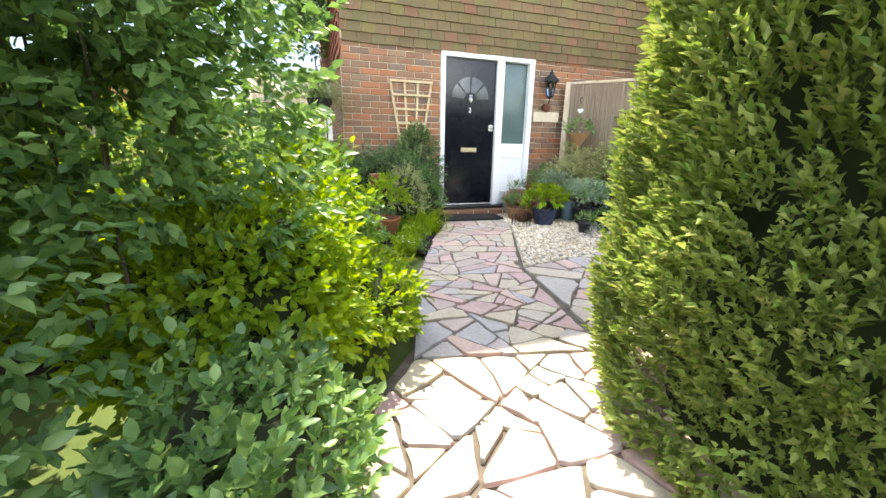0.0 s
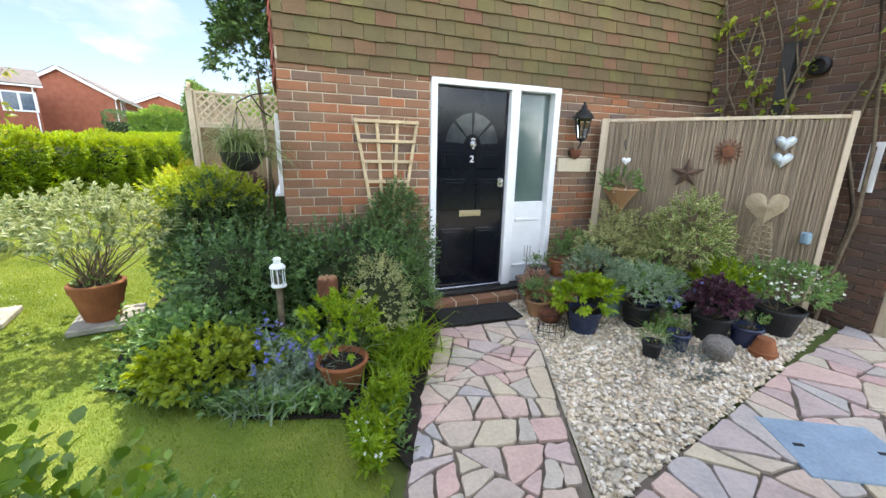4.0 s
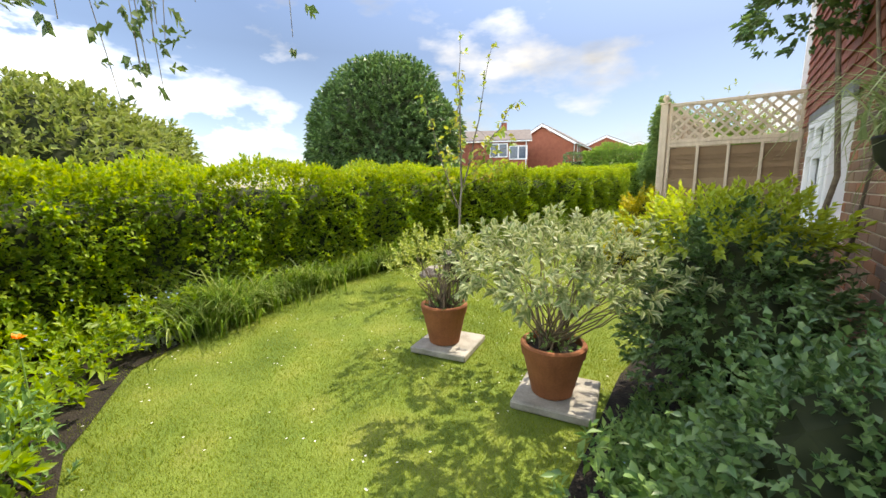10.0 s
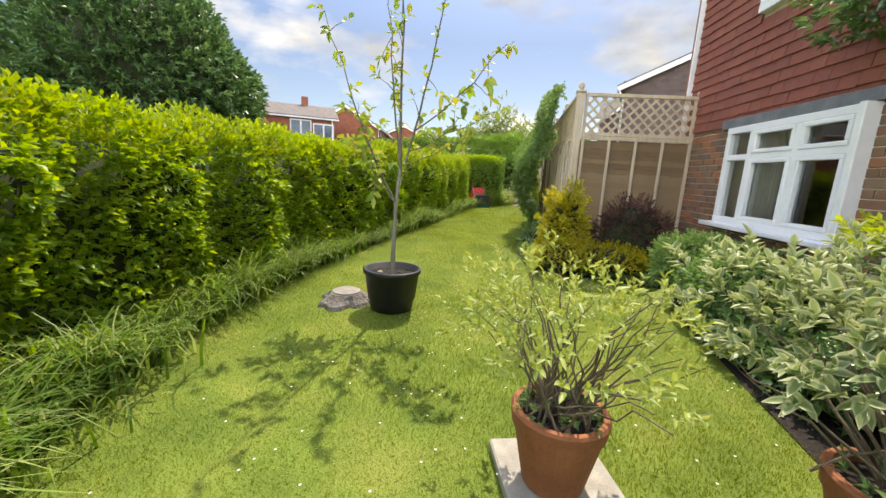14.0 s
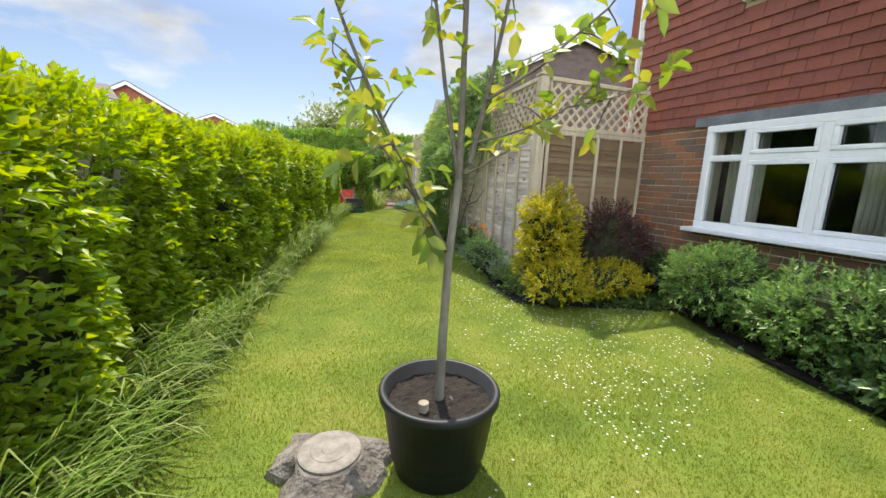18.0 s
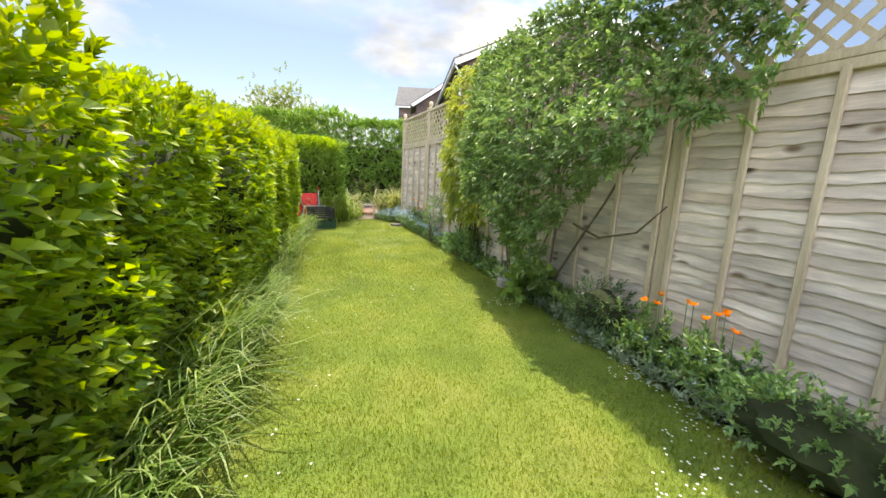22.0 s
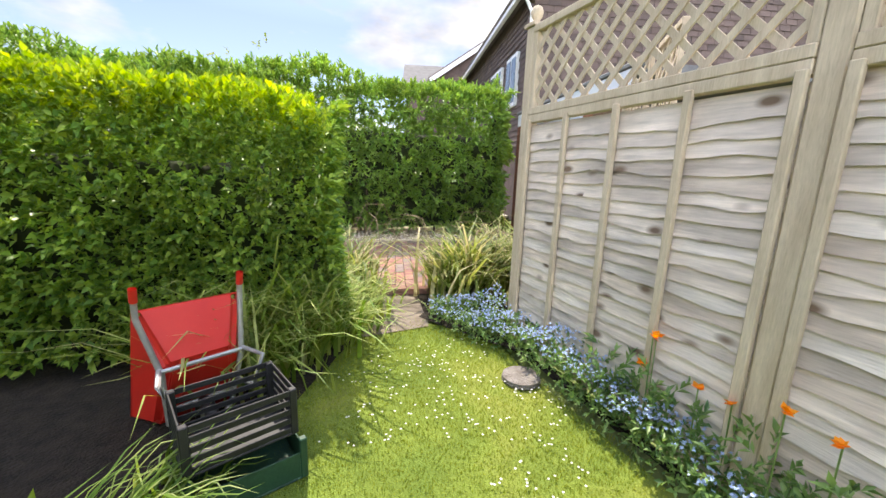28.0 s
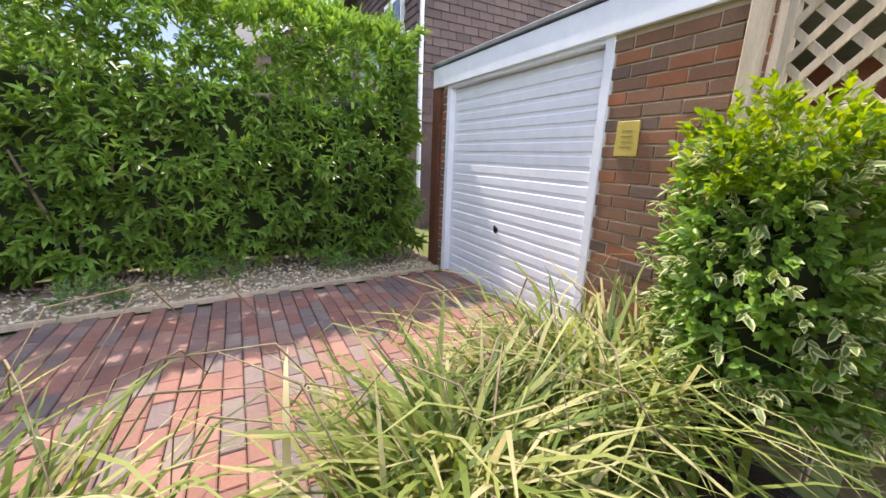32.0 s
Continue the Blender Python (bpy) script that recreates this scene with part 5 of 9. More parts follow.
# ---- the wing, its gate and the reed screen ----
WW, WWL = wall_frame(4.7, 0.0, 4.7, -1.85)
WW = Matrix(((0, -1, 0, 4.7), (-1, 0, 0, 0.0), (0, 0, 1, 0), (0, 0, 0, 1)))
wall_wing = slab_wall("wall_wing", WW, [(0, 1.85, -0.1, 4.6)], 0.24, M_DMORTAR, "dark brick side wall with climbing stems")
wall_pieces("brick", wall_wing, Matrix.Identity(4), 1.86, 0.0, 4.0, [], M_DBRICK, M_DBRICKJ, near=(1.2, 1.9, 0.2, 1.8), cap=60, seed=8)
WG, WGL = wall_frame(4.7, -1.85, 8.0, -1.85)
wall_gate = slab_wall("wall_gate", WG, [(0, 0.12, -0.1, 2.6), (0.12, 1.1, 2.1, 2.6), (1.1, 3.3, -0.1, 2.6)], 0.24, M_MORTAR, "brick wall beside the side gate")
wall_pieces("brick", wall_gate, Matrix.Identity(4), 3.3, 0.0, 2.6, [(0.12, 1.1, -0.1, 2.1)], M_BRICK, M_BRICKJ, near=(0, 1.3, 0.5, 2.6), cap=50, seed=9)
# wall coloured near-black in place of the passage's shade
plain_box("passage_back", (1.4, 0.1, 2.6), (5.3, -0.8, 0.0), M_ROOMDARK, "near-black wall coloured as passage darkness behind the gate", "wall")
plain_box("gate_wall_back", (3.3, 0.1, 4.4), (6.5, 0.2, 0.0), M_FARBRICK, "plain brick wall of the wing", "wall")


def side_gate():
    ob = holder("side_gate", 4.83, -1.9, 0.02, "weathered boarded wooden side gate standing closed", "gate")
    for k in range(9):
        boxpart("board", (0.092, 0.02, 1.78), (0.05 + 0.1 * k, 0, 0.0), M_GATE, ob, bevel=0.005)
    for z in (0.3, 1.45):
        boxpart("rail", (0.9, 0.03, 0.09), (0.45, 0.026, z), M_GATE, ob)
    boxpart("gate_post", (0.09, 0.09, 1.95), (-0.07, -0.01, 0), M_POST, ob)
    boxpart("latch_block", (0.16, 0.03, 0.09), (0.75, -0.026, 1.38), M_GATE, ob)
    bell = holder("wall_bell", 4.66, -1.72, 1.45, "dark metal bell on a wall bracket", "bell")
    part("bell", lathe([(0.07, 0.0), (0.06, 0.03), (0.045, 0.08), (0.02, 0.11), (0.008, 0.12)], 14), M_DARKMETAL, bell)
    th = holder("thermometer", 4.68, -1.58, 1.25, "long white garden thermometer on the brick pier", "thermometer")
    boxpart("board", (0.02, 0.09, 0.42), (-0.012, 0, 0), M_WHITE, th)
    boxpart("tube", (0.006, 0.012, 0.34), (-0.026, 0, 0.04), M_RUST, th, bevel=0.0)


side_gate()


def reed_screen():
    a, b = np.array([3.1, -0.13]), np.array([4.33, -1.53])
    L = float(np.hypot(*(b - a)))
    ang = math.degrees(math.atan2(b[1] - a[1], b[0] - a[0]))
    ob = holder("reed_screen", a[0], a[1], 0.0, "brown reed screen panel in a timber frame hung with ornaments", "screen", rz=ang)
    boxpart("frame_post", (0.07, 0.06, 1.88), (0.0, 0, 0), M_POST, ob)
    boxpart("frame_post", (0.045, 0.05, 1.9), (L, 0, 0), M_POST, ob)
    boxpart("top_rail", (L, 0.035, 0.03), (L / 2, 0, 1.845), M_POST, ob)
    boxpart("backing", (L, 0.012, 1.8), (L / 2, 0.02, 0.03), M_REED, ob, bevel=0.0)
    g = np.random.default_rng(12)
    ps = []
    x = 0.04
    while x < L - 0.03:
        top = 1.85 + g.normal() * 0.012
        ps.append(tube([(x, -0.004 + g.normal() * 0.003, 0.02), (x + g.normal() * 0.006, -0.006, 0.9), (x + g.normal() * 0.006, -0.005, top)], g.uniform(0.0035, 0.0062), 5))
        x += g.uniform(0.008, 0.012)
    npmesh("reeds", *merge(ps), M_REED, ob, "dry brown reeds", smooth=True, kind="stuff")

    def spot(s, z, y=-0.03):
        return pose(a[0], a[1], 0, 0, 0, ang) @ Matrix.Translation((s, y, z))

    star = new("metal_star")
    star.matrix_basis = spot(0.78, 1.36)
    tagged(star, "rusty metal star ornament on the reed screen", "ornament")
    bm = bmesh.new()
    mid = bm.verts.new((0, -0.03, 0))
    bk = bm.verts.new((0, 0.012, 0))
    ring = [bm.verts.new(((0.15 if k % 2 == 0 else 0.06) * math.sin(math.pi * k / 5), 0.0, (0.15 if k % 2 == 0 else 0.06) * math.cos(math.pi * k / 5))) for k in range(10)]
    for k in range(10):
        bm.faces.new((mid, ring[k], ring[(k + 1) % 10]))
        bm.faces.new((bk, ring[(k + 1) % 10], ring[k]))
    part("star", bm, varied("dark_rusty_metal", [(0.055, 0.035, 0.026), (0.11, 0.065, 0.045)], 0.85, scale=20), star)
    sunob = new("metal_sun")
    sunob.matrix_basis = spot(1.07, 1.57)
    tagged(sunob, "small rusty metal sun ornament on the reed screen", "ornament")
    bm = lathe([(0.01, 0.02), (0.05, 0.012), (0.055, 0.0), (0.05, -0.004)], 16)
    bmesh.ops.transform(bm, matrix=pose(0, 0, 0, 90), verts=bm.verts[:])
    for k in range(16):
        box(bm, 0.012, 0.006, 0.05, 0, 0, 0.06, m=pose(0, 0, 0, 0, 22.5 * k, 0))
    part("sun", bm, M_RUST, sunob)

    def heart(bm, s, y, depth, cx=0.0, cz=0.0):
        n = 22
        pts = []
        for k in range(n):
            t = 2 * math.pi * k / n
            pts.append((cx + s * 16 * math.sin(t) ** 3 / 16, cz + s * (13 * math.cos(t) - 5 * math.cos(2 * t) - 2 * math.cos(3 * t) - math.cos(4 * t)) / 16))
        c = bm.verts.new((cx, y - depth, cz))
        c2 = bm.verts.new((cx, y + depth * 0.4, cz))
        r = [bm.verts.new((p[0], y, p[1])) for p in pts]
        for k in range(n):
            bm.faces.new((c, r[(k + 1) % n], r[k]))
            bm.faces.new((c2, r[k], r[(k + 1) % n]))

    hearts = new("hanging_hearts")
    hearts.matrix_basis = spot(1.46, 1.58)
    tagged(hearts, "two pale blue ceramic hearts hung on a string", "ornament")
    for cz in (0.07, -0.07):
        bm = bmesh.new()
        heart(bm, 0.075, -0.01, 0.03, 0, cz)
        part("heart", bm, M_WHITEGLAZE, hearts, smooth=True)
    rods("string", [([(0, -0.005, 0.07), (0, -0.005, 0.3)], 0.002)], M_WICKER, hearts, n=4)
    wh = new("willow_heart_figure")
    wh.matrix_basis = spot(1.40, 0.36, -0.1)
    tagged(wh, "woven willow cone with a heart-shaped top", "ornament")
    g2 = np.random.default_rng(2)
    lines = []
    for k in range(11):
        t = 2 * math.pi * k / 11
        lines.append(([(0.17 * math.cos(t), 0.1 * math.sin(t) - 0.06, 0.0), (0.10 * math.cos(t), 0.06 * math.sin(t) - 0.06, 0.38), (0.06 * math.cos(t), 0.04 * math.sin(t) - 0.06, 0.62)], 0.005))
    rods("upright_canes", lines, M_WICKER, wh, n=5)
    lines = []
    for k in range(12):
        z = 0.03 + 0.05 * k
        r = 0.17 - 0.11 * z / 0.62
        tt = np.linspace(0, 2 * np.pi, 15)
        lines.append((np.stack([r * np.cos(tt), 0.6 * r * np.sin(tt) - 0.06, z + 0.008 * np.sin(tt * 3)], -1), 0.005))
    rods("woven_hoops", lines, M_WICKER, wh, n=5)
    bm = bmesh.new()
    heart(bm, 0.155, -0.06, 0.035, 0, 0.75)
    part("heart_top", bm, M_WICKER, wh, "woven willow heart")
    hb = new("hanging_flower_cone")
    hb.matrix_basis = spot(0.23, 0.95, -0.16)
    tagged(hb, "cone-shaped woven basket hung from the screen with trailing plants", "hanging basket")
    part("cone", lathe([(0.01, 0.0), (0.07, 0.10), (0.15, 0.22), (0.17, 0.24), (0.16, 0.25), (0.02, 0.22)], 18), M_TERRAPALE, hb)
    c, d = dome_points(60, (0.17, 0.15, 0.13), g2, low=-0.2)
    foliage("foliage", c + [0, 0, 0.27], d, 6, 0.04, 0.045, 0.022, L_MID, hb, seed=3)
    c, d = dome_points(14, (0.18, 0.16, 0.12), g2, low=-0.3)
    foliage("white_flowers", c + [0, 0, 0.26], d, 6, 0.01, 0.018, 0.014, L_WHITEP, hb, seed=4)
    rods("hanging_cords", [([(0.12 * math.cos(t), 0.12 * math.sin(t), 0.24), (0, 0, 0.62)], 0.003) for t in (0.3, 2.4, 4.5)], M_WICKER, hb, n=4)
    bm = bmesh.new()
    heart(bm, 0.04, -0.12, 0.012, 0.02, 0.52)
    part("white_heart", bm, M_WHITE, hb, "small white heart on a stick")
    rods("bracket", [([(-0.02, 0.1, 0.72), (-0.02, 0.0, 0.68), (0.0, -0.02, 0.62)], 0.006)], M_DARKMETAL, hb, n=5)
    bj = new("blue_jar_lantern")
    bj.matrix_basis = spot(1.74, 0.80, -0.06)
    tagged(bj, "small blue glass jar hung on the screen", "ornament")
    part("jar", lathe([(0.03, 0.0), (0.04, 0.01), (0.04, 0.09), (0.03, 0.1)], 12), M_BLUEMETAL, bj)


reed_screen()

# ---- fence ----
FA, FB = np.array([-1.55, 4.9]), np.array([-0.86, 12.9])
FDIR = (FB - FA) / np.hypot(*(FB - FA))
FANG = math.degrees(math.atan2(FDIR[1], FDIR[0]))


def fence_panel(name, ax, ay, bx, by, z, label, parent=None, flip=1, rail=1.88, top=2.48, battens=3, mat=None):
    """A panel of waney lap boards with upright battens and a lattice above; local x runs along it, and its face looks to local +y."""
    L = math.hypot(bx - ax, by - ay) - 0.09
    ang = math.degrees(math.atan2(by - ay, bx - ax))
    ob = holder(name, (ax + bx) / 2, (ay + by) / 2, z, label, "" if parent else "trellis", rz=ang)
    adopt(ob, parent)
    g = np.random.default_rng(int(abs(ax * 100 + ay * 10)) + 5)
    board_m = mat or M_FENCE
    k, zz = 0, 0.06
    h = rail - z
    while zz < h - 0.06:
        wv = []
        n = 26
        xs = np.linspace(-L / 2, L / 2, n)
        hb = 0.088
        lo = zz - 0.018 + 0.008 * np.sin(xs * g.uniform(3, 8) + g.uniform(0, 6)) + 0.004 * np.sin(xs * g.uniform(14, 24) + g.uniform(0, 6)) + 0.003 * g.normal(size=n)
        hi = np.full(n, min(zz + hb, h - 0.01))
        yf, yb = flip * 0.028, flip * 0.006
        v = np.concatenate([np.stack([xs, np.full(n, yf), lo], -1), np.stack([xs, np.full(n, yb), hi], -1), np.stack([xs, np.full(n, yf - flip * 0.012), lo], -1)])
        i = np.arange(n - 1)
        f = np.concatenate([np.stack([i, i + 1, i + n + 1, i + n], -1), np.stack([i, i + 2 * n, i + 2 * n + 1, i + 1], -1)])
        if flip > 0:
            f = f[:, ::-1]
        npmesh("board", v, f, board_m, ob)
        zz += 0.065
        k += 1
    boxpart("back_board", (L, 0.01, h - 0.06), (0, -flip * 0.012, 0.04), board_m, ob, bevel=0.0)
    for q in range(battens + 2):
        x = -L / 2 + 0.02 + (L - 0.04) * q / (battens + 1)
        boxpart("batten", (0.036, 0.026, h - 0.02), (x, flip * 0.046, 0.03), M_POST, ob)
    boxpart("rail", (L, 0.05, 0.05), (0, flip * 0.02, h - 0.01), M_POST, ob)
    boxpart("rail", (L, 0.05, 0.045), (0, flip * 0.02, h + 0.042), M_POST, ob)
    boxpart("top_rail", (L, 0.05, 0.045), (0, flip * 0.02, top - z - 0.045), M_POST, ob)
    for x in (-L / 2 + 0.018, L / 2 - 0.018):
        boxpart("lattice_stile", (0.036, 0.036, top - rail - 0.12), (x, flip * 0.02, h + 0.085), M_POST, ob)
    # diagonal slats, clipped to the lattice opening
    z0, z1 = h + 0.08, top - z - 0.04
    x0, x1 = -L / 2 + 0.02, L / 2 - 0.02
    step = 0.135
    for sgn, yy in ((1, 0.012), (-1, 0.022)):
        c = x0 - (z1 - z0)
        while c < x1 + (z1 - z0):
            xa, xb = c, c + (z1 - z0)
            ta, tb = max(0.0, (x0 - xa) / (xb - xa)), min(1.0, (x1 - xa) / (xb - xa))
            if tb - ta > 0.06:
                pa = np.array([xa + ta * (xb - xa), z0 + ta * (z1 - z0)])
                pb = np.array([xa + tb * (xb - xa), z0 + tb * (z1 - z0)])
                if sgn < 0:
                    pa[0], pb[0] = x0 + x1 - pa[0], x0 + x1 - pb[0]
                d = pb - pa
                ln = float(np.hypot(*d))
                boxpart("slat", (0.03, 0.009, ln), (0, 0, 0), M_POST, ob, bevel=0.0, m=pose(pa[0], flip * yy, pa[1], 0, math.degrees(math.atan2(d[0], d[1])), 0))
            c += step
    return ob


def fence_post(x, y, z, h, rz, finial=True, thick=0.085, parent=None):
    ob = holder("post" if parent else "gate_post", x, y, z, "" if parent else "weathered square timber post beside the garage", "" if parent else "post", rz=rz)
    adopt(ob, parent)
    boxpart("shaft", (thick, thick, h), (0, 0, -0.02), M_POST, ob, bevel=0.008)
    if finial:
        boxpart("cap", (thick + 0.03, thick + 0.03, 0.025), (0, 0, h - 0.02), M_POST, ob)
        part("finial", lathe([(0.02, h), (0.018, h + 0.02), (0.035, h + 0.045), (0.042, h + 0.075), (0.03, h + 0.105), (0.008, h + 0.118)], 14), M_POST, ob, smooth=True)
    return ob


FENCE = holder("garden_fence", 0, 0, 0, "weathered lap fence with lattice tops and ball-topped posts", "fence")
FENCE_Y = [4.9, 6.42, 8.02, 9.68, 11.27, 12.9]


def fence_x(y):
    return FA[0] + (y - FA[1]) * (FB[0] - FA[0]) / (FB[1] - FA[1])


for ya, yb in zip(FENCE_Y, FENCE_Y[1:]):
    fence_panel("panel", fence_x(ya), ya, fence_x(yb), yb, ground_z((ya + yb) / 2), "", FENCE)
for ya in FENCE_Y:
    fence_post(fence_x(ya), ya, ground_z(ya), 2.5 - ground_z(ya), FANG, thick=0.10 if ya < 5 else 0.085, parent=FENCE)
M_FENCEBROWN = varied("brown_fence", [(0.19, 0.125, 0.068), (0.25, 0.168, 0.092), (0.28, 0.20, 0.116)], 0.9, by="object", grain=40, bump=0.5, stain=0.25, stretch=(1, 1, 7))
fence_panel("return_panel", 0.02, 4.93, -1.53, 4.9, ground_z(4.9), "brown lap panel with lattice top", FENCE, mat=M_FENCEBROWN)
fence_post(0.01, 4.93, ground_z(4.9), 2.45 - ground_z(4.9), 0, thick=0.08, parent=FENCE)

# ---- hedges ----
def smooth_line(pts, n):
    p = np.array(pts, float)
    s = np.r_[0, np.cumsum(np.hypot(*np.diff(p, axis=0).T))]
    t = np.linspace(0, s[-1], n)
    q = np.stack([np.interp(t, s, p[:, k]) for k in range(2)], -1)
    for _ in range(6):
        q[1:-1] = 0.25 * q[:-2] + 0.5 * q[1:-1] + 0.25 * q[2:]
    return q, s[-1]


def hedge(name, line, width, height, label, shoots, leaf, lw, mat_side, mat_top, seed, base=0.1, k=7, reach=0.09, bumps=0.10, shoulder=0.18, rich=False, zfun=ground_z, core=0.74, both=True):
    """A clipped hedge along a line: core coloured as shade, leafy sides, brighter top growth."""
    g = np.random.default_rng(seed)
    q, L = smooth_line(line, max(12, int(6 * len(line))))
    ob = holder(name, q[0, 0], q[0, 1], 0, label, "hedge")
    off = np.array([q[0, 0], q[0, 1], 0])
    d = np.gradient(q, axis=0)
    d /= np.hypot(*d.T)[:, None]
    nrm = np.stack([d[:, 1], -d[:, 0]], -1)
    prof = []
    hw = width / 2
    for u in np.linspace(0, 1, 15):
        # up the right side, over the top, down the left side
        if u < 0.38:
            t = u / 0.38
            prof.append((hw * (0.92 + 0.08 * t), base + (height - base - shoulder) * t, 1.0, 0.0))
        elif u < 0.62:
            t = (u - 0.38) / 0.24
            a = math.pi * t
            prof.append((hw * math.copysign(abs(math.cos(a)) ** 0.7, math.cos(a)), height - shoulder + shoulder * math.sin(a) ** 0.6, math.cos(a), math.sin(a)))
        else:
            t = (1 - u) / 0.38
            prof.append((-hw * (0.92 + 0.08 * t), base + (height - base - shoulder) * t, -1.0, 0.0))
    prof = np.array(prof)
    n, m = len(q), len(prof)
    zg = np.array([zfun(y) for y in q[:, 1]])
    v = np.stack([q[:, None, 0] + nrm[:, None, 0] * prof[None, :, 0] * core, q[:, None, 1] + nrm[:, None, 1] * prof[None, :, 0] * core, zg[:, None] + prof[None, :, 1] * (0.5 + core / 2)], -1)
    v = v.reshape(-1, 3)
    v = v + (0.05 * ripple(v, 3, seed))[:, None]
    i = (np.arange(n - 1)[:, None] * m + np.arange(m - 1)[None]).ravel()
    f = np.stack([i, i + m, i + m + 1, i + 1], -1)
    npmesh("inner_growth", v - off, f, M_CORE, ob, "solid core coloured dark as shade between the leaves", smooth=True)
    ends = []
    # shoots
    cnt = int(shoots * L * (2 * height + width))
    s = g.uniform(0, n - 1.001, cnt)
    u = g.uniform(0 if both else 0, 1, cnt)
    if not both:
        u = g.uniform(0, 0.66, cnt)
    i0 = s.astype(int)
    t = (s - i0)[:, None]
    c2 = q[i0] * (1 - t) + q[i0 + 1] * t
    n2 = nrm[i0]
    pu = u * (m - 1)
    j0 = np.minimum(pu.astype(int), m - 2)
    tt = (pu - j0)[:, None]
    pr = prof[j0] * (1 - tt) + prof[j0 + 1] * tt
    zg2 = np.interp(s, np.arange(n), zg)
    c = np.c_[c2 + n2 * pr[:, :1], zg2 + pr[:, 1]]
    out = np.c_[n2 * pr[:, 2:3], pr[:, 3]]
    out = unit(out)
    c = c + out * (bumps * ripple(c, 2.4, seed + 1) + 0.5 * bumps * ripple(c, 7, seed + 2) - 0.04 * g.uniform(0, 1, cnt))[:, None]
    way = unit(out + np.array([0, 0, 0.45]) + 0.35 * g.normal(size=(cnt, 3)))
    top = pr[:, 1] > height - shoulder * (0.9 + 0.5 * g.uniform(-1, 1, cnt))
    foliage("side_foliage", c[~top] - off - way[~top] * reach * 0.6, way[~top], k, reach, leaf, lw, mat_side, ob, seed=seed + 3, label="dense green leaves", rich=rich)
    wt = unit(way[top] + [0, 0, 0.7])
    foliage("top_foliage", c[top] - off - wt * reach * 0.4, wt, k, reach * 1.2, leaf, lw, mat_top, ob, seed=seed + 4, label="bright new top growth", rich=rich)
    # end caps
    for e, sg in ((0, -1), (n - 1, 1)):
        ne = int(shoots * width * height)
        x, z = g.uniform(-hw, hw, ne), g.uniform(base, height - 0.05, ne)
        ce = np.c_[q[e] + nrm[e] * x[:, None], zg[e] + z]
        oe = np.r_[d[e] * sg, 0]
        ce = ce + oe * (0.05 * np.cos(x / hw * 1.4) + bumps * ripple(ce, 3, seed + 6))[:, None]
        foliage("end_foliage", ce - off, unit(oe + np.array([0, 0, 0.4]) + 0.35 * g.normal(size=(ne, 3))), k, reach, leaf, lw, mat_side, ob, seed=seed + 7 + e, label="dense green leaves")
        cv = np.array([[*(q[e] + nrm[e] * w * core * 0.95 - d[e] * sg * 0.06), zg[e] + h * 0.9] for w, h in ((-hw, base), (hw, base), (hw, height - shoulder), (0, height * 0.95), (-hw, height - shoulder))])
        ends.append(cv)
    for cv in ends:
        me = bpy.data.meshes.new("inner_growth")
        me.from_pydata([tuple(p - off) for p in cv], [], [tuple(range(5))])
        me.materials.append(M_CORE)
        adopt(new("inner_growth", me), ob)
    return ob


HEDGE_LINE = [(-4.6, -3.6), (-5.1, -2.2), (-5.35, -0.6), (-5.5, 1.0), (-5.48, 2.4), (-5.36, 3.6), (-5.1, 5.0), (-4.73, 6.9), (-4.28, 8.9), (-3.98, 10.5), (-3.72, 11.7)]
hedge("boundary_hedge", HEDGE_LINE, 0.98, 1.51, "long clipped boundary hedge with bright yellow-green new growth", 480, 0.056, 0.030, L_HEDGE, L_HEDGETOP, 41, k=7, bumps=0.13, shoulder=0.24, core=0.66)
hedge("privet_block", [(-5.2, 13.95), (-3.75, 13.8), (-2.17, 13.72)], 0.95, 1.66, "clipped block of dark green hedge beside the path", 720, 0.058, 0.030, L_PRIVET, L_HEDGE, 51, k=7, bumps=0.05, core=0.5)
LAUREL = hedge("laurel_hedge", [(-6.5, 19.2), (-4.8, 18.8), (-1.5, 18.1), (0.5, 17.6), (1.8, 17.15)], 1.1, 2.72, "tall loose laurel hedge in front of the road", 165, 0.13, 0.036, L_LAUREL, L_LAUREL, 61, base=0.15, zfun=lambda y: DZ, k=7, bumps=0.24, shoulder=0.4, rich=True, core=0.36)


def long_grass(name, line, n, length, label, mat, seed, spread=0.22, curl=1.3, width=0.009, way=None, lean=0.25, clumps=False):
    g = np.random.default_rng(seed)
    q, L = smooth_line(line, 60)
    s = g.uniform(0, 58.99, n)
    i = s.astype(int)
    c = q[i] + (s - i)[:, None] * (q[i + 1] - q[i])
    if clumps:
        s = np.round(s * 1.6 + g.normal(size=n) * 0.12) / 1.6 + 0.0 * s
        s = np.clip(s + g.normal(size=n) * 0.14, 0, 58.99)
        i = s.astype(int)
        c = q[i] + (s - i)[:, None] * (q[i + 1] - q[i])
    c = c + g.normal(size=(n, 2)) * spread
    clump = np.clip(0.75 + 0.45 * ripple(np.c_[c, 0 * c[:, :1]], 3.0, seed), 0.35, 1.3)
    ob = holder(name, q[0, 0], q[0, 1], 0, label, "long grass")
    p = np.c_[c - q[0], gz(c[:, 1])]
    v, f = blades(p, length * clump * g.uniform(0.6, 1.15, n), width * g.uniform(0.6, 1.3, n), lean * g.uniform(0, 2, n), g, segments=5, curl=curl, way=way)
    npmesh("grass", v, f, mat, ob, kind="stuff")
    return ob


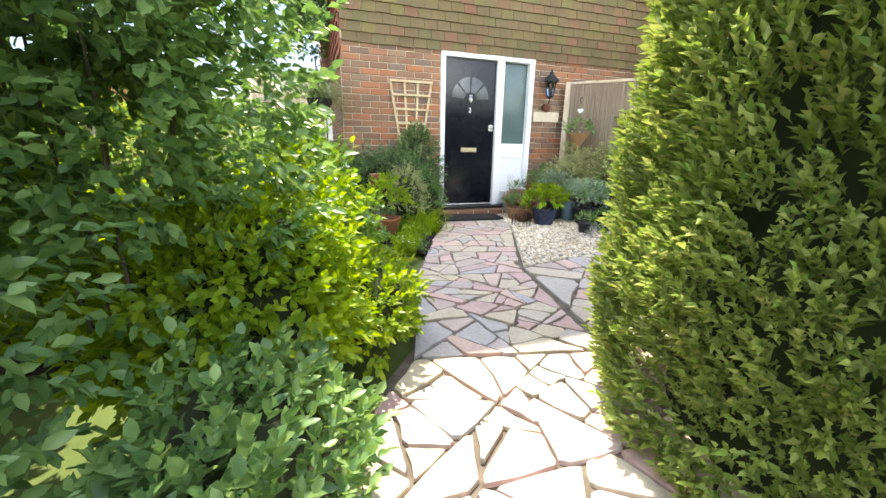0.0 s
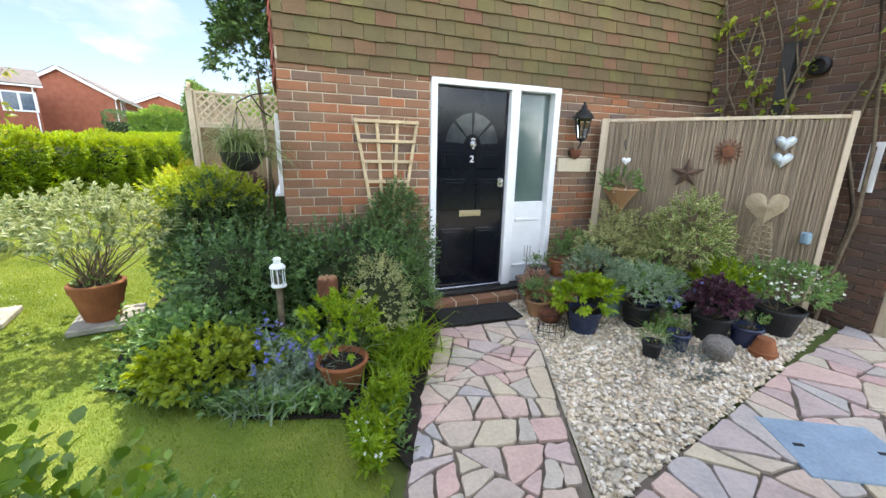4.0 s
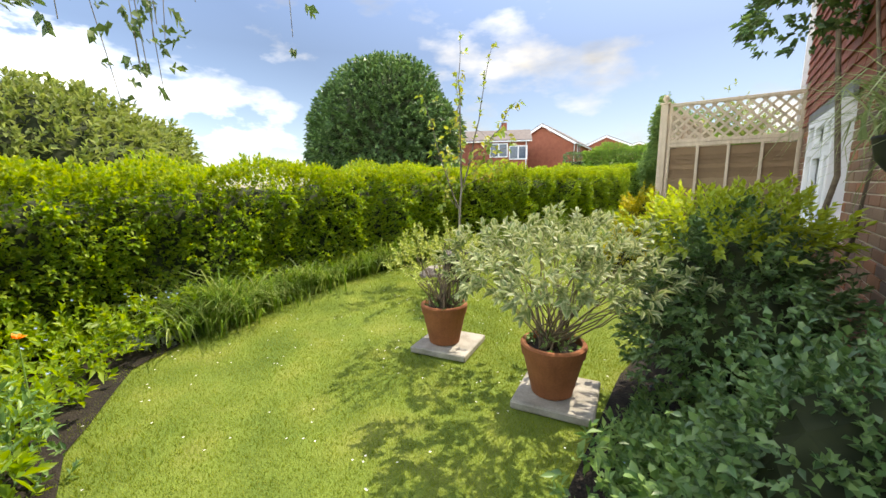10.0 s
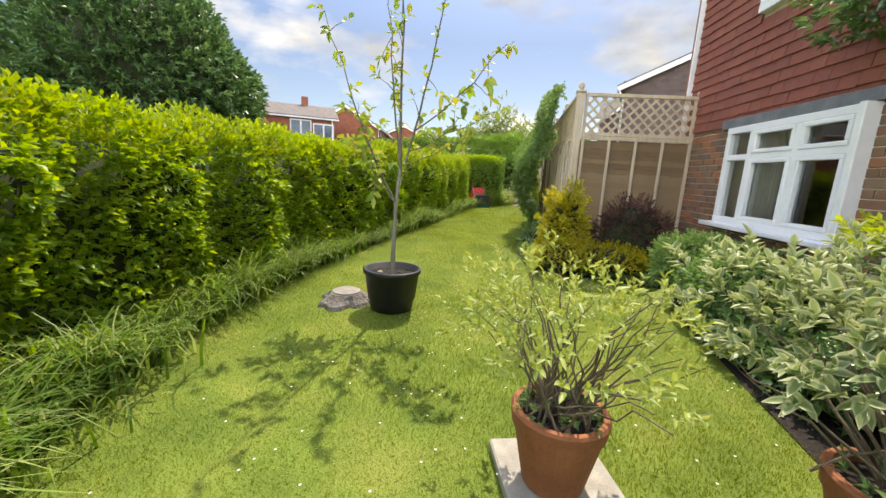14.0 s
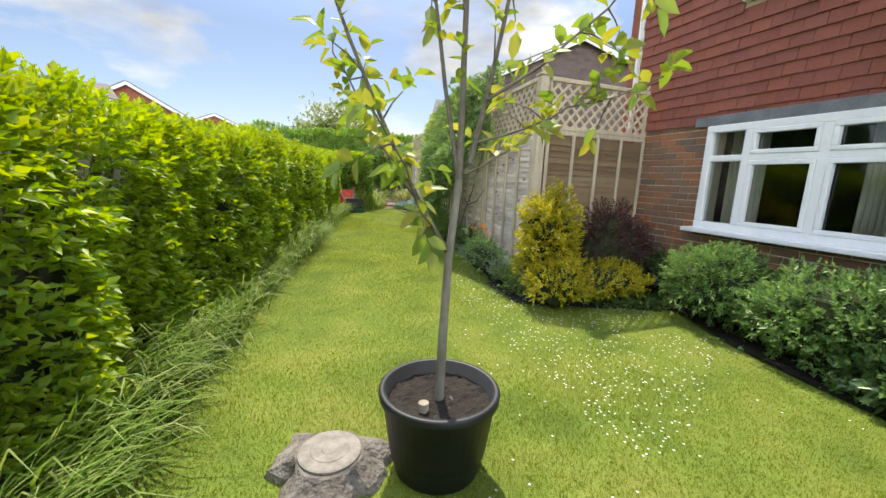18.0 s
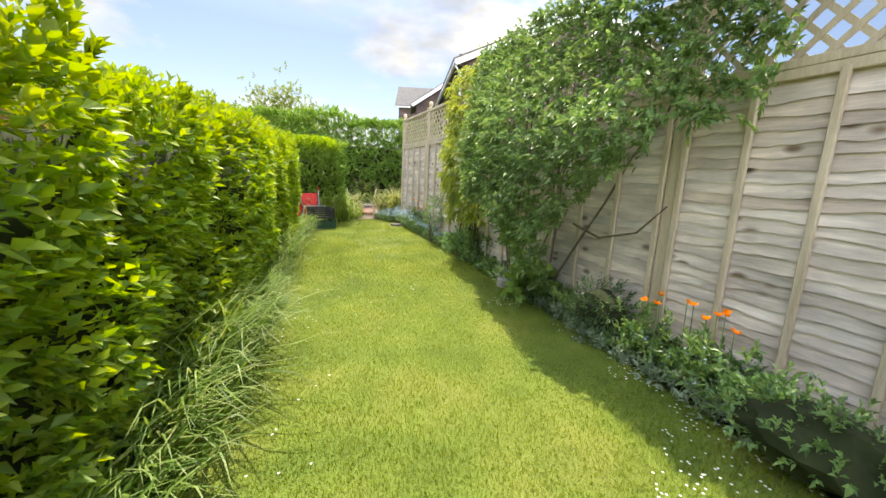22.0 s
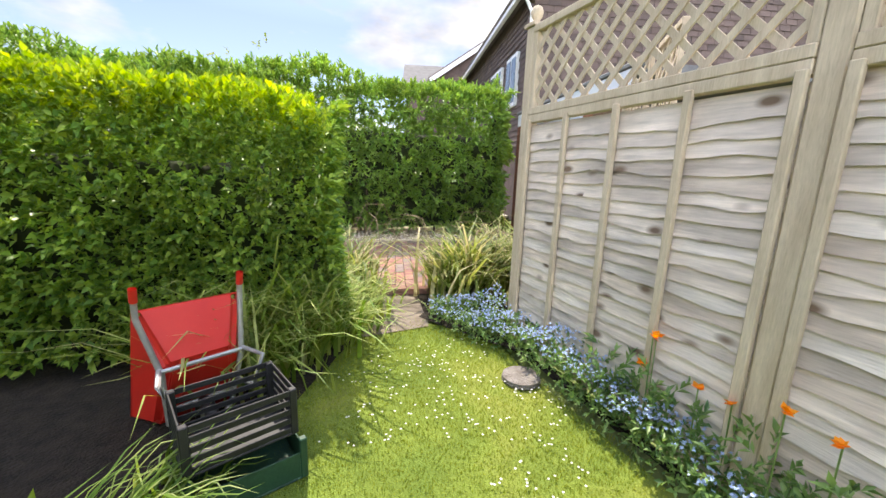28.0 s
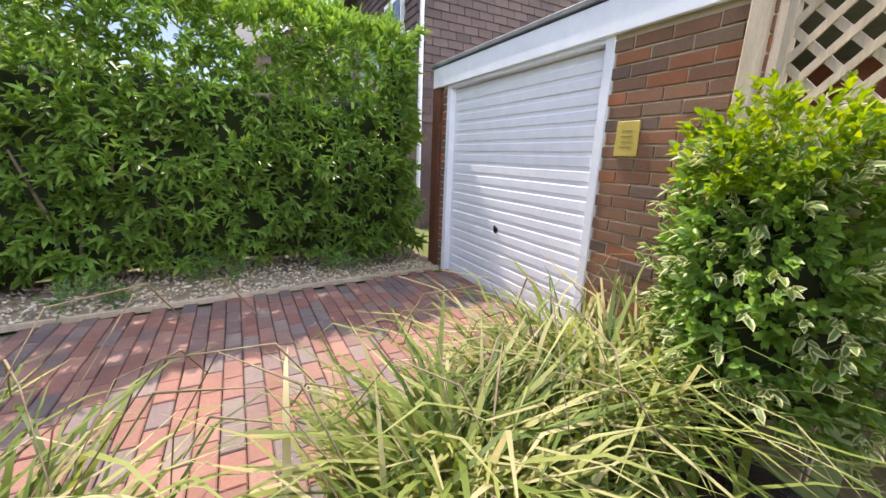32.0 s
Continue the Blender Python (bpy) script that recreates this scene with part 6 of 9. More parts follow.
long_grass("verge_grass", [(-4.6, -0.5), (-4.88, 0.8), (-4.95, 1.8), (-4.9, 3.0), (-4.66, 4.6), (-4.28, 6.6), (-3.84, 8.6), (-3.56, 10.4), (-3.3, 11.6), (-3.0, 12.2)], 6500, 0.64, "long arching grass along the foot of the hedge", L_LONG, 71, way=(0.55, -0.3, 0), spread=0.09, width=0.016, curl=1.7, clumps=True)
long_grass("border_grass", [(-4.5, -0.5), (-4.75, 0.2), (-4.9, 0.8), (-4.95, 1.3)], 2400, 0.72, "tall tufts of border grass against the hedge", L_LONG, 70, spread=0.15, width=0.016, curl=1.6, way=(0.35, -0.3, 0))
long_grass("path_grass", [(-2.85, 13.0), (-2.2, 13.42), (-1.8, 14.0)], 1500, 0.92, "tall arching grass beside the path", L_REEDY, 72, spread=0.15, width=0.024, curl=1.7)
CAREX = long_grass("carex_clump", [(-1.72, 14.3), (-1.95, 14.7)], 330, 0.78, "tuft of straw-tipped grass by the brick paving", L_STRAW, 73, spread=0.12, width=0.030, curl=1.8)
SEDGE1 = long_grass("sedge_clump", [(-0.92, 13.75), (-0.55, 14.0)], 620, 1.15, "large arching clump of straw-coloured ornamental grass", L_STRAW, 74, spread=0.14, width=0.036, lean=0.14, curl=1.65)
SEDGE2 = long_grass("sedge_clump", [(-0.25, 13.85), (0.15, 13.7)], 520, 1.0, "arching clump of green and straw ornamental grass", L_STRAW, 75, spread=0.17, width=0.030, lean=0.2, curl=1.9)


def flower_stalks(ob, n, seed, spread):
    """Thin brown stalks with drooping seed spikes above a grass clump."""
    g = np.random.default_rng(seed)
    m = varied("seed_stalk", [(0.20, 0.15, 0.09), (0.32, 0.25, 0.15)], 0.9, scale=20)
    for k in range(n):
        t = g.uniform(0, 6.3)
        h = np.array([math.cos(t), math.sin(t), 0])
        b = np.r_[g.normal(size=2) * spread + [0.1, 0.1], DZ - 0.02]
        L = g.uniform(0.75, 1.05)
        p = np.array([b, b + 0.12 * L * h + [0, 0, 0.5 * L], b + 0.34 * L * h + [0, 0, 0.82 * L], b + 0.6 * L * h + [0, 0, 0.8 * L], b + 0.72 * L * h + [0, 0, 0.62 * L]])
        rods("seed_stalk", [(p, (0.0025, 0.0025, 0.002, 0.004, 0.002))], m, ob, n=5)


flower_stalks(CAREX, 10, 76, 0.14)
flower_stalks(SEDGE1, 9, 77, 0.18)
flower_stalks(SEDGE2, 7, 78, 0.18)


def shrub(name, x, y, r, n, k, leaf, lw, mat, label, seed, category="shrub", z=None, core=True, stem=6, zoff=0.0, rough=0.25, reach=0.08, low=-0.35, rich=False, shell=0.35, group="", spread=0.9, droop=0.15, freq=2.2):
    """A rounded leafy bush on its stems; r holds its half widths and its height."""
    g = np.random.default_rng(seed)
    z = ground_z(y) if z is None else z
    ob = holder(name, x, y, z, label, category, group=group)
    c, d = dome_points(n, (r[0], r[1], r[2] * 0.55), g, low=low, rough=rough, seed=seed, shell=shell, freq=freq)
    mid = np.array([0, 0, r[2] * 0.47 + zoff])
    way = unit(d + np.array([0, 0, 0.35]) + 0.3 * g.normal(size=d.shape))
    foliage("foliage", c + mid - way * reach * 0.5, way, k, reach, leaf, lw, mat, ob, seed=seed + 1, rich=rich, spread=spread, droop=droop)
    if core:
        # solid core, its dark colour painted as shade inside the bush
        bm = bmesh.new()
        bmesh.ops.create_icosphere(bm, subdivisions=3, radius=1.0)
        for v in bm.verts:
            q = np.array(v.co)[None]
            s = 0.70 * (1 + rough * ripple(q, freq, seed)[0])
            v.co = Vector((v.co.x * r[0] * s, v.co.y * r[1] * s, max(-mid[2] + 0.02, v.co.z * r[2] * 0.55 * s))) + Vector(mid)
        part("inner_growth", bm, M_CORE, ob, "solid core coloured dark as shade between the leaves")
    if stem:
        rods("stem_growth", stems((0, 0, 0), stem, (r[0] * 0.8, r[1] * 0.8), r[2] * 0.75 + zoff, g), M_TWIG, ob, kind="stuff")
    return ob


def flower_heads(ob, c, mat, size, name, seed, k=6):
    g = np.random.default_rng(seed)
    d = np.tile([0, 0, 1.0], (len(c), 1)) + 0.5 * g.normal(size=(len(c), 3))
    foliage(name, c, d, k, 0.003, size, size * 0.8, mat, ob, seed=seed, spread=2.2, fold=0.05, droop=0.0)


def flower_patch(name, poly, n_leaf, n_flower, height, petal, size, leafmat, label, seed, leaf=0.05, lw=0.02, category="flowers", pname="bloom"):
    """Low plants that fill a piece of a bed, with flower heads above."""
    g = np.random.default_rng(seed)
    a = np.array(poly).mean(0)
    ob = holder(name, a[0], a[1], 0, label, category)
    p = scatter(poly, n_leaf, g)
    hh = height * np.clip(0.6 + 0.5 * ripple(np.c_[p, 0 * p[:, :1]], 4, seed), 0.15, 1.2)
    c = np.c_[p - a, gz(p[:, 1]) + hh * g.uniform(0.1, 1.0, len(p))]
    d = unit(g.normal(size=(len(p), 3)) * 0.7 + [0, 0, 0.9])
    foliage("foliage", c, d, 5, 0.05, leaf, lw, leafmat, ob, seed=seed + 1)
    if n_flower:
        p = scatter(poly, n_flower, g)
        hh = height * np.clip(0.6 + 0.5 * ripple(np.c_[p, 0 * p[:, :1]], 4, seed), 0.2, 1.2)
        flower_heads(ob, np.c_[p - a, gz(p[:, 1]) + hh * g.uniform(0.85, 1.2, len(p))], petal, size, pname, seed + 2)
    return ob


# ---- front garden: shrubs by the gate ----
PHIL = shrub("philadelphus_shrub", -0.46, -2.78, (0.34, 0.44, 0.90), 2100, 9, 0.040, 0.025, L_PHIL, "bright yellow-green leafy shrub spilling over the path edge", 81, rich=True, reach=0.15, rough=0.42, freq=3.6, shell=0.9, stem=14, core=False)
g_ = np.random.default_rng(805)
for k in range(16):
    t, r = g_.uniform(0, 6.3), g_.uniform(0.10, 0.30)
    tip = np.array([math.cos(t) * r * 1.2, math.sin(t) * r * 1.2, g_.uniform(0.80, 1.10)])
    p = np.array([[0, 0, 0.1], tip * [0.35, 0.35, 0.55], tip * [0.7, 0.7, 0.88], tip])
    rods("shoot", [(p, (0.006, 0.005, 0.003, 0.002))], L_HEDGE, PHIL, n=5)
    foliage("shoot_leaves", p[1] + (p[3] - p[1]) * np.linspace(0.1, 1, 7)[:, None], np.tile(tip, (7, 1)) + g_.normal(size=(7, 3)) * 0.3, 4, 0.05, 0.042, 0.026, L_SHRUB, PHIL, seed=810 + k, rich=True, spread=1.3)
c_, d_ = dome_points(22, (0.4, 0.5, 0.52), g_, low=0.0, rough=0.5, seed=81, shell=0.05, freq=3.6)
flower_heads(PHIL, c_ + [0, 0, 0.45], L_WHITEP, 0.012, "white_flower", 830)
shrub("tall_shrub", -0.94, -3.78, (0.52, 0.50, 2.95), 3600, 9, 0.040, 0.021, L_MID, "tall dark leafy shrub overhanging the front path", 82, rich=True, reach=0.13, rough=0.3, core=False, shell=0.75, stem=9, low=-0.6)
shrub("tall_shrub", -1.42, -4.25, (0.50, 0.52, 2.9), 2600, 9, 0.042, 0.022, L_MID, "tall dark leafy shrub beside the gate", 79, rich=True, reach=0.13, rough=0.3, core=False, shell=0.75, stem=7, low=-0.6)
shrub("tall_back_shrub", -1.85, -3.55, (0.7, 0.6, 1.5), 700, 9, 0.07, 0.035, L_SHRUB, "leafy green shrub behind the path border", 87, rich=True, reach=0.14)
shrub("lower_bush", -0.66, -3.72, (0.42, 0.42, 0.85), 1200, 9, 0.040, 0.022, L_SHRUB, "leafy green bush at the edge of the path", 86, rich=True, reach=0.12, rough=0.3)
shrub("path_edge_plants", -0.62, -4.35, (0.26, 0.5, 0.55), 700, 8, 0.040, 0.022, L_MID, "low leafy plants spilling onto the path", 88, stem=0, rich=True)
shrub("path_edge_plants", -0.22, -3.25, (0.28, 0.42, 0.45), 380, 8, 0.045, 0.022, L_HEDGE, "low leafy plants beside the paving", 89, stem=0, rich=True)
shrub("front_bush", -1.55, -2.65, (0.5, 0.42, 0.7), 600, 8, 0.055, 0.028, L_SHRUB, "low leafy green shrub at the lawn edge", 83, rich=True, reach=0.12)
shrub("poppy_bush", 1.95, -3.62, (0.42, 0.3, 0.42), 380, 8, 0.05, 0.034, L_SHRUB, "low bright green leafy clump beside the paving", 90, stem=0, rich=True)


def clipped_conifer():
    g = np.random.default_rng(84)
    ob = holder("clipped_conifer", 1.28, -4.42, 0, "tall clipped column of green conifer beside the path", "conifer")
    n = 17000
    t, z = g.uniform(0, 6.3, n), g.uniform(0.03, 3.4, n)
    r = (0.74 + 0.05 * ripple(np.stack([np.cos(t) * 2, np.sin(t) * 2, z * 2], -1), 2.0, 84) + 0.05 * ripple(np.stack([np.cos(t) * 2, np.sin(t) * 2, z * 1.4], -1), 6.0, 86)) * np.clip((3.6 - z) / 0.4, 0.2, 1.0) ** 0.5
    c = np.stack([r * np.cos(t), r * np.sin(t), z], -1)
    d = unit(np.stack([np.cos(t), np.sin(t), np.full(n, 0.9)], -1) + 0.25 * g.normal(size=(n, 3)))
    foliage("sprays", c - d * 0.07, d, 13, 0.13, 0.042, 0.016, L_THUJA, ob, seed=85, spread=0.55, label="feathery green sprays")
    # dark core painted as the shade behind the sprays
    part("inner_growth", lathe([(0.52, 0.0), (0.54, 2.9), (0.5, 3.2), (0.1, 3.4)], 20), M_CORE, ob, "solid core coloured dark as shade between the leaves")
    rods("trunk", [([(0, 0, -0.05), (0, 0, 2.2)], (0.06, 0.03))], M_BARK, ob)


clipped_conifer()

# bed by the door
flower_patch("edging_plants", [(0.36, -1.98), (0.52, -1.55), (0.66, -1.32), (0.45, -1.32), (0.30, -1.52), (0.26, -1.9)], 520, 60, 0.22, L_WHITEP, 0.012, L_SHRUB, "low bright green edging plants with tiny white flowers along the path", 91, leaf=0.055, lw=0.018)
flower_patch("bed_edge_plants", [(-1.12, -0.72), (-0.60, -1.12), (-0.22, -1.30), (0.22, -1.44), (0.30, -1.28), (-0.15, -1.10), (-0.52, -0.92), (-1.0, -0.55)], 700, 30, 0.20, L_BLUE, 0.010, L_MID, "low leafy plants at the lawn edge of the bed", 117, leaf=0.052, lw=0.022)
flower_patch("bed_edge_plants", [(-2.08, 4.22), (-1.62, 3.98), (-0.62, 3.66), (-0.55, 4.0), (-1.2, 4.2), (-1.5, 4.5), (-1.55, 5.2), (-2.05, 4.9)], 1000, 0, 0.20, L_GOLD, 0.010, L_IVY, "low green plants at the foot of the golden shrub", 118, leaf=0.050, lw=0.022)
flower_patch("bluebell_clump", [(-0.25, -1.2), (0.2, -1.25), (0.15, -0.85), (-0.2, -0.8)], 120, 70, 0.42, L_VIOLET, 0.022, L_GREYSTRAP, "blue-violet flowers among strappy leaves", 92)
long_grass("strap_leaf_plant", [(-0.2, -1.05), (0.02, -1.1)], 620, 0.52, "arching strap-leaved plant with grey-green leaves", L_GREYSTRAP, 93, spread=0.12, width=0.016, curl=1.5, lean=0.3)
long_grass("strap_leaf_plant", [(0.56, -1.15), (0.82, -0.85)], 420, 0.38, "clump of strappy green leaves beside the path", L_SHRUB, 94, spread=0.09, width=0.018, curl=1.5, lean=0.35)
shrub("yellow_tinged_shrub", -0.50, -0.88, (0.36, 0.24, 0.34), 420, 8, 0.050, 0.030, L_LIME, "low shrub with lime and yellow young leaves", 95, rich=True)
shrub("dark_ivy_mound", -0.22, -0.28, (0.50, 0.38, 0.80), 1300, 8, 0.040, 0.022, L_DARK, "dark green ivy-like mound under the wall", 96, rough=0.4, freq=3.4, reach=0.12)
shrub("dark_ivy_mound", 0.45, -0.32, (0.62, 0.32, 0.88), 1000, 8, 0.042, 0.022, L_DARK, "dark green climber mound under the trellis", 97, rough=0.4, freq=3.4, reach=0.12)
shrub("jasmine_climber", 0.85, -0.16, (0.34, 0.14, 1.16), 760, 8, 0.038, 0.016, L_DARK, "dark twining climber on the fan trellis", 98, core=False, stem=10)
shrub("mid_green_shrub", -0.55, -0.60, (0.32, 0.26, 0.40), 380, 8, 0.050, 0.028, L_MID, "loose mid-green leafy shrub at the front of the bed", 116, rough=0.4, rich=True)
shrub("box_shrub", 0.60, -0.70, (0.23, 0.21, 0.72), 420, 8, 0.024, 0.014, L_VARIEG, "small rounded box shrub with pale young leaves", 99)
shrub("grey_herb", 0.93, -0.42, (0.24, 0.22, 0.6), 380, 8, 0.035, 0.010, L_MID, "grey-green aromatic shrub beside the door", 100)
CHOISYA = shrub("choisya_shrub", -0.66, 0.80, (0.48, 0.55, 1.12), 1300, 8, 0.045, 0.022, L_DARK, "dense dark rounded evergreen shrub with lime tips", 101)
g_ = np.random.default_rng(102)
c_, d_ = dome_points(330, (0.44, 0.48, 0.24), g_, low=-0.2, rough=0.3, seed=102)
foliage("lime_tips", c_ + [-0.05, 0.08, 0.98], unit(d_ + [0, 0, 0.4]), 8, 0.08, 0.05, 0.022, L_LIME, CHOISYA, seed=103, label="lime-green young tips")
shrub("ground_ivy", -0.62, -0.15, (0.35, 0.5, 0.30), 520, 7, 0.05, 0.032, L_MID, "low green ground cover at the lawn edge", 103, core=True, stem=0)
WSH = shrub("wall_shrub", -0.28, 1.75, (0.40, 0.75, 1.9), 900, 8, 0.07, 0.034, L_DARK, "dark evergreen trained on the side wall", 104, zoff=1.75, stem=0, rough=0.35, core=False, shell=0.7)
rods("stem", [([(0.08, 0, 0), (0.03, 0.05, 0.7), (0.1, -0.1, 1.3), (0.03, 0.05, 2.2)], (0.022, 0.014))], M_TWIG, WSH, "bare twisting stem")
rods("stem", [([(0.1, 0, 0.4), (0.13, -0.5, 0.9), (0.13, -0.7, 1.5), (0.08, -0.5, 2.2)], (0.015, 0.009))], M_TWIG, WSH, "bare twisting stem")


def shade_bed():
    shrub("hebe_shrub", -0.55, 3.35, (0.44, 0.42, 0.68), 760, 9, 0.055, 0.013, L_MID, "rounded fine-leaved green shrub under the window", 105)
    shrub("bay_shrub", -0.62, 2.45, (0.44, 0.54, 0.66), 900, 8, 0.050, 0.022, L_MID, "rounded green shrub under the window", 106)
    shrub("ground_cover", -0.75, 1.75, (0.36, 0.6, 0.34), 620, 7, 0.06, 0.03, L_DARK, "low dark ground cover along the bed edge", 107, stem=0)
    shrub("golden_euonymus", -1.71, 4.35, (0.27, 0.31, 1.08), 1200, 8, 0.04, 0.02, L_GOLD, "golden variegated shrub at the fence corner", 108, rough=0.35)
    shrub("golden_euonymus_skirt", -1.20, 4.12, (0.62, 0.30, 0.38), 800, 8, 0.035, 0.018, L_GOLD, "low spreading golden shrub", 109)
    shrub("golden_euonymus_skirt", -1.78, 4.05, (0.30, 0.28, 0.48), 520, 8, 0.035, 0.018, L_GOLD, "low golden shrub at the bed corner", 112)
    shrub("purple_berberis", -0.80, 4.45, (0.52, 0.34, 1.02), 950, 8, 0.032, 0.016, L_PURPLE, "dark purple-leaved shrub against the fence", 110)
    shrub("fern_patch", -0.3, 4.1, (0.3, 0.35, 0.5), 160, 8, 0.07, 0.014, L_DARK, "dark ferny plant in the corner under the window", 111)


shade_bed()

flower_patch("bed_fill", [(-1.1, 0.6), (-1.1, -0.55), (-0.4, -0.95), (0.1, -0.98), (0.8, -0.8), (1.12, -0.3), (0.2, -0.1), (-0.2, 0.6)], 1900, 60, 0.40, L_BLUE, 0.012, L_MID, "mixed low green plants filling the bed by the wall", 113, leaf=0.055, lw=0.024)
flower_patch("bed_edge_plants", [(-1.2, -0.55), (-0.35, -1.22), (0.3, -1.42), (0.5, -1.9), (0.62, -1.5), (0.3, -1.30), (-0.3, -1.05), (-0.95, -0.4)], 420, 50, 0.14, L_VIOLET, 0.014, L_MID, "low leafy plants along the front of the bed", 115, leaf=0.045, lw=0.02)
flower_patch("window_bed_cover", [(-1.08, 1.2), (-1.02, 2.2), (-0.88, 3.0), (-0.62, 3.72), (-0.30, 3.75), (-0.35, 1.2)], 900, 30, 0.26, L_WHITEP, 0.010, L_MID, "low green cover along the front of the bed under the window", 117, leaf=0.05, lw=0.022)
flower_patch("fence_foot_plants", [(-2.08, 4.75), (-1.55, 4.98), (-1.28, 8.3), (-1.5, 8.3), (-1.86, 6.2)], 1300, 120, 0.30, L_WHITEP, 0.012, L_GREYSTRAP, "grey-green low plants with small white flowers at the fence foot", 118, leaf=0.05, lw=0.02)
VFILL = flower_patch("verge_fill", [(-4.6, -0.4), (-4.95, 1.0), (-5.1, 2.2), (-4.9, 3.3), (-4.6, 4.8), (-4.2, 6.7), (-3.75, 8.8), (-3.5, 10.6), (-3.2, 12.0), (-3.6, 12.2), (-4.0, 10.6), (-4.9, 6.7), (-5.6, 3.0), (-5.5, 1.0), (-5.1, -0.5)], 3800, 0, 0.5, None, 0.01, L_HEDGE, "leafy undergrowth at the foot of the hedge", 114, leaf=0.06, lw=0.02)
tagged(VFILL, "leafy undergrowth at the foot of the hedge", "undergrowth", kind="stuff")

def small_lantern():
    ob = holder("candle_lantern", -0.07, -0.69, 0.60, "white metal candle lantern on a post among the ivy", "lantern")
    part("post", lathe([(0.022, -0.55), (0.022, 0.0)], 8), M_TWIG, ob)
    part("base", lathe([(0.075, 0.0), (0.08, 0.012), (0.072, 0.03), (0.06, 0.034)], 8), M_WHITE, ob)
    gl = lathe([(0.062, 0.032), (0.062, 0.2)], 8, closed=False)
    part("glass", gl, M_GLASS, ob)
    for k in range(8):
        a = math.pi * k / 4
        rods("cage_bar", [([(0.064 * math.cos(a), 0.064 * math.sin(a), 0.03), (0.064 * math.cos(a), 0.064 * math.sin(a), 0.205)], 0.006)], M_WHITE, ob, n=5)
    part("cap", lathe([(0.078, 0.2), (0.08, 0.212), (0.06, 0.235), (0.035, 0.25), (0.034, 0.285), (0.045, 0.29), (0.03, 0.31), (0.008, 0.316)], 16), M_WHITE, ob)
    part("candle", lathe([(0.025, 0.034), (0.025, 0.12)], 10), M_CUT, ob)
    for child in ob.children:
        if child.name.split(".")[0] != "post":
            child.scale = (0.66, 0.66, 0.66)
    cl = holder("clay_lantern", 0.24, -0.82, 0.52, "pierced brown clay lantern on a stake", "lantern")
    part("stake", lathe([(0.015, -0.5), (0.015, 0.0)], 8), M_TWIG, cl)
    part("body", lathe([(0.06, 0.0), (0.068, 0.02), (0.068, 0.14), (0.064, 0.15)], 20), M_RUST, cl)
    bm = bmesh.new()
    for k in range(7):
        a = 2 * math.pi * k / 7
        box(bm, 0.02, 0.05, 0.008, 0, 0.035, 0.15, m=pose(0, 0, 0, 0, 0, math.degrees(a)))
    part("pierced_lid", bm, M_TERRAPALE, cl)


small_lantern()


def pot(parent, r0, r1, h, mat, rim=0.02, rimh=0.05, label=""):
    part("pot", lathe([(r0 * 0.9, 0.0), (r0, 0.008), (r1 * 0.96, h - rimh), (r1, h - rimh), (r1 + 0.008, h - 0.01), (r1, h), (r1 - rim, h), (r1 - rim - 0.01, h - 0.04), (0.01, h - 0.04)], 28), mat, parent, label, smooth=False)
    bm = bmesh.new()
    bmesh.ops.create_circle(bm, cap_ends=True, segments=24, radius=r1 - rim - 0.004)
    for v in bm.verts:
        v.co.z = h - 0.035
    part("compost", bm, M_SOIL, parent)


def potted_shrub(name, x, y, r0, r1, h, rad, top, n, label, seed, mat, leaf=0.075, lw=0.026, k=9, low=0.0):
    g = np.random.default_rng(seed)
    z = ground_z(y) + 0.052
    ob = holder(name, x, y, z, label, "potted shrub", group="potted shrubs on the lawn")
    pot(ob, r0, r1, h, M_TERRA, rimh=0.07, label="tapered terracotta pot")
    c, d = dome_points(n, (rad, rad, (top - h) * 0.52), g, low=low - 0.15, rough=0.25, seed=seed, shell=0.55)
    c = c + [0, 0, h + (top - h) * 0.48]
    way = unit(d + [0, 0, 0.5] + 0.35 * g.normal(size=d.shape))
    foliage("foliage", c, way, k, 0.05, leaf, lw, mat, ob, seed=seed + 1, rich=True, spread=1.1)
    lines = []
    for q in range(46):
        tip = c[g.integers(len(c))] * [0.94, 0.94, 0.98]
        s = np.linspace(0, 1, 7)[:, None]
        foot = np.array([g.normal() * 0.05, g.normal() * 0.05, h - 0.04])
        p = foot + (tip - foot) * np.c_[s ** 1.1, s ** 1.1, s ** 1.0] + g.normal(size=(7, 3)) * 0.022 * s
        lines.append((p, np.linspace(0.0055, 0.0018, 7)))
    for q, line in enumerate(lines[:12]):
        rods("branch", [line], M_TWIG, ob)
    rods("twig_growth", lines[12:], M_TWIG, ob, "bare grey-brown twigs", kind="stuff")
    c, d = dome_points(40, (r1 * 0.8, r1 * 0.8, 0.05), g, low=0)
    foliage("underplanting", c + [0, 0, h - 0.03], d, 5, 0.02, 0.035, 0.018, L_MID, ob, seed=seed + 2)
    sl = holder("paving_slab", x, y, ground_z(y) + 0.002, "square concrete slab on the lawn under a pot", "paving slab", group="slabs under the pots", rz=8 + seed % 7)
    boxpart("slab", (0.46, 0.46, 0.05), (0.03, 0.02, 0), M_SLAB, sl, bevel=0.008)
    return ob


potted_shrub("potted_shrub", -1.48, 0.36, 0.12, 0.185, 0.32, 0.68, 1.08, 330, "variegated grey-leaved shrub in a terracotta pot on a slab", 121, L_GREY, leaf=0.062, lw=0.024, low=0.1)
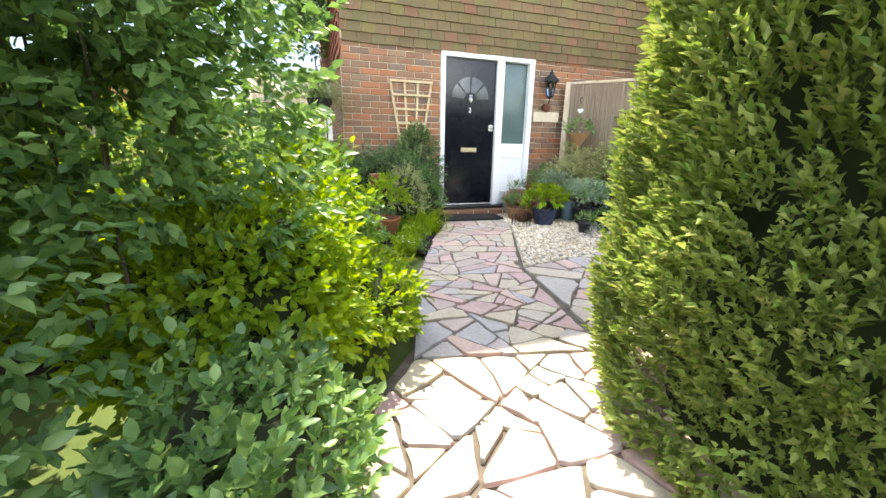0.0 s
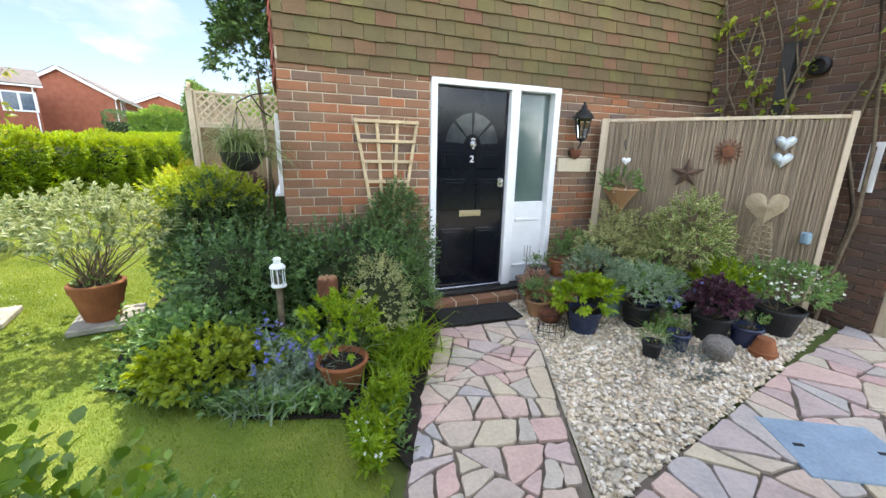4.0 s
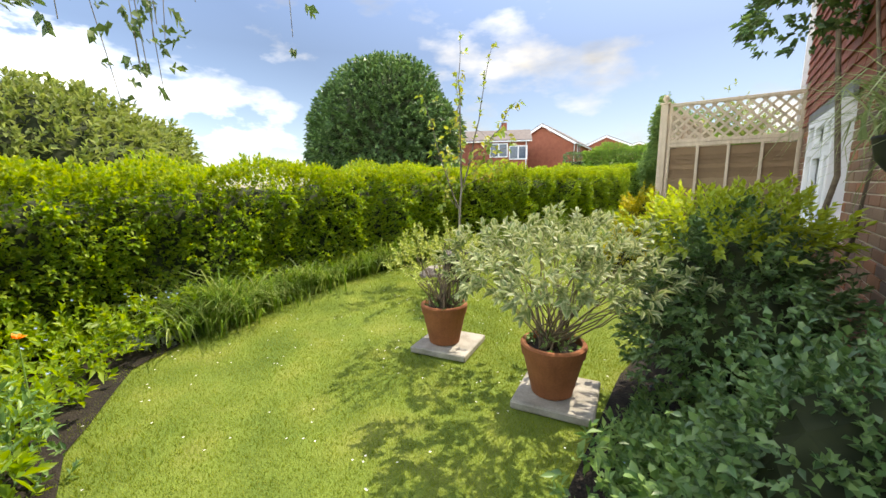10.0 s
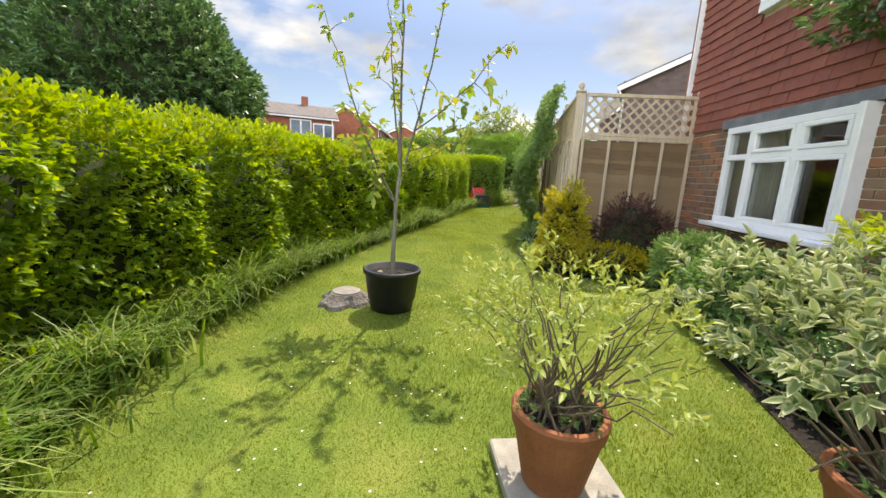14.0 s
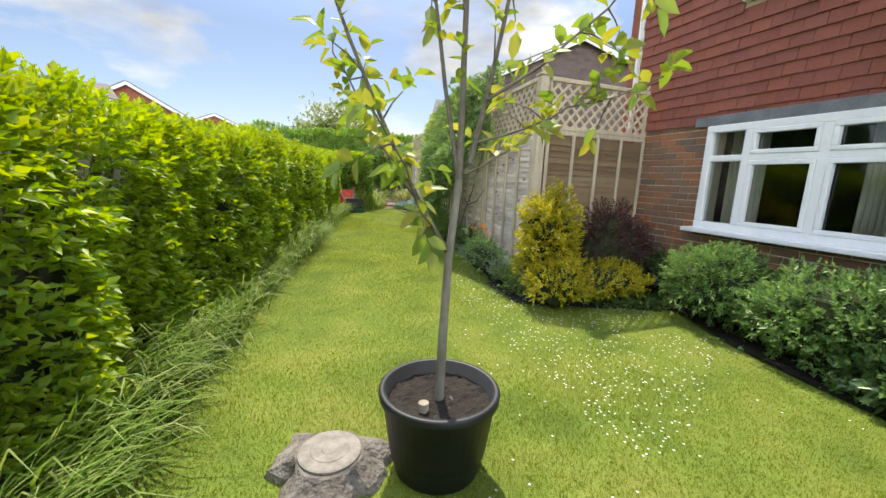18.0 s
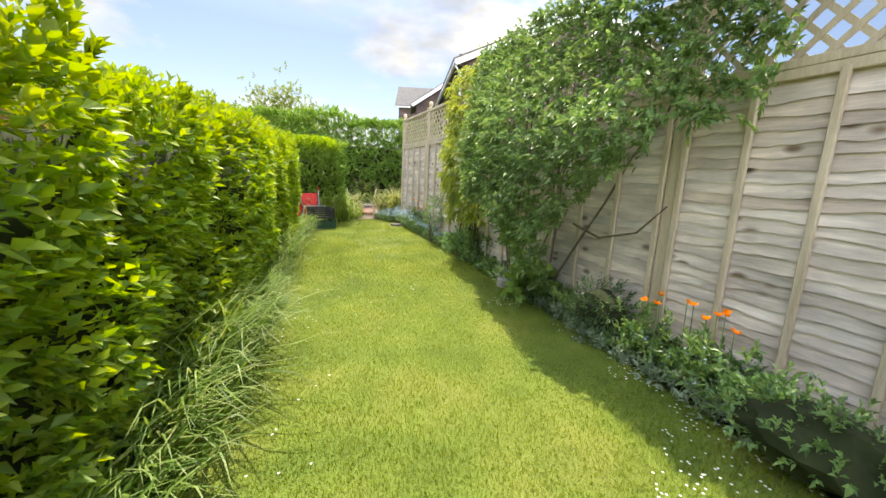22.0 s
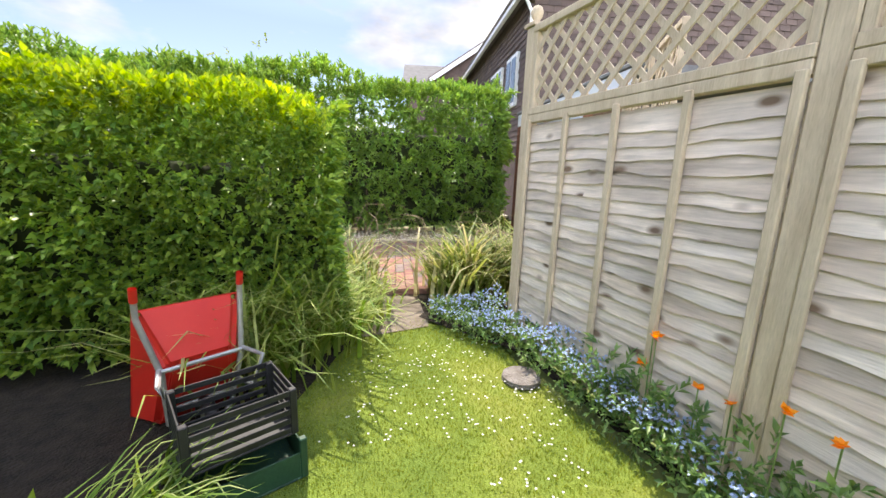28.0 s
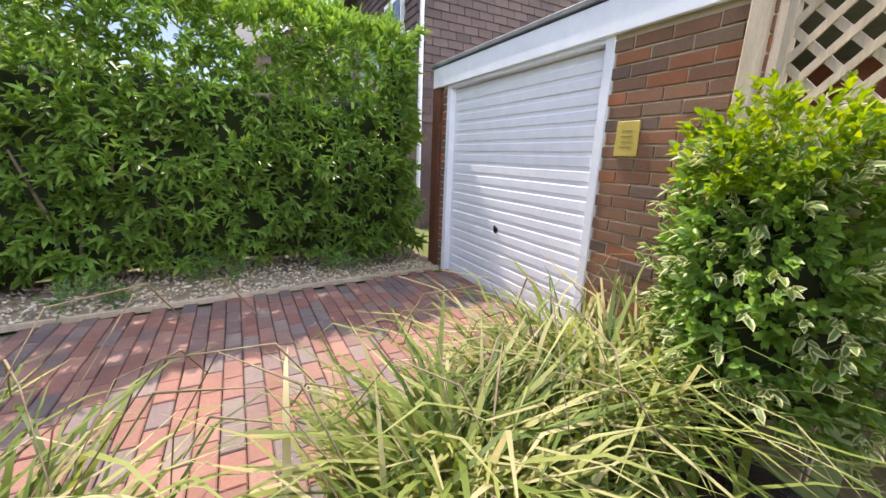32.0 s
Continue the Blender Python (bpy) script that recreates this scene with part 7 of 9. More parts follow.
potted_shrub("potted_shrub", -2.46, 0.60, 0.12, 0.178, 0.32, 0.48, 0.90, 210, "sparse lime-leaved shrub in a terracotta pot on a slab", 122, L_PALE, leaf=0.042, lw=0.016, k=6, low=0.1)


M_BRANCH = varied("branch_bark", [(0.10, 0.085, 0.065), (0.17, 0.145, 0.115)], 0.9, scale=18, grain=60)


def tub_tree():
    g = np.random.default_rng(131)
    x, y = -3.54, 2.42
    z = ground_z(y)
    ob = holder("cherry_tree_tub", x, y, z, "young cherry tree with yellow-green leaves in a black plastic tub", "potted tree")
    part("tub", lathe([(0.165, 0.0), (0.18, 0.01), (0.2, 0.1), (0.205, 0.105), (0.235, 0.33), (0.25, 0.335), (0.252, 0.365), (0.245, 0.372), (0.225, 0.37), (0.218, 0.31), (0.01, 0.31)], 40), M_PLASTIC, ob, "black plastic tub", smooth=True)
    bm = bmesh.new()
    bmesh.ops.create_grid(bm, x_segments=24, y_segments=24, size=0.215)
    for v in bm.verts:
        rr = math.hypot(v.co.x, v.co.y)
        if rr > 0.21:
            v.co.x *= 0.21 / rr
            v.co.y *= 0.21 / rr
        v.co.z = 0.315 + 0.012 * noise.noise(v.co * 30)
    part("compost", bm, M_SOIL, ob)
    cut = lathe([(0.022, 0.31), (0.022, 0.35), (0.02, 0.352)], 10)
    bmesh.ops.translate(cut, vec=(-0.09, -0.07, 0), verts=cut.verts[:])
    part("cut_stub", cut, M_CUT, ob)
    fork = np.array([0.045, 0.0, 1.22])
    lines = [([(0, 0, 0.28), (0.005, 0.0, 0.6), (0.015, 0.0, 0.92), fork], (0.021, 0.018, 0.016, 0.014))]
    node = np.array([0.015, 0.0, 0.93])
    tips = [(-0.66, 0.12, 2.45), (-0.14, 0.16, 2.7), (0.03, -0.04, 3.0), (0.40, 0.10, 2.85), (0.86, -0.10, 2.15), (0.62, 0.22, 1.55), (-0.30, -0.16, 1.42), (0.70, -0.26, 1.62), (-0.42, 0.25, 1.75)]
    roots = [node, fork, fork, fork + [0.04, 0, 0.06], fork + [0.10, 0, 0.30], fork + [0.02, 0, 0.02], node, fork + [0.06, 0, 0.14], node + [-0.12, 0.02, 0.2]]
    thick = [0.010, 0.010, 0.014, 0.011, 0.007, 0.005, 0.005, 0.005, 0.006]
    leafp, leafd = [], []
    for q, tip in enumerate(tips):
        tip = np.array(tip)
        s = np.linspace(0, 1, 9)[:, None]
        p = roots[q] + (tip - roots[q]) * np.c_[s ** 0.9, s ** 0.9, s ** 1.05] + g.normal(size=(9, 3)) * 0.016 * s
        lines.append((p, np.linspace(thick[q], 0.0025, 9)))
        for u in np.linspace(0.25, 1.0, 9):
            j = min(7, int(u * 8))
            c = p[j] + (u * 8 - j) * (p[j + 1] - p[j])
            dd = unit((p[j + 1] - p[j]) + 0.04 * np.array([*g.normal(size=2), 0.1]))
            leafp.append(c)
            leafd.append(unit(g.normal(size=3) * 0.8 + [0, 0, 0.2] + dd * 0.4))
            if g.uniform() < 0.35:
                e = c + unit(g.normal(size=3) + [0, 0, 0.3]) * 0.13
                lines.append((np.array([c, (c + e) / 2 + [0, 0, 0.01], e]), (0.004, 0.003, 0.002)))
                leafp.append(e)
                leafd.append(unit(e - c))
    rods("trunk", lines[:1], M_BARK, ob, "smooth grey bark", n=10)
    for line in lines[1:]:
        rods("branch", [line], M_BRANCH, ob, n=7)
    foliage("leaves", np.array(leafp), np.array(leafd), 4, 0.06, 0.082, 0.046, L_TREE, ob, seed=132, rich=True, spread=1.5, droop=0.2)
    st = holder("tree_stump", -3.98, 2.5, ground_z(2.5), "grey cut tree stump in the lawn beside the tub", "tree stump")
    bm = lathe([(0.25, -0.01), (0.23, 0.03), (0.18, 0.06), (0.15, 0.085), (0.14, 0.095)], 36)
    for v in bm.verts:
        a = math.atan2(v.co.y, v.co.x)
        k = 1 + (0.16 * math.sin(3 * a + 1) + 0.10 * math.sin(7 * a) + 0.06 * math.sin(13 * a)) * (1 if v.co.z < 0.08 else 0.35)
        v.co.x *= k
        v.co.y *= k
    part("bark", bm, M_STUMP, st)
    part("cut_face", lathe([(0.126, 0.094), (0.126, 0.104), (0.118, 0.107), (0.078, 0.1075), (0.074, 0.110), (0.033, 0.1105), (0.031, 0.112)], 28), M_STUMPCUT, st, "pale cut face with rings")


tub_tree()


def hanging_basket():
    g = np.random.default_rng(141)
    ob = holder("hanging_basket", -0.27, -0.16, 1.36, "black hanging basket with a trailing spider plant on a wall bracket", "hanging basket")
    part("basket", lathe([(0.05, -0.02), (0.11, 0.0), (0.165, 0.07), (0.18, 0.14), (0.185, 0.15), (0.17, 0.15), (0.02, 0.13)], 22), M_PLASTIC, ob, smooth=True)
    p = np.c_[g.normal(size=(340, 2)) * 0.06, np.full(340, 0.14)]
    v, f = blades(p, g.uniform(0.3, 0.66, 340), 0.013, g.uniform(0.1, 0.9, 340), g, segments=6, curl=2.2)
    npmesh("trailing_leaves", v, f, leafy("spider_leaf", [(0.14, 0.2, 0.06), (0.24, 0.3, 0.12), (0.34, 0.38, 0.2)], 0.5, 0.35), ob, kind="stuff")
    p = np.c_[g.normal(size=(60, 2)) * 0.05 + [0.16, 0.05], np.full(60, 0.12)]
    v, f = blades(p, g.uniform(0.35, 0.6, 60), 0.012, g.uniform(0.9, 1.6, 60), g, segments=6, curl=1.8)
    npmesh("trailing_growth", v, f, leafy("spider_leaf", [(0.2, 0.2, 0.2)]), ob, kind="stuff")
    rods("hanger_chains", [([(0.17 * math.cos(t), 0.17 * math.sin(t), 0.15), (0, 0, 0.55)], 0.003) for t in (0.4, 2.5, 4.6)], M_DARKMETAL, ob, n=4)
    ob.scale = (0.8, 0.8, 0.8)
    rods("bracket", [([(0.27, 0.16, 0.7), (0.12, 0.07, 0.66), (0.0, 0.0, 0.58), (0.0, 0.0, 0.54)], 0.007), ([(0.27, 0.16, 0.48), (0.2, 0.12, 0.52), (0.12, 0.07, 0.65)], 0.006)], M_DARKMETAL, ob, n=6)


hanging_basket()

# ---- pots by the door ----
def planter(name, x, y, r0, r1, h, potmat, label, seed, plant=None, z=None, category="potted plant"):
    """A pot with what grows in it: plant is (n, radii, k, leaf, width, material)."""
    g = np.random.default_rng(seed)
    z = ground_z(y) + 0.012 if z is None else z
    ob = holder(name, x, y, z, label, category, group="pots by the front door")
    pot(ob, r0, r1, h, potmat, rim=0.012, rimh=0.03)
    if plant:
        n, rad, k, leaf, lw, mat = plant
        c, d = dome_points(n, rad, g, low=-0.25, seed=seed, shell=0.5)
        c = c + [0, 0, h + rad[2] * 0.75]
        foliage("foliage", c, unit(d + [0, 0, 0.4] + 0.3 * g.normal(size=d.shape)), k, 0.05, leaf, lw, mat, ob, seed=seed + 1, rich=leaf > 0.05)
        rods("stem_growth", stems((0, 0, h - 0.03), 6, (rad[0] * 0.7, rad[1] * 0.7), rad[2] * 1.3, g, thick=0.004), M_TWIG, ob, kind="stuff")
    return ob


def door_pots():
    # a low brick and stone shelf with pots against the wall
    sh = holder("pot_shelf", 2.38, -0.3, ground_z(-0.3), "low dark stone shelf that holds pots by the door", "plant shelf")
    boxpart("shelf_top", (0.5, 0.3, 0.05), (0.0, 0, 0.2), M_STUMP, sh, bevel=0.01)
    for xx in (-0.18, 0.18):
        boxpart("support", (0.1, 0.26, 0.2), (xx, 0, 0), M_STUMP, sh, bevel=0.01)
    planter("herb_pot", 2.55, -0.28, 0.07, 0.1, 0.17, M_TERRA, "terracotta pot with low green herbs", 201, (30, (0.1, 0.1, 0.08), 6, 0.03, 0.016, L_MID), z=0.305)
    planter("fern_pot", 2.78, -0.28, 0.11, 0.15, 0.38, M_TERRAPALE, "tall clay pot with spreading green foliage", 202, (130, (0.24, 0.22, 0.15), 7, 0.05, 0.018, L_MID))
    planter("grey_bowl", 2.32, -0.27, 0.09, 0.12, 0.1, M_STUMP, "grey bowl of small succulents", 203, (40, (0.1, 0.1, 0.05), 6, 0.03, 0.014, L_MID), z=0.305)
    planter("sempervivum_bowl", 2.3, -0.62, 0.1, 0.15, 0.14, M_TERRAPALE, "clay bowl of pink-brown houseleeks", 204, (60, (0.15, 0.14, 0.07), 8, 0.04, 0.02, L_PINK))
    planter("sempervivum_bowl", 2.2, -0.42, 0.08, 0.12, 0.22, M_TERRA, "small clay bowl of pink houseleeks", 205, (40, (0.11, 0.1, 0.06), 8, 0.035, 0.018, L_PINK))
    planter("variegated_shrub_pot", 2.95, -0.55, 0.1, 0.14, 0.26, M_PLASTIC, "pale variegated shrub in a dark pot", 206, (260, (0.28, 0.26, 0.32), 8, 0.04, 0.018, L_VARIEG))
    planter("variegated_shrub_pot", 3.15, -0.45, 0.1, 0.14, 0.3, M_PLASTIC, "taller pale variegated shrub in a dark pot", 207, (260, (0.25, 0.24, 0.4), 8, 0.04, 0.018, L_VARIEG))
    planter("rose_pot", 3.5, -0.95, 0.12, 0.16, 0.3, M_PLASTIC, "green leafy shrub in a dark pot against the screen", 208, (380, (0.36, 0.3, 0.44), 7, 0.055, 0.022, L_VARIEG))
    planter("hellebore_pot", 2.3, -1.0, 0.11, 0.15, 0.2, M_BLUEGLAZE, "bright green leafy plant in a dark glazed pot", 209, (150, (0.26, 0.22, 0.15), 7, 0.06, 0.03, L_SHRUB))
    planter("lobelia_pot", 2.85, -1.05, 0.1, 0.14, 0.2, M_PLASTIC, "blue-green foliage in a dark pot", 210, (420, (0.34, 0.3, 0.2), 8, 0.035, 0.012, L_GREYSTRAP))
    planter("acer_pot", 3.55, -1.25, 0.1, 0.14, 0.24, M_PLASTIC, "bright green feathery plant in a dark pot", 211, (220, (0.3, 0.26, 0.18), 7, 0.05, 0.014, L_SHRUB))
    planter("heuchera_pot", 3.22, -1.45, 0.11, 0.15, 0.22, M_PLASTIC, "dark purple heuchera in a dark pot", 212, (150, (0.22, 0.19, 0.14), 6, 0.05, 0.04, L_HEUCH))
    planter("glazed_pot", 2.79, -1.50, 0.07, 0.085, 0.15, M_BLUEGLAZE, "small dark blue glazed pot with a trimmed plant", 213, (30, (0.07, 0.07, 0.05), 6, 0.02, 0.01, L_MID))
    planter("small_plant_pot", 2.5, -1.52, 0.055, 0.07, 0.13, M_PLASTIC, "small dark pot of green moss-like plant", 214, (60, (0.08, 0.08, 0.05), 7, 0.02, 0.008, L_MID))
    planter("blue_pot", 3.4, -1.62, 0.09, 0.11, 0.17, M_BLUEGLAZE, "dark blue glazed pot with small plant", 215, (30, (0.1, 0.1, 0.06), 6, 0.03, 0.016, L_MID))
    planter("tall_dark_pot", 3.72, -1.3, 0.09, 0.12, 0.34, M_PLASTIC, "tall dark grey pot", 216, (20, (0.08, 0.08, 0.05), 5, 0.03, 0.016, L_MID))
    wp = planter("white_flower_pot", 3.9, -1.55, 0.13, 0.19, 0.24, M_PLASTIC, "spreading white-flowered plant in a dark pot", 217, (320, (0.4, 0.34, 0.2), 7, 0.045, 0.016, L_MID))
    g = np.random.default_rng(218)
    c, d = dome_points(90, (0.38, 0.32, 0.19), g, low=0.0, shell=0.1)
    flower_heads(wp, c + [0, 0, 0.38], L_WHITEP, 0.022, "white_bloom", 219)
    long_grass("iris_clump", [(2.88, -1.3), (2.98, -1.3)], 130, 0.45, "arching narrow-leaved clump among the pots", L_LONG, 220, spread=0.05, width=0.012, curl=1.4, lean=0.3)
    flower_patch("blue_iris_flowers", [(2.9, -1.4), (3.1, -1.4), (3.1, -1.2), (2.9, -1.2)], 20, 14, 0.42, L_VIOLET, 0.03, L_MID, "violet-blue flowers among the pots", 221)
    mound = holder("lavender_mound", 2.62, -1.74, ground_z(-1.75) + 0.01, "low grey mounded plant spilling over the gravel", "plant", group="pots by the front door")
    c, d = dome_points(160, (0.2, 0.17, 0.12), g, low=0.0, shell=0.3)
    foliage("foliage", c + [0, 0, 0.01], d, 8, 0.03, 0.022, 0.007, leafy("grey_mound_leaf", [(0.12, 0.14, 0.13), (0.2, 0.22, 0.2)], 0.6, 0.2), mound, seed=222)
    ball = holder("stone_ball", 2.96, -1.7, ground_z(-1.7) + 0.012, "round rusty ball ornament with a star-shaped hole", "ornament")
    bm = lathe([(0.05, 0.0), (0.085, 0.02), (0.105, 0.07), (0.105, 0.11), (0.08, 0.16), (0.03, 0.185), (0.02, 0.15)], 22)
    part("ball", bm, M_STUMP, ball, smooth=True)
    ball2 = holder("stone_ball", 2.12, -0.78, ground_z(-0.78) + 0.012, "round rusty ball ornament by the step", "ornament")
    part("ball", lathe([(0.04, 0.0), (0.08, 0.02), (0.1, 0.07), (0.09, 0.11), (0.05, 0.14), (0.02, 0.12)], 20), M_RUST, ball2, smooth=True)
    tp = holder("upturned_pot", 3.37, -1.78, ground_z(-1.82) + 0.012, "small terracotta pot lying upside down on the gravel", "pot")
    part("pot", lathe([(0.095, 0.0), (0.095, 0.04), (0.085, 0.045), (0.055, 0.14), (0.0, 0.14)], 20, closed=False), M_TERRA, tp)
    can = holder("watering_can", 2.78, -0.82, ground_z(-0.82) + 0.012, "pale blue metal watering can among the pots", "watering can")
    part("body", lathe([(0.085, 0.0), (0.09, 0.01), (0.082, 0.24), (0.07, 0.25)], 22), M_BLUEMETAL, can)
    rods("handle", [([(-0.07, 0, 0.24), (-0.06, 0, 0.31), (0.04, 0, 0.31), (0.06, 0, 0.25)], 0.007)], M_BLUEMETAL, can, n=6)
    rods("spout", [([(0.08, 0, 0.06), (0.17, 0, 0.2), (0.22, 0, 0.27)], (0.02, 0.014, 0.012))], M_BLUEMETAL, can, n=8)
    wb = holder("wire_basket", 1.98, -1.0, ground_z(-1.05) + 0.012, "dark wire basket edging at the path", "wire basket")
    lines = []
    for z in (0.01, 0.07, 0.13):
        t = np.linspace(0, 2 * np.pi, 17)
        lines.append((np.stack([0.12 * np.cos(t), 0.09 * np.sin(t), np.full(17, z)], -1), 0.003))
    for k in range(14):
        t = 2 * math.pi * k / 14
        lines.append(([(0.12 * math.cos(t), 0.09 * math.sin(t), 0), (0.125 * math.cos(t), 0.095 * math.sin(t), 0.15)], 0.0025))
    for line in lines:
        rods("wire", [line], M_DARKMETAL, wb, n=4)
    lt = holder("garden_stake_light", 2.25, -0.16, ground_z(-0.16), "slim metal stake light beside the white panel", "garden light")
    rods("stake", [([(0, 0, 0), (0, 0, 0.42)], 0.006)], M_GALV, lt, n=6)
    lines = [([(0.035 * math.cos(t), 0.035 * math.sin(t), 0.55), (0.028 * math.cos(t), 0.028 * math.sin(t), 0.43)], 0.003) for t in np.linspace(0, 6.28, 7)[:-1]]
    rods("cage", lines, M_GALV, lt, n=4)
    planter("grey_lavender_pot", 2.62, -0.72, 0.1, 0.13, 0.22, M_PLASTIC, "grey-green narrow-leaved shrub in a dark pot", 224, (240, (0.26, 0.22, 0.24), 8, 0.04, 0.010, L_GREYSTRAP))
    planter("grey_lavender_pot", 3.3, -0.8, 0.1, 0.13, 0.24, M_PLASTIC, "taller grey-green shrub in a dark pot", 225, (260, (0.28, 0.24, 0.32), 8, 0.045, 0.014, L_VARIEG))
    planter("trailing_pot", 2.1, -0.62, 0.08, 0.11, 0.16, M_TERRAPALE, "small clay pot of trailing green leaves", 226, (90, (0.14, 0.13, 0.09), 7, 0.03, 0.014, L_MID))
    planter("leafy_pot", 3.0, -1.0, 0.1, 0.13, 0.2, M_BLUEGLAZE, "mid-green leafy plant in a blue glazed pot", 227, (200, (0.24, 0.22, 0.18), 7, 0.045, 0.02, L_MID))
    op = holder("orange_poppy", 3.62, -1.0, ground_z(-1.0), "single orange poppy above the pots", "flower")
    rods("stem", [([(0, 0, 0), (0.02, 0, 0.4), (0.0, 0, 0.72)], 0.003)], L_MID, op, n=4)
    flower_heads(op, np.array([[0, 0, 0.72]]), L_ORANGE, 0.045, "petals", 223, k=7)


door_pots()
bp = planter("terracotta_bowl", 0.28, -1.17, 0.10, 0.155, 0.2, M_TERRA, "round terracotta bowl with a light green shrub in the bed", 231, (110, (0.24, 0.22, 0.22), 8, 0.05, 0.024, L_SHRUB), z=0.06)


def marigolds(name, poly, n, height, label, seed, leafn=120):
    g = np.random.default_rng(seed)
    a = np.array(poly).mean(0)
    ob = holder(name, a[0], a[1], 0, label, "flowers")
    p = scatter(poly, leafn, g)
    c = np.c_[p - a, gz(p[:, 1]) + height * g.uniform(0.05, 0.8, len(p))]
    foliage("foliage", c, unit(g.normal(size=(len(p), 3)) * 0.6 + [0, 0, 1]), 6, 0.06, 0.06, 0.02, L_MID, ob, seed=seed + 1)
    p = scatter(poly, n, g)
    heads = np.c_[p - a, gz(p[:, 1]) + height * g.uniform(0.85, 1.25, len(p))]
    flower_heads(ob, heads, L_ORANGE, 0.034, "orange_bloom", seed + 2, k=8)
    rods("stem_growth", [(np.array([[h[0], h[1], gz(h[1] + a[1])], [h[0] + 0.01, h[1], h[2] * 0.6], h]), 0.003) for h in heads], L_MID, ob, n=4, kind="stuff")
    return ob


marigolds("orange_poppies", [(-3.5, -2.0), (-2.9, -1.9), (-3.0, -1.5), (-3.6, -1.55)], 12, 0.52, "orange poppies in the border beside the lawn", 241)
marigolds("orange_poppies", [(1.7, -3.45), (2.4, -3.4), (2.4, -3.75), (1.7, -3.8)], 7, 0.45, "orange poppies at the edge of the patio", 242)
marigolds("orange_poppies", [(-1.77, 5.65), (-1.57, 5.65), (-1.5, 6.5), (-1.7, 6.5)], 9, 0.42, "orange poppies at the foot of the fence", 243)
marigolds("orange_poppies", [(-1.3, 8.6), (-1.15, 8.6), (-1.15, 9.1), (-1.3, 9.1)], 3, 0.45, "orange poppies at the foot of the fence", 244, leafn=60)
marigolds("orange_poppies", [(-1.15, 10.8), (-1.05, 10.8), (-1.0, 12.0), (-1.12, 12.0)], 7, 0.48, "orange poppies among the forget-me-nots", 245, leafn=140)
flower_patch("border_perennials", [(-3.2, -1.55), (-4.1, -1.1), (-4.5, -0.3), (-5.0, -0.8), (-4.6, -2.2), (-3.2, -2.6)], 900, 60, 0.5, L_BLUE, 0.014, L_SHRUB, "mixed leafy border plants with small blue flowers", 251, leaf=0.07, lw=0.03)
flower_patch("front_border_plants", [(-2.4, -1.75), (-3.2, -1.6), (-3.3, -2.5), (-1.7, -3.0), (-0.2, -2.9), (0.1, -2.4), (-0.7, -2.2)], 1000, 30, 0.38, L_WHITEP, 0.012, L_SHRUB, "leafy green border plants at the edge of the lawn", 252, leaf=0.075, lw=0.035)
flower_patch("silver_edging", [(-4.3, -0.9), (-4.55, -0.1), (-4.85, 0.9), (-5.05, 0.8), (-4.75, -0.2), (-4.5, -1.0)], 200, 0, 0.28, None, 0.01, leafy("silver_leaf", [(0.16, 0.2, 0.15), (0.26, 0.3, 0.24)], 0.5, 0.25), "low silvery-leaved edging plants beside the lawn", 253, leaf=0.05, lw=0.022)
flower_patch("forget_me_nots", [(-1.32, 9.6), (-1.05, 10.2), (-0.85, 13.2), (-1.15, 13.6), (-1.38, 13.4), (-1.12, 12.6), (-1.22, 11.2)], 1500, 2300, 0.30, L_BLUE, 0.012, L_MID, "drift of pale blue forget-me-nots along the fence", 254, leaf=0.04, lw=0.016)
flower_patch("forget_me_nots", [(-1.95, 5.2), (-1.5, 5.2), (-1.1, 10.2), (-1.3, 10.2), (-1.72, 6.4)], 2300, 420, 0.26, L_BLUE, 0.011, L_MID, "low green border plants with a few blue flowers", 255, leaf=0.055, lw=0.024)
shrub("corner_catmint", -1.95, 5.35, (0.22, 0.4, 0.4), 160, 7, 0.045, 0.018, L_MID, "grey-green plant at the fence foot", 256, stem=0)
shrub("broad_leaf_plant", -1.50, 7.60, (0.24, 0.22, 0.30), 60, 6, 0.12, 0.06, L_LAUREL, "broad-leaved green plant at the lawn edge", 257, stem=0, core=False, rich=True)
shrub("fine_blue_plant", -1.6, 6.75, (0.2, 0.25, 0.4), 160, 8, 0.04, 0.008, L_DARK, "fine blue-green feathery plant by the fence", 258, stem=0)
shrub("leafy_perennial", -1.38, 9.2, (0.24, 0.24, 0.4), 130, 7, 0.07, 0.022, L_MID, "leafy green perennial at the fence foot", 259, stem=4, core=False, rich=True)
shrub("thin_perennial", -1.22, 10.5, (0.12, 0.18, 0.75), 60, 6, 0.05, 0.02, L_MID, "thin upright perennial against the fence", 260, core=False)


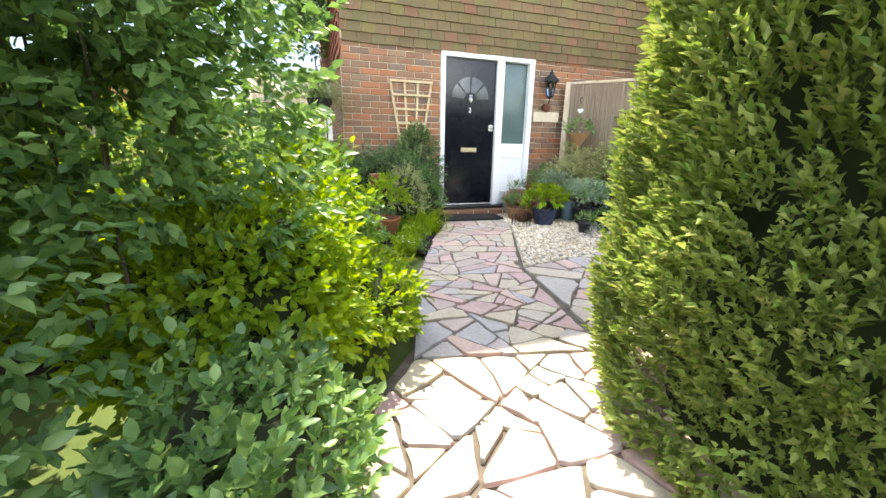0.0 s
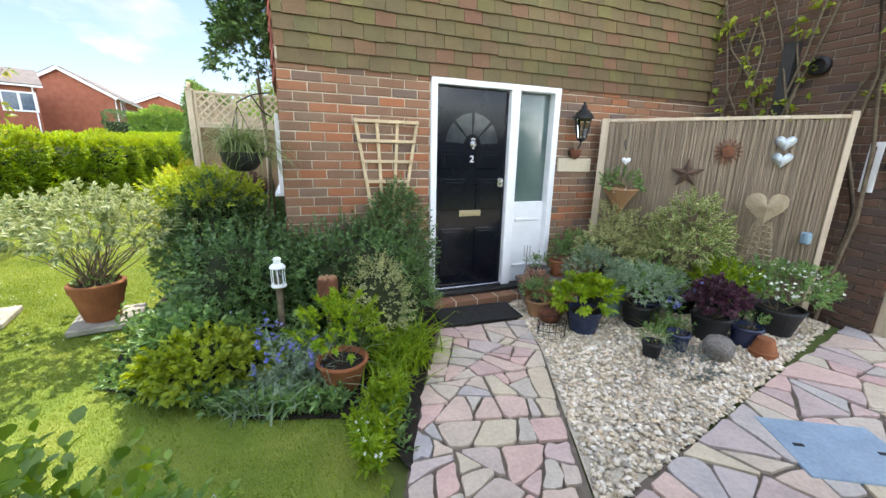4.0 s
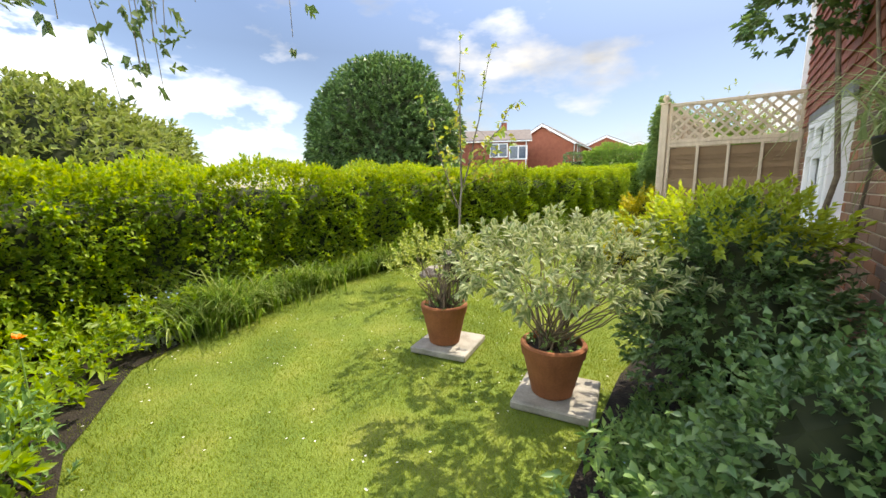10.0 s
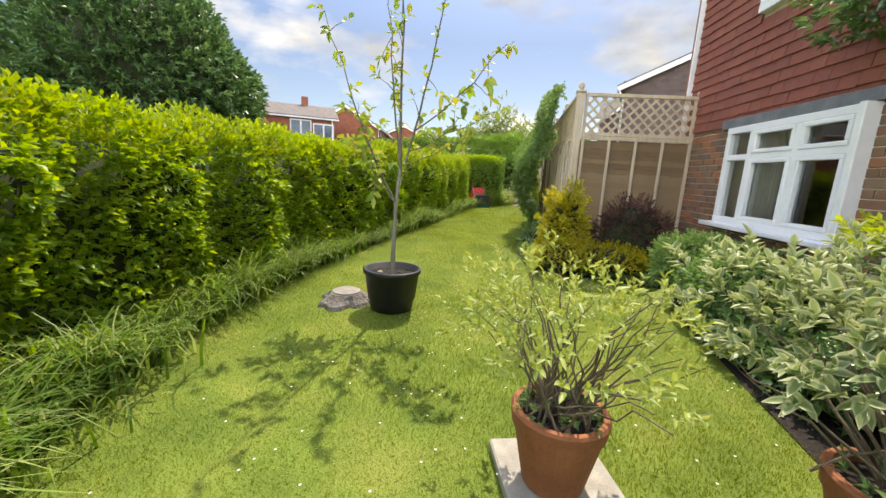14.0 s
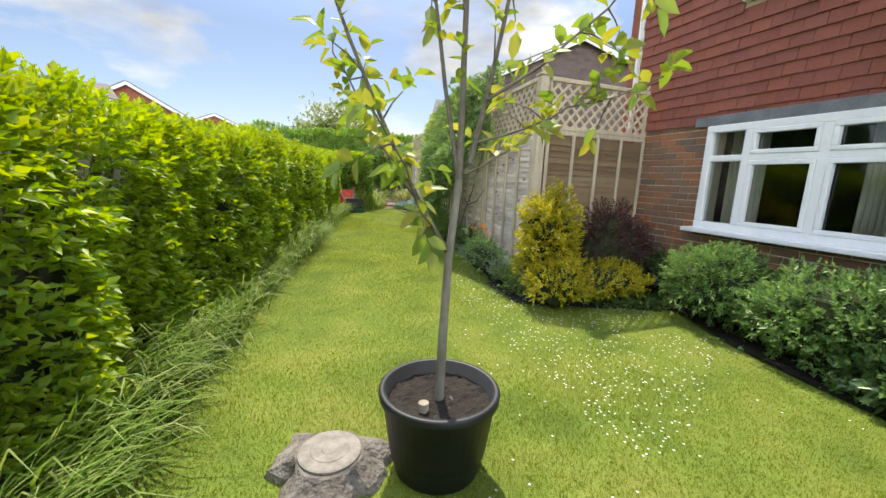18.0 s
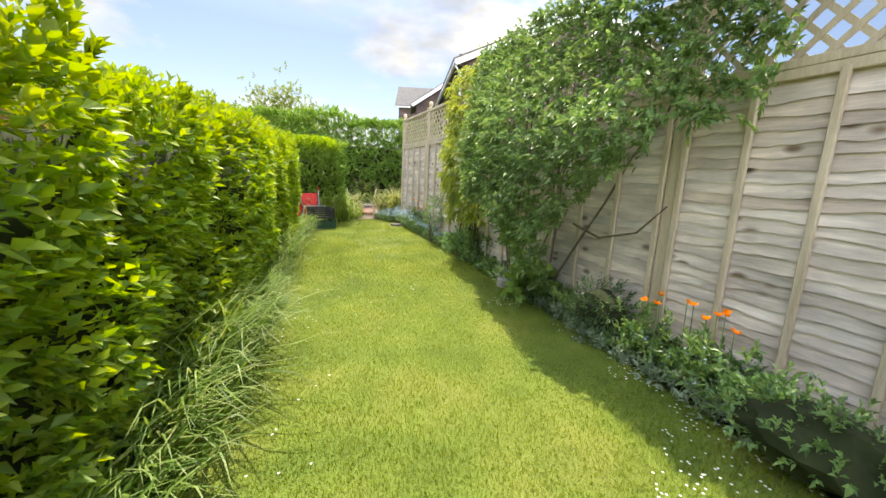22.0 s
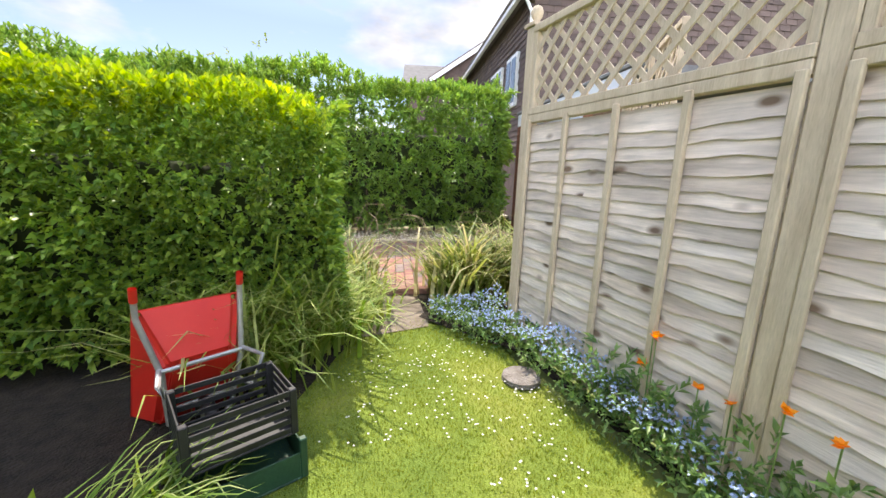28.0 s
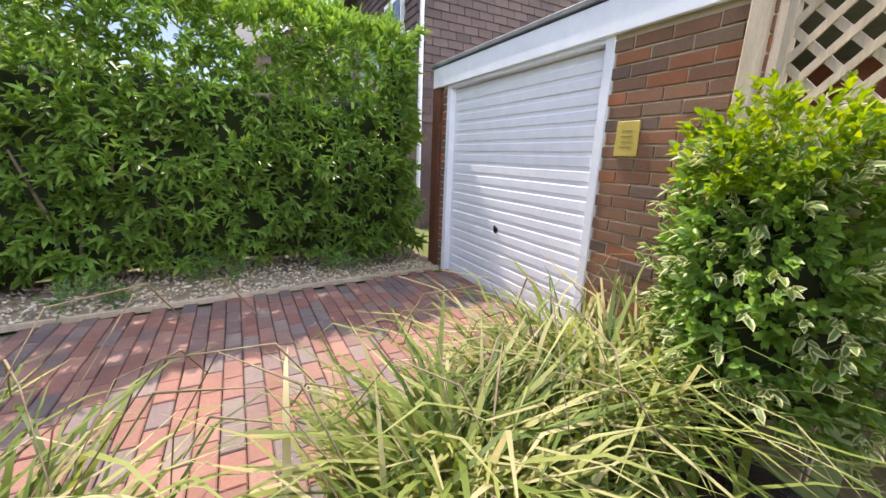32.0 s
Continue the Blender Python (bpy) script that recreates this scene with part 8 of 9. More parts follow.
# ---- climbers on the fence ----
def climber(name, y0, y1, z0, z1, depth, n, k, leaf, lw, mat, label, seed, droop=0.25, stemsn=7, rich=False, skirt=None):
    g = np.random.default_rng(seed)
    ym = (y0 + y1) / 2
    ob = holder(name, fence_x(ym), ym, 0, label, "climbing plant")
    s, z = g.uniform(-1, 1, n), g.uniform(0, 1, n)
    edge = 1 - 0.45 * np.abs(s) ** 2.2 - 0.25 * (z - 0.6) ** 2
    yy = s * (y1 - y0) / 2 * (0.8 + 0.25 * z)
    zz = z0 + (z1 - z0) * z
    keep = ripple(np.stack([yy, zz * 1.2, 0 * yy], -1), 2.2, seed) > -0.75 + 0.7 * np.abs(s) ** 3
    if skirt:
        hem = np.interp(ym + yy, *zip(*skirt))
        keep &= zz > hem + 0.12 * ripple(np.stack([yy, zz, 0 * yy], -1), 4.0, seed + 5)
    dx = depth * np.clip(edge * (0.35 + 0.65 * np.sin(np.pi * np.clip(z * 0.9 + 0.1, 0, 1))), 0.05, 1) * (0.8 + 0.35 * ripple(np.stack([yy, zz, 0 * yy], -1), 3.2, seed + 1)) * (1 - 0.45 * g.uniform(0, 1, n) ** 2)
    c = np.stack([fence_x(ym + yy) - fence_x(ym) - 0.04 - dx, yy, zz], -1)[keep]
    d = unit(np.array([-1.0, 0, 0.1]) + 0.6 * g.normal(size=(len(c), 3)))
    foliage("foliage", c, d, k, 0.09, leaf, lw, mat, ob, seed=seed + 2, droop=droop, rich=rich, spread=1.0)
    lines = []
    for q in range(stemsn):
        t = np.linspace(0, 1, 7)[:, None]
        foot = np.array([-0.08, g.uniform(-0.3, 0.3) * (y1 - y0), gz(ym) + 0.0])
        tip = np.array([-0.12, g.uniform(-0.45, 0.45) * (y1 - y0), z1 * g.uniform(0.75, 0.98)])
        lines.append((foot + (tip - foot) * t + g.normal(size=(7, 3)) * [0.02, 0.025, 0.02], np.linspace(0.012, 0.005, 7)))
    lines.append((np.array([[-0.1, -0.1, 0.98], [-0.18, -0.45, 0.92], [-0.16, -0.75, 1.0], [-0.12, -0.92, 1.2]]), (0.010, 0.009, 0.008, 0.005)))
    rods("stem_growth", lines, M_TWIG, ob, "woody brown stems", kind="stuff")
    return ob


climber("fence_climber", 5.75, 8.95, 0.3, 2.78, 0.80, 5200, 8, 0.052, 0.024, L_IVY, "large green climber spilling over the fence", 271,
        skirt=[(5.6, 1.95), (6.4, 1.48), (6.8, 1.2), (7.15, 0.9), (7.32, 0.4), (7.52, 0.5), (7.72, 1.0), (8.9, 1.1)])
climber("drooping_climber", 8.75, 9.95, 0.75, 2.75, 0.36, 430, 8, 0.085, 0.026, L_JASMINE, "climber with long drooping yellow-green leaves over the fence", 273, droop=0.6, rich=True)


# ---- barrow, crates, drain lid ----
def wheelbarrow():
    ob = holder("wheelbarrow", -2.97, 12.9, ground_z(12.6), "red wheelbarrow stood on end with its grey tubular frame", "wheelbarrow", rz=200)
    tilt = pose(0, 0.06, 0.36, 70, 0, 0)
    bm = bmesh.new()
    top = [(-0.30, -0.40, 0.0), (0.30, -0.40, 0.0), (0.26, 0.42, 0.0), (-0.26, 0.42, 0.0)]
    bot = [(-0.22, -0.25, -0.24), (0.22, -0.25, -0.24), (0.17, 0.2, -0.26), (-0.17, 0.2, -0.26)]
    t = [bm.verts.new(p) for p in top]
    b = [bm.verts.new(p) for p in bot]
    for k in range(4):
        bm.faces.new((t[k], t[(k + 1) % 4], b[(k + 1) % 4], b[k]))
    bm.faces.new(b[::-1])
    bmesh.ops.bevel(bm, geom=[e for e in bm.edges if not e.is_boundary], offset=0.035, segments=3, affect="EDGES")
    bmesh.ops.solidify(bm, geom=bm.faces[:], thickness=0.006)
    bmesh.ops.transform(bm, matrix=tilt, verts=bm.verts[:])
    ob.scale = (0.8, 0.8, 0.8)
    part("tray", bm, M_RED, ob, "glossy red metal tray", smooth=False)

    def at(p):
        return np.array([tuple(tilt @ Vector(q)) for q in p])

    for sx in (-1, 1):
        rods("frame_tube", [(at([(sx * 0.26, 0.52, -0.04), (sx * 0.26, 0.42, -0.06), (sx * 0.2, 0.2, -0.29), (sx * 0.17, -0.22, -0.28), (sx * 0.05, -0.2, -0.42)]), 0.016)], M_GALV, ob, n=10)
        rods("leg", [(at([(sx * 0.21, 0.22, -0.28), (sx * 0.25, 0.3, -0.46), (sx * 0.2, 0.12, -0.5), (sx * 0.18, -0.02, -0.28)]), 0.014)], M_GALV, ob, n=8)
        rods("grip", [(at([(sx * 0.26, 0.52, -0.04), (sx * 0.26, 0.6, -0.03)]), 0.02)], M_RED, ob, n=10)
    rods("rim", [(at([(-0.3, -0.4, 0.004), (0.3, -0.4, 0.004), (0.26, 0.42, 0.004), (-0.26, 0.42, 0.004), (-0.3, -0.4, 0.004)]), 0.011)], M_RED, ob, n=8)
    rods("cross_brace", [(at([(-0.22, 0.22, -0.29), (0.22, 0.22, -0.29)]), 0.013), (at([(-0.18, -0.1, -0.285), (0.18, -0.1, -0.285)]), 0.013)], M_GALV, ob, n=8)
    wheel = holder("wheel")
    adopt(wheel, ob)
    wheel.matrix_basis = tilt @ pose(0, -0.2, -0.42, 0, 90, 0)
    tt = np.linspace(0, 2 * np.pi, 25)
    rods("tyre", [(np.stack([0.15 * np.cos(tt), 0.15 * np.sin(tt), 0 * tt], -1), 0.035)], M_PLASTIC, wheel, n=10)
    part("rim", lathe([(0.02, -0.04), (0.03, -0.02), (0.12, -0.015), (0.12, 0.015), (0.03, 0.02), (0.02, 0.04)], 20), M_GALV, wheel)


wheelbarrow()


def crate(name, x, y, z, size, mat, label, rz, slats=4):
    ob = holder(name, x, y, z, label, "crate", rz=rz)
    sx, sy, sz = size
    boxpart("base", (sx, sy, 0.012), (0, 0, 0), mat, ob)
    for px, py in ((-1, -1), (1, -1), (1, 1), (-1, 1)):
        boxpart("corner", (0.03, 0.03, sz), (px * (sx / 2 - 0.015), py * (sy / 2 - 0.015), 0), mat, ob)
    for k in range(slats):
        zz = 0.012 + (sz - 0.03) * k / max(1, slats - 1) * 0.95
        hh = sz / slats * 0.62
        for s in (-1, 1):
            boxpart("slat", (sx - 0.06, 0.008, hh), (0, s * (sy / 2 - 0.006), min(zz, sz - hh)), mat, ob, bevel=0.002)
            boxpart("slat", (0.008, sy - 0.06, hh), (s * (sx / 2 - 0.006), 0, min(zz, sz - hh)), mat, ob, bevel=0.002)
    return ob


crate("green_crate", -2.72, 12.25, ground_z(12.2), (0.42, 0.32, 0.18), M_GREENBOX, "dark green plastic crate on the lawn edge", 12, slats=1)
crate("black_crate", -2.74, 12.27, ground_z(12.2) + 0.185, (0.40, 0.30, 0.2), M_PLASTIC, "black slatted plastic crate stacked on the green one", 15, slats=5)
lid = holder("drain_lid", -1.2, 12.37, ground_z(12.4), "round dark drain lid at the lawn edge", "drain cover")
part("lid", lathe([(0.11, 0.0), (0.12, 0.01), (0.115, 0.035), (0.02, 0.045)], 26), M_STUMP, lid, smooth=False)
st2 = holder("stone_block", -1.5, 8.05, ground_z(8.0), "small round grey stone at the lawn edge", "stone")
part("stone", lathe([(0.1, 0.0), (0.105, 0.02), (0.1, 0.08), (0.08, 0.095)], 14), M_SLAB, st2)

# ---- drive and garage ----
GU = np.array([0.336, 0.942])
GV = np.array([0.942, -0.336])
GANG = math.degrees(math.atan2(GU[1], GU[0]))
DRIVE = [(-1.45, 14.1), (1.0, 14.05), (1.72, 16.1), (-1.9, 17.05), (-2.7, 15.0)]
drive = flat_area("drive", DRIVE, 0.0, M_JOINT, "driveway of red and grey clay pavers", "drive")
for v in drive.data.vertices:
    v.co.z = DZ - 0.03


def pavers():
    g = np.random.default_rng(301)
    singles, vs, fs, o = 0, [], [], 0
    pv, pf = piece_arrays("paver")
    o0 = np.array([-1.2, 14.0])
    cells = []
    for i in range(-22, 34):
        for j in range(-8, 22):
            u, w = 0.205 * j + (0.1025 if i % 2 else 0), 0.103 * i
            c = o0 + GU * (u + 0.1) + GV * (w + 0.05)
            cells.append((np.hypot(c[0] + 0.9, c[1] - 14.6), c, u, w))
    cells.sort(key=lambda q: q[0])
    for _, c, u, w in cells:
        if not inside(np.array([c]), DRIVE)[0]:
            continue
        p = o0 + GU * u + GV * w
        m = pose(p[0], p[1], DZ - 0.045 + g.normal() * 0.0015, g.normal() * 0.4, g.normal() * 0.4, GANG) @ Matrix.Diagonal((0.2, -1, 1, 1))
        m = pose(p[0], p[1], DZ - 0.045 + g.normal() * 0.0015, 0, 0, GANG) @ pose(0, -0.098, 0, g.normal() * 0.5, g.normal() * 0.4, g.normal() * 0.3) @ Matrix.Diagonal((0.2, 1, 1, 1))
        if singles < 300:
            ob = adopt(new("paver", piece_mesh("paver", M_PAVER)), drive)
            ob.matrix_basis = m
            singles += 1
        else:
            vs.append((np.c_[pv, np.ones(len(pv))] @ np.array(m).T)[:, :3])
            fs.append(pf + o)
            o += len(pv)
    if vs:
        npmesh("far_pavers", np.concatenate(vs), np.concatenate(fs), M_PAVERJ, drive, kind="stuff")


entry = flat_area("garden_path", [(-1.95, 13.3), (-1.4, 13.3), (-1.05, 14.15), (-1.5, 14.25)], 0.006, varied("worn_earth", [(0.16, 0.13, 0.1), (0.24, 0.2, 0.16)], 0.95, scale=10, grain=70), "worn earth path between the grasses", "path")
step = holder("brick_step", -1.27, 14.1, ground_z(14), "row of red bricks edging the drive", "step", rz=GANG - 90)
for k in range(4):
    boxpart("brick", (0.2, 0.1, 0.065), (-0.32 + 0.21 * k, 0.0, 0.005), M_PAVER, step, bevel=0.005)

GX0, GY0 = 0.72, 13.45
WGAR = Matrix(((GU[0], -GV[0], 0, GX0), (GU[1], -GV[1], 0, GY0), (0, 0, 1, DZ - 0.05), (0, 0, 0, 1)))
# door from 0.83 to 2.83 along the wall
gar = slab_wall("wall_garage", WGAR, [(0, 0.80, -0.1, 2.2), (2.86, 2.98, -0.1, 2.2), (0.80, 2.86, 2.06, 2.2)], 0.2, M_MORTAR, "red brick garage wall beside the white door")
wall_pieces("brick", gar, Matrix.Identity(4), 2.98, 0.0, 2.02, [(0.80, 2.86, -0.1, 2.2)], M_BRICK, M_BRICKJ, near=(0, 0.85, 0, 2.1), cap=110, seed=10)


def garage():
    ob = holder("garage_door", 0, 0, 0, "white ribbed up-and-over garage door, closed", "garage door", kind="structure")
    ob.matrix_basis = WGAR
    for x in (0.83, 2.83):
        white_bar("door_frame", (0.07, 0.1, 2.06), (x, -0.03, 0.0), ob, material=M_BLUEWHITE)
    white_bar("door_frame", (1.94, 0.1, 0.05), (1.83, -0.03, 2.02), ob, material=M_BLUEWHITE)
    leaf = boxpart("door_leaf", (1.94, 0.03, 1.98), (1.83, -0.06, 0.03), M_BLUEWHITE, ob, bevel=0.0)
    for k in range(19):
        boxpart("rib", (1.84, 0.016, 0.072), (1.83, -0.043, 0.085 + 0.1 * k), M_BLUEWHITE, leaf, bevel=0.006)
    bm = lathe([(0.012, 0.0), (0.028, 0.003), (0.03, 0.012), (0.012, 0.016)], 14)
    box(bm, 0.016, 0.05, 0.02, 0, -0.02, 0.012, bevel=0.004)
    bmesh.ops.transform(bm, matrix=pose(1.9, -0.033, 0.68, -90, 0, 0), verts=bm.verts[:])
    part("handle", bm, M_DARKMETAL, leaf, "small black door handle")
    fa = holder("fascia", 0, 0, 0, "white fascia board and flat roof edge of the garage", "fascia", kind="structure")
    fa.matrix_basis = WGAR
    white_bar("board", (3.3, 0.03, 0.2), (1.5, 0.03, 2.05), fa, material=M_BLUEWHITE)
    boxpart("roof_edge", (3.4, 0.2, 0.04), (1.5, -0.04, 2.26), M_LEAD, fa, bevel=0.006)
    boxpart("flat_roof", (3.4, 3.0, 0.08), (1.5, -1.55, 2.22), M_LEAD, fa, bevel=0.0)
    boxpart("inner_wall", (2.9, 0.1, 2.2), (1.5, -2.4, 0.0), M_FARBRICK, fa, bevel=0.0)
    boxpart("inner_wall", (0.1, 2.3, 2.2), (2.98, -1.2, 0.0), M_FARBRICK, fa, bevel=0.0)
    pl = holder("yellow_plaque", 0, 0, 0, "yellowed blank notice fixed to the garage brickwork", "plaque")
    pl.matrix_basis = WGAR @ Matrix.Translation((0.62, 0.014, 1.36))
    boxpart("plate", (0.15, 0.012, 0.2), (0, 0.006, 0), M_YELLOW, pl, bevel=0.003)
    bm = bmesh.new()
    for k in range(4):
        box(bm, 0.08 - 0.015 * (k % 2), 0.003, 0.008, 0, 0.0125, 0.05 + 0.03 * k)
    part("faint_lines", bm, varied("faded_ink", [(0.3, 0.22, 0.06), (0.36, 0.27, 0.08)], 0.8, bump=0), pl)
    ds = holder("side_door_frame", 0, 0, 0, "dark brown timber post at the end of the garage", "post", kind="structure")
    ds.matrix_basis = WGAR
    boxpart("post", (0.16, 0.12, 2.1), (3.08, -0.02, 0.0), M_RUST, ds)


garage()
gp = fence_post(0.73, 13.50, ground_z(13.4), 2.35 - ground_z(13.4), GANG, finial=False, thick=0.08)
gt = fence_panel("trellis_panel", 0.71, 13.46, 0.46, 12.98, ground_z(13.0), "weathered lattice panel beside the garage", flip=1, rail=1.75, top=2.6, battens=1)
gq = fence_panel("end_panel", 0.45, 12.95, 0.0, 12.45, ground_z(12.7), "pale weathered lap panel with lattice behind the bush", flip=1, rail=1.78, top=2.6, battens=1)
EUON = shrub("euonymus_bush", 0.36, 13.30, (0.38, 0.34, 1.55), 1100, 8, 0.048, 0.024, L_LAUREL, "green and cream evergreen bush against the garage wall", 311, rich=True, rough=0.35)
g_ = np.random.default_rng(313)
c_, d_ = dome_points(260, (0.40, 0.36, 0.86), g_, low=-0.3, rough=0.35, seed=311, shell=0.1)
foliage("variegated_foliage", c_ + [0, 0, 0.7], unit(d_ + 0.3 * g_.normal(size=d_.shape)), 6, 0.06, 0.05, 0.024, L_VARIEG, EUON, seed=314, label="cream-edged leaves", rich=True)
c_, d_ = dome_points(220, (0.32, 0.34, 0.3), g_, low=0.0, rough=0.3, seed=312, shell=0.3)
foliage("top_foliage", c_ + [0, 0, 1.2], unit(d_ + [0, 0, 0.5] + 0.3 * g_.normal(size=d_.shape)), 8, 0.08, 0.05, 0.026, L_HEDGE, EUON, seed=315, label="bright green new leaves", rich=True)

VERGE = [(-1.95, 17.1), (1.74, 16.12), (2.2, 17.4), (-2.0, 19.2), (-4.0, 18.8), (-3.4, 17.0)]
vg = flat_area("gravel_verge", VERGE, 0.0, varied("verge_earth", [(0.26, 0.20, 0.13), (0.40, 0.33, 0.23)], 0.95, scale=9, grain=120, bump=0.8, dist=0.01), "gravelly earth under the laurel hedge", "gravel", rough=0.015)
for v in vg.data.vertices:
    v.co.z = DZ + 0.004 + 0.012 * noise.noise(v.co * 3)
gravel_stones([(-1.9, 17.15), (1.7, 16.2), (1.9, 17.2), (-1.8, 18.3)], 2200, vg, 321, z=0.02)
edge = holder("edging_strip", -0.1, 16.62, DZ, "thin pale timber edging along the drive", "edging", rz=-14.6)
boxpart("strip", (3.6, 0.03, 0.05), (0, 0, -0.015), M_POST, edge)
for k, (x, y) in enumerate(((-0.35, 17.25), (-1.3, 17.1), (0.75, 16.75), (1.1, 16.95))):
    shrub("low_weeds", x, y, (0.24, 0.2, 0.22), 70, 7, 0.05, 0.018, L_MID, "low green weeds in the gravel", 331 + k, stem=0, core=False, z=DZ)
g_ = np.random.default_rng(335)
for k in range(34):
    u = g_.uniform(0, 1)
    p0 = np.array([-4.0 + 5.6 * u + g_.normal() * 0.1, 18.75 - 1.4 * u + g_.normal() * 0.2, 0.0])
    p1 = p0 + np.array([g_.normal() * 0.25, g_.normal() * 0.15, g_.uniform(0.9, 1.4)])
    off = np.array([LAUREL.matrix_basis.translation.x, LAUREL.matrix_basis.translation.y, -DZ])
    rods("stem", [(np.array([p0, (p0 + p1) / 2 + g_.normal(size=3) * 0.04, p1]) - off, (0.022, 0.016, 0.01))], M_TWIG, LAUREL)
road = plain_box("road", (60, 5.0, 0.06), (0, 23.5, DZ - 0.06), M_ASPHALT, "pale grey asphalt road beyond the laurel hedge", "road")
kb = holder("kerb", -2.0, 20.7, DZ - 0.02, "pale concrete kerb along the road", "kerb", kind="structure", rz=0)
boxpart("kerb_stone", (14.0, 0.14, 0.12), (0, 0, 0), M_SLAB, kb, bevel=0.01)
pv_ = plain_box("pavement", (16, 1.4, 0.05), (-2.0, 20.0, DZ - 0.03), M_SLAB, "pale concrete pavement", "pavement")


# ---- houses ----
def far_house(name, x, y, rz, w, d, h, rise, z, label, wallmat, windows=((0.2, 2.9), (0.65, 2.9), (0.2, 0.9), (0.65, 0.9)), overhang=0.3, chimney=True, roofmat=None):
    """A two-storey house with its gable on local -y and its ridge along y; windows as (share of the width, sill height) on the +x side."""
    ob = holder(name, x, y, z, label, "house", rz=rz)
    bm = bmesh.new()
    box(bm, w, d, h, 0, d / 2, 0)
    part("wall", bm, wallmat, ob)
    for yy in (0.0, d):
        bm = bmesh.new()
        a = [bm.verts.new(p) for p in ((-w / 2, yy, h), (w / 2, yy, h), (0, yy, h + rise))]
        bm.faces.new(a if yy else a[::-1])
        part("gable", bm, wallmat, ob)
    for sx in (-1, 1):
        ln = math.hypot(w / 2 + overhang, rise * (w / 2 + overhang) / (w / 2))
        ang = math.degrees(math.atan2(rise, w / 2)) * sx
        boxpart("roof_slope", (ln, d + 2 * overhang, 0.12), (sx * ln / 2, d / 2, -0.02), roofmat or M_ROOF, ob, m=pose(0, 0, h + rise, 0, ang, 0), bevel=0.0)
        boxpart("barge_board", (ln, 0.05, 0.2), (sx * ln / 2, -overhang, -0.17), M_WHITE, ob, m=pose(0, 0, h + rise, 0, ang, 0), bevel=0.0)
        boxpart("gutter", (0.1, d + 2 * overhang, 0.1), (sx * (w / 2 + overhang - 0.02), d / 2, h - rise * overhang / (w / 2) - 0.06), M_WHITE, ob, bevel=0.0)
    for k, (u, zz) in enumerate(windows):
        for side in (1,):
            wn = holder("window")
            adopt(wn, ob)
            wn.matrix_basis = pose(side * (w / 2 + 0.01), d * u, zz)
            boxpart("frame", (0.06, 1.5, 1.15), (0.02, 0, 0), M_WHITE, wn, bevel=0.0)
            for yy in (-0.36, 0.36):
                boxpart("pane", (0.02, 0.6, 0.95), (0.055, yy, 0.1), varied("far_pane", [(0.06, 0.09, 0.13), (0.1, 0.14, 0.19)], 0.1, bump=0), wn, bevel=0.0)
    for u in (0.02, 0.98):
        boxpart("downpipe", (0.07, 0.07, h), (w / 2 + 0.05, d * u, 0), M_WHITE, ob, bevel=0.0)
    if chimney:
        boxpart("chimney", (0.6, 0.5, 1.1), (0, d * 0.75, h + rise - 0.4), wallmat, ob, bevel=0.02)
    return ob


far_house("brick_house", -15.6, 35.0, 6, 5.9, 8.0, 6.9, 1.75, -1.6, "red brick two-storey house with white-edged gable", M_FARBRICK, windows=((0.3, 5.55), (0.3, 3.0)), chimney=False)
far_house("brick_house", -22.7, 27.6, -63, 6.0, 8.0, 6.6, 1.1, -1.6, "red brick two-storey house with two white windows under the eaves", M_FARBRICK, windows=((0.70, 5.2), (0.90, 5.0)))
far_house("brick_house", -12.7, 47.5, 8, 5.0, 9.0, 7.4, 1.1, -1.6, "red brick house farther along the road", M_FARBRICK, windows=((0.35, 5.6),), chimney=False)
far_house("brick_house", -11.0, 58.0, 8, 5.4, 9.0, 7.4, 1.1, -1.6, "small red brick house at the end of the row", M_FARBRICK, windows=((0.35, 5.6),), chimney=False)
hedge("far_hedge", [(-11.2, 29.0), (-8.5, 30.2), (-5.2, 31.0)], 1.4, 4.6, "dark clipped hedge in front of the brick houses", 60, 0.10, 0.05, L_DARK, L_DARK, 341, zfun=lambda y: -0.9, k=6)
M_DWALL = varied("tile_hung_wall", [(0.10, 0.072, 0.066), (0.14, 0.10, 0.09)], 0.9, scale=4, grain=25)


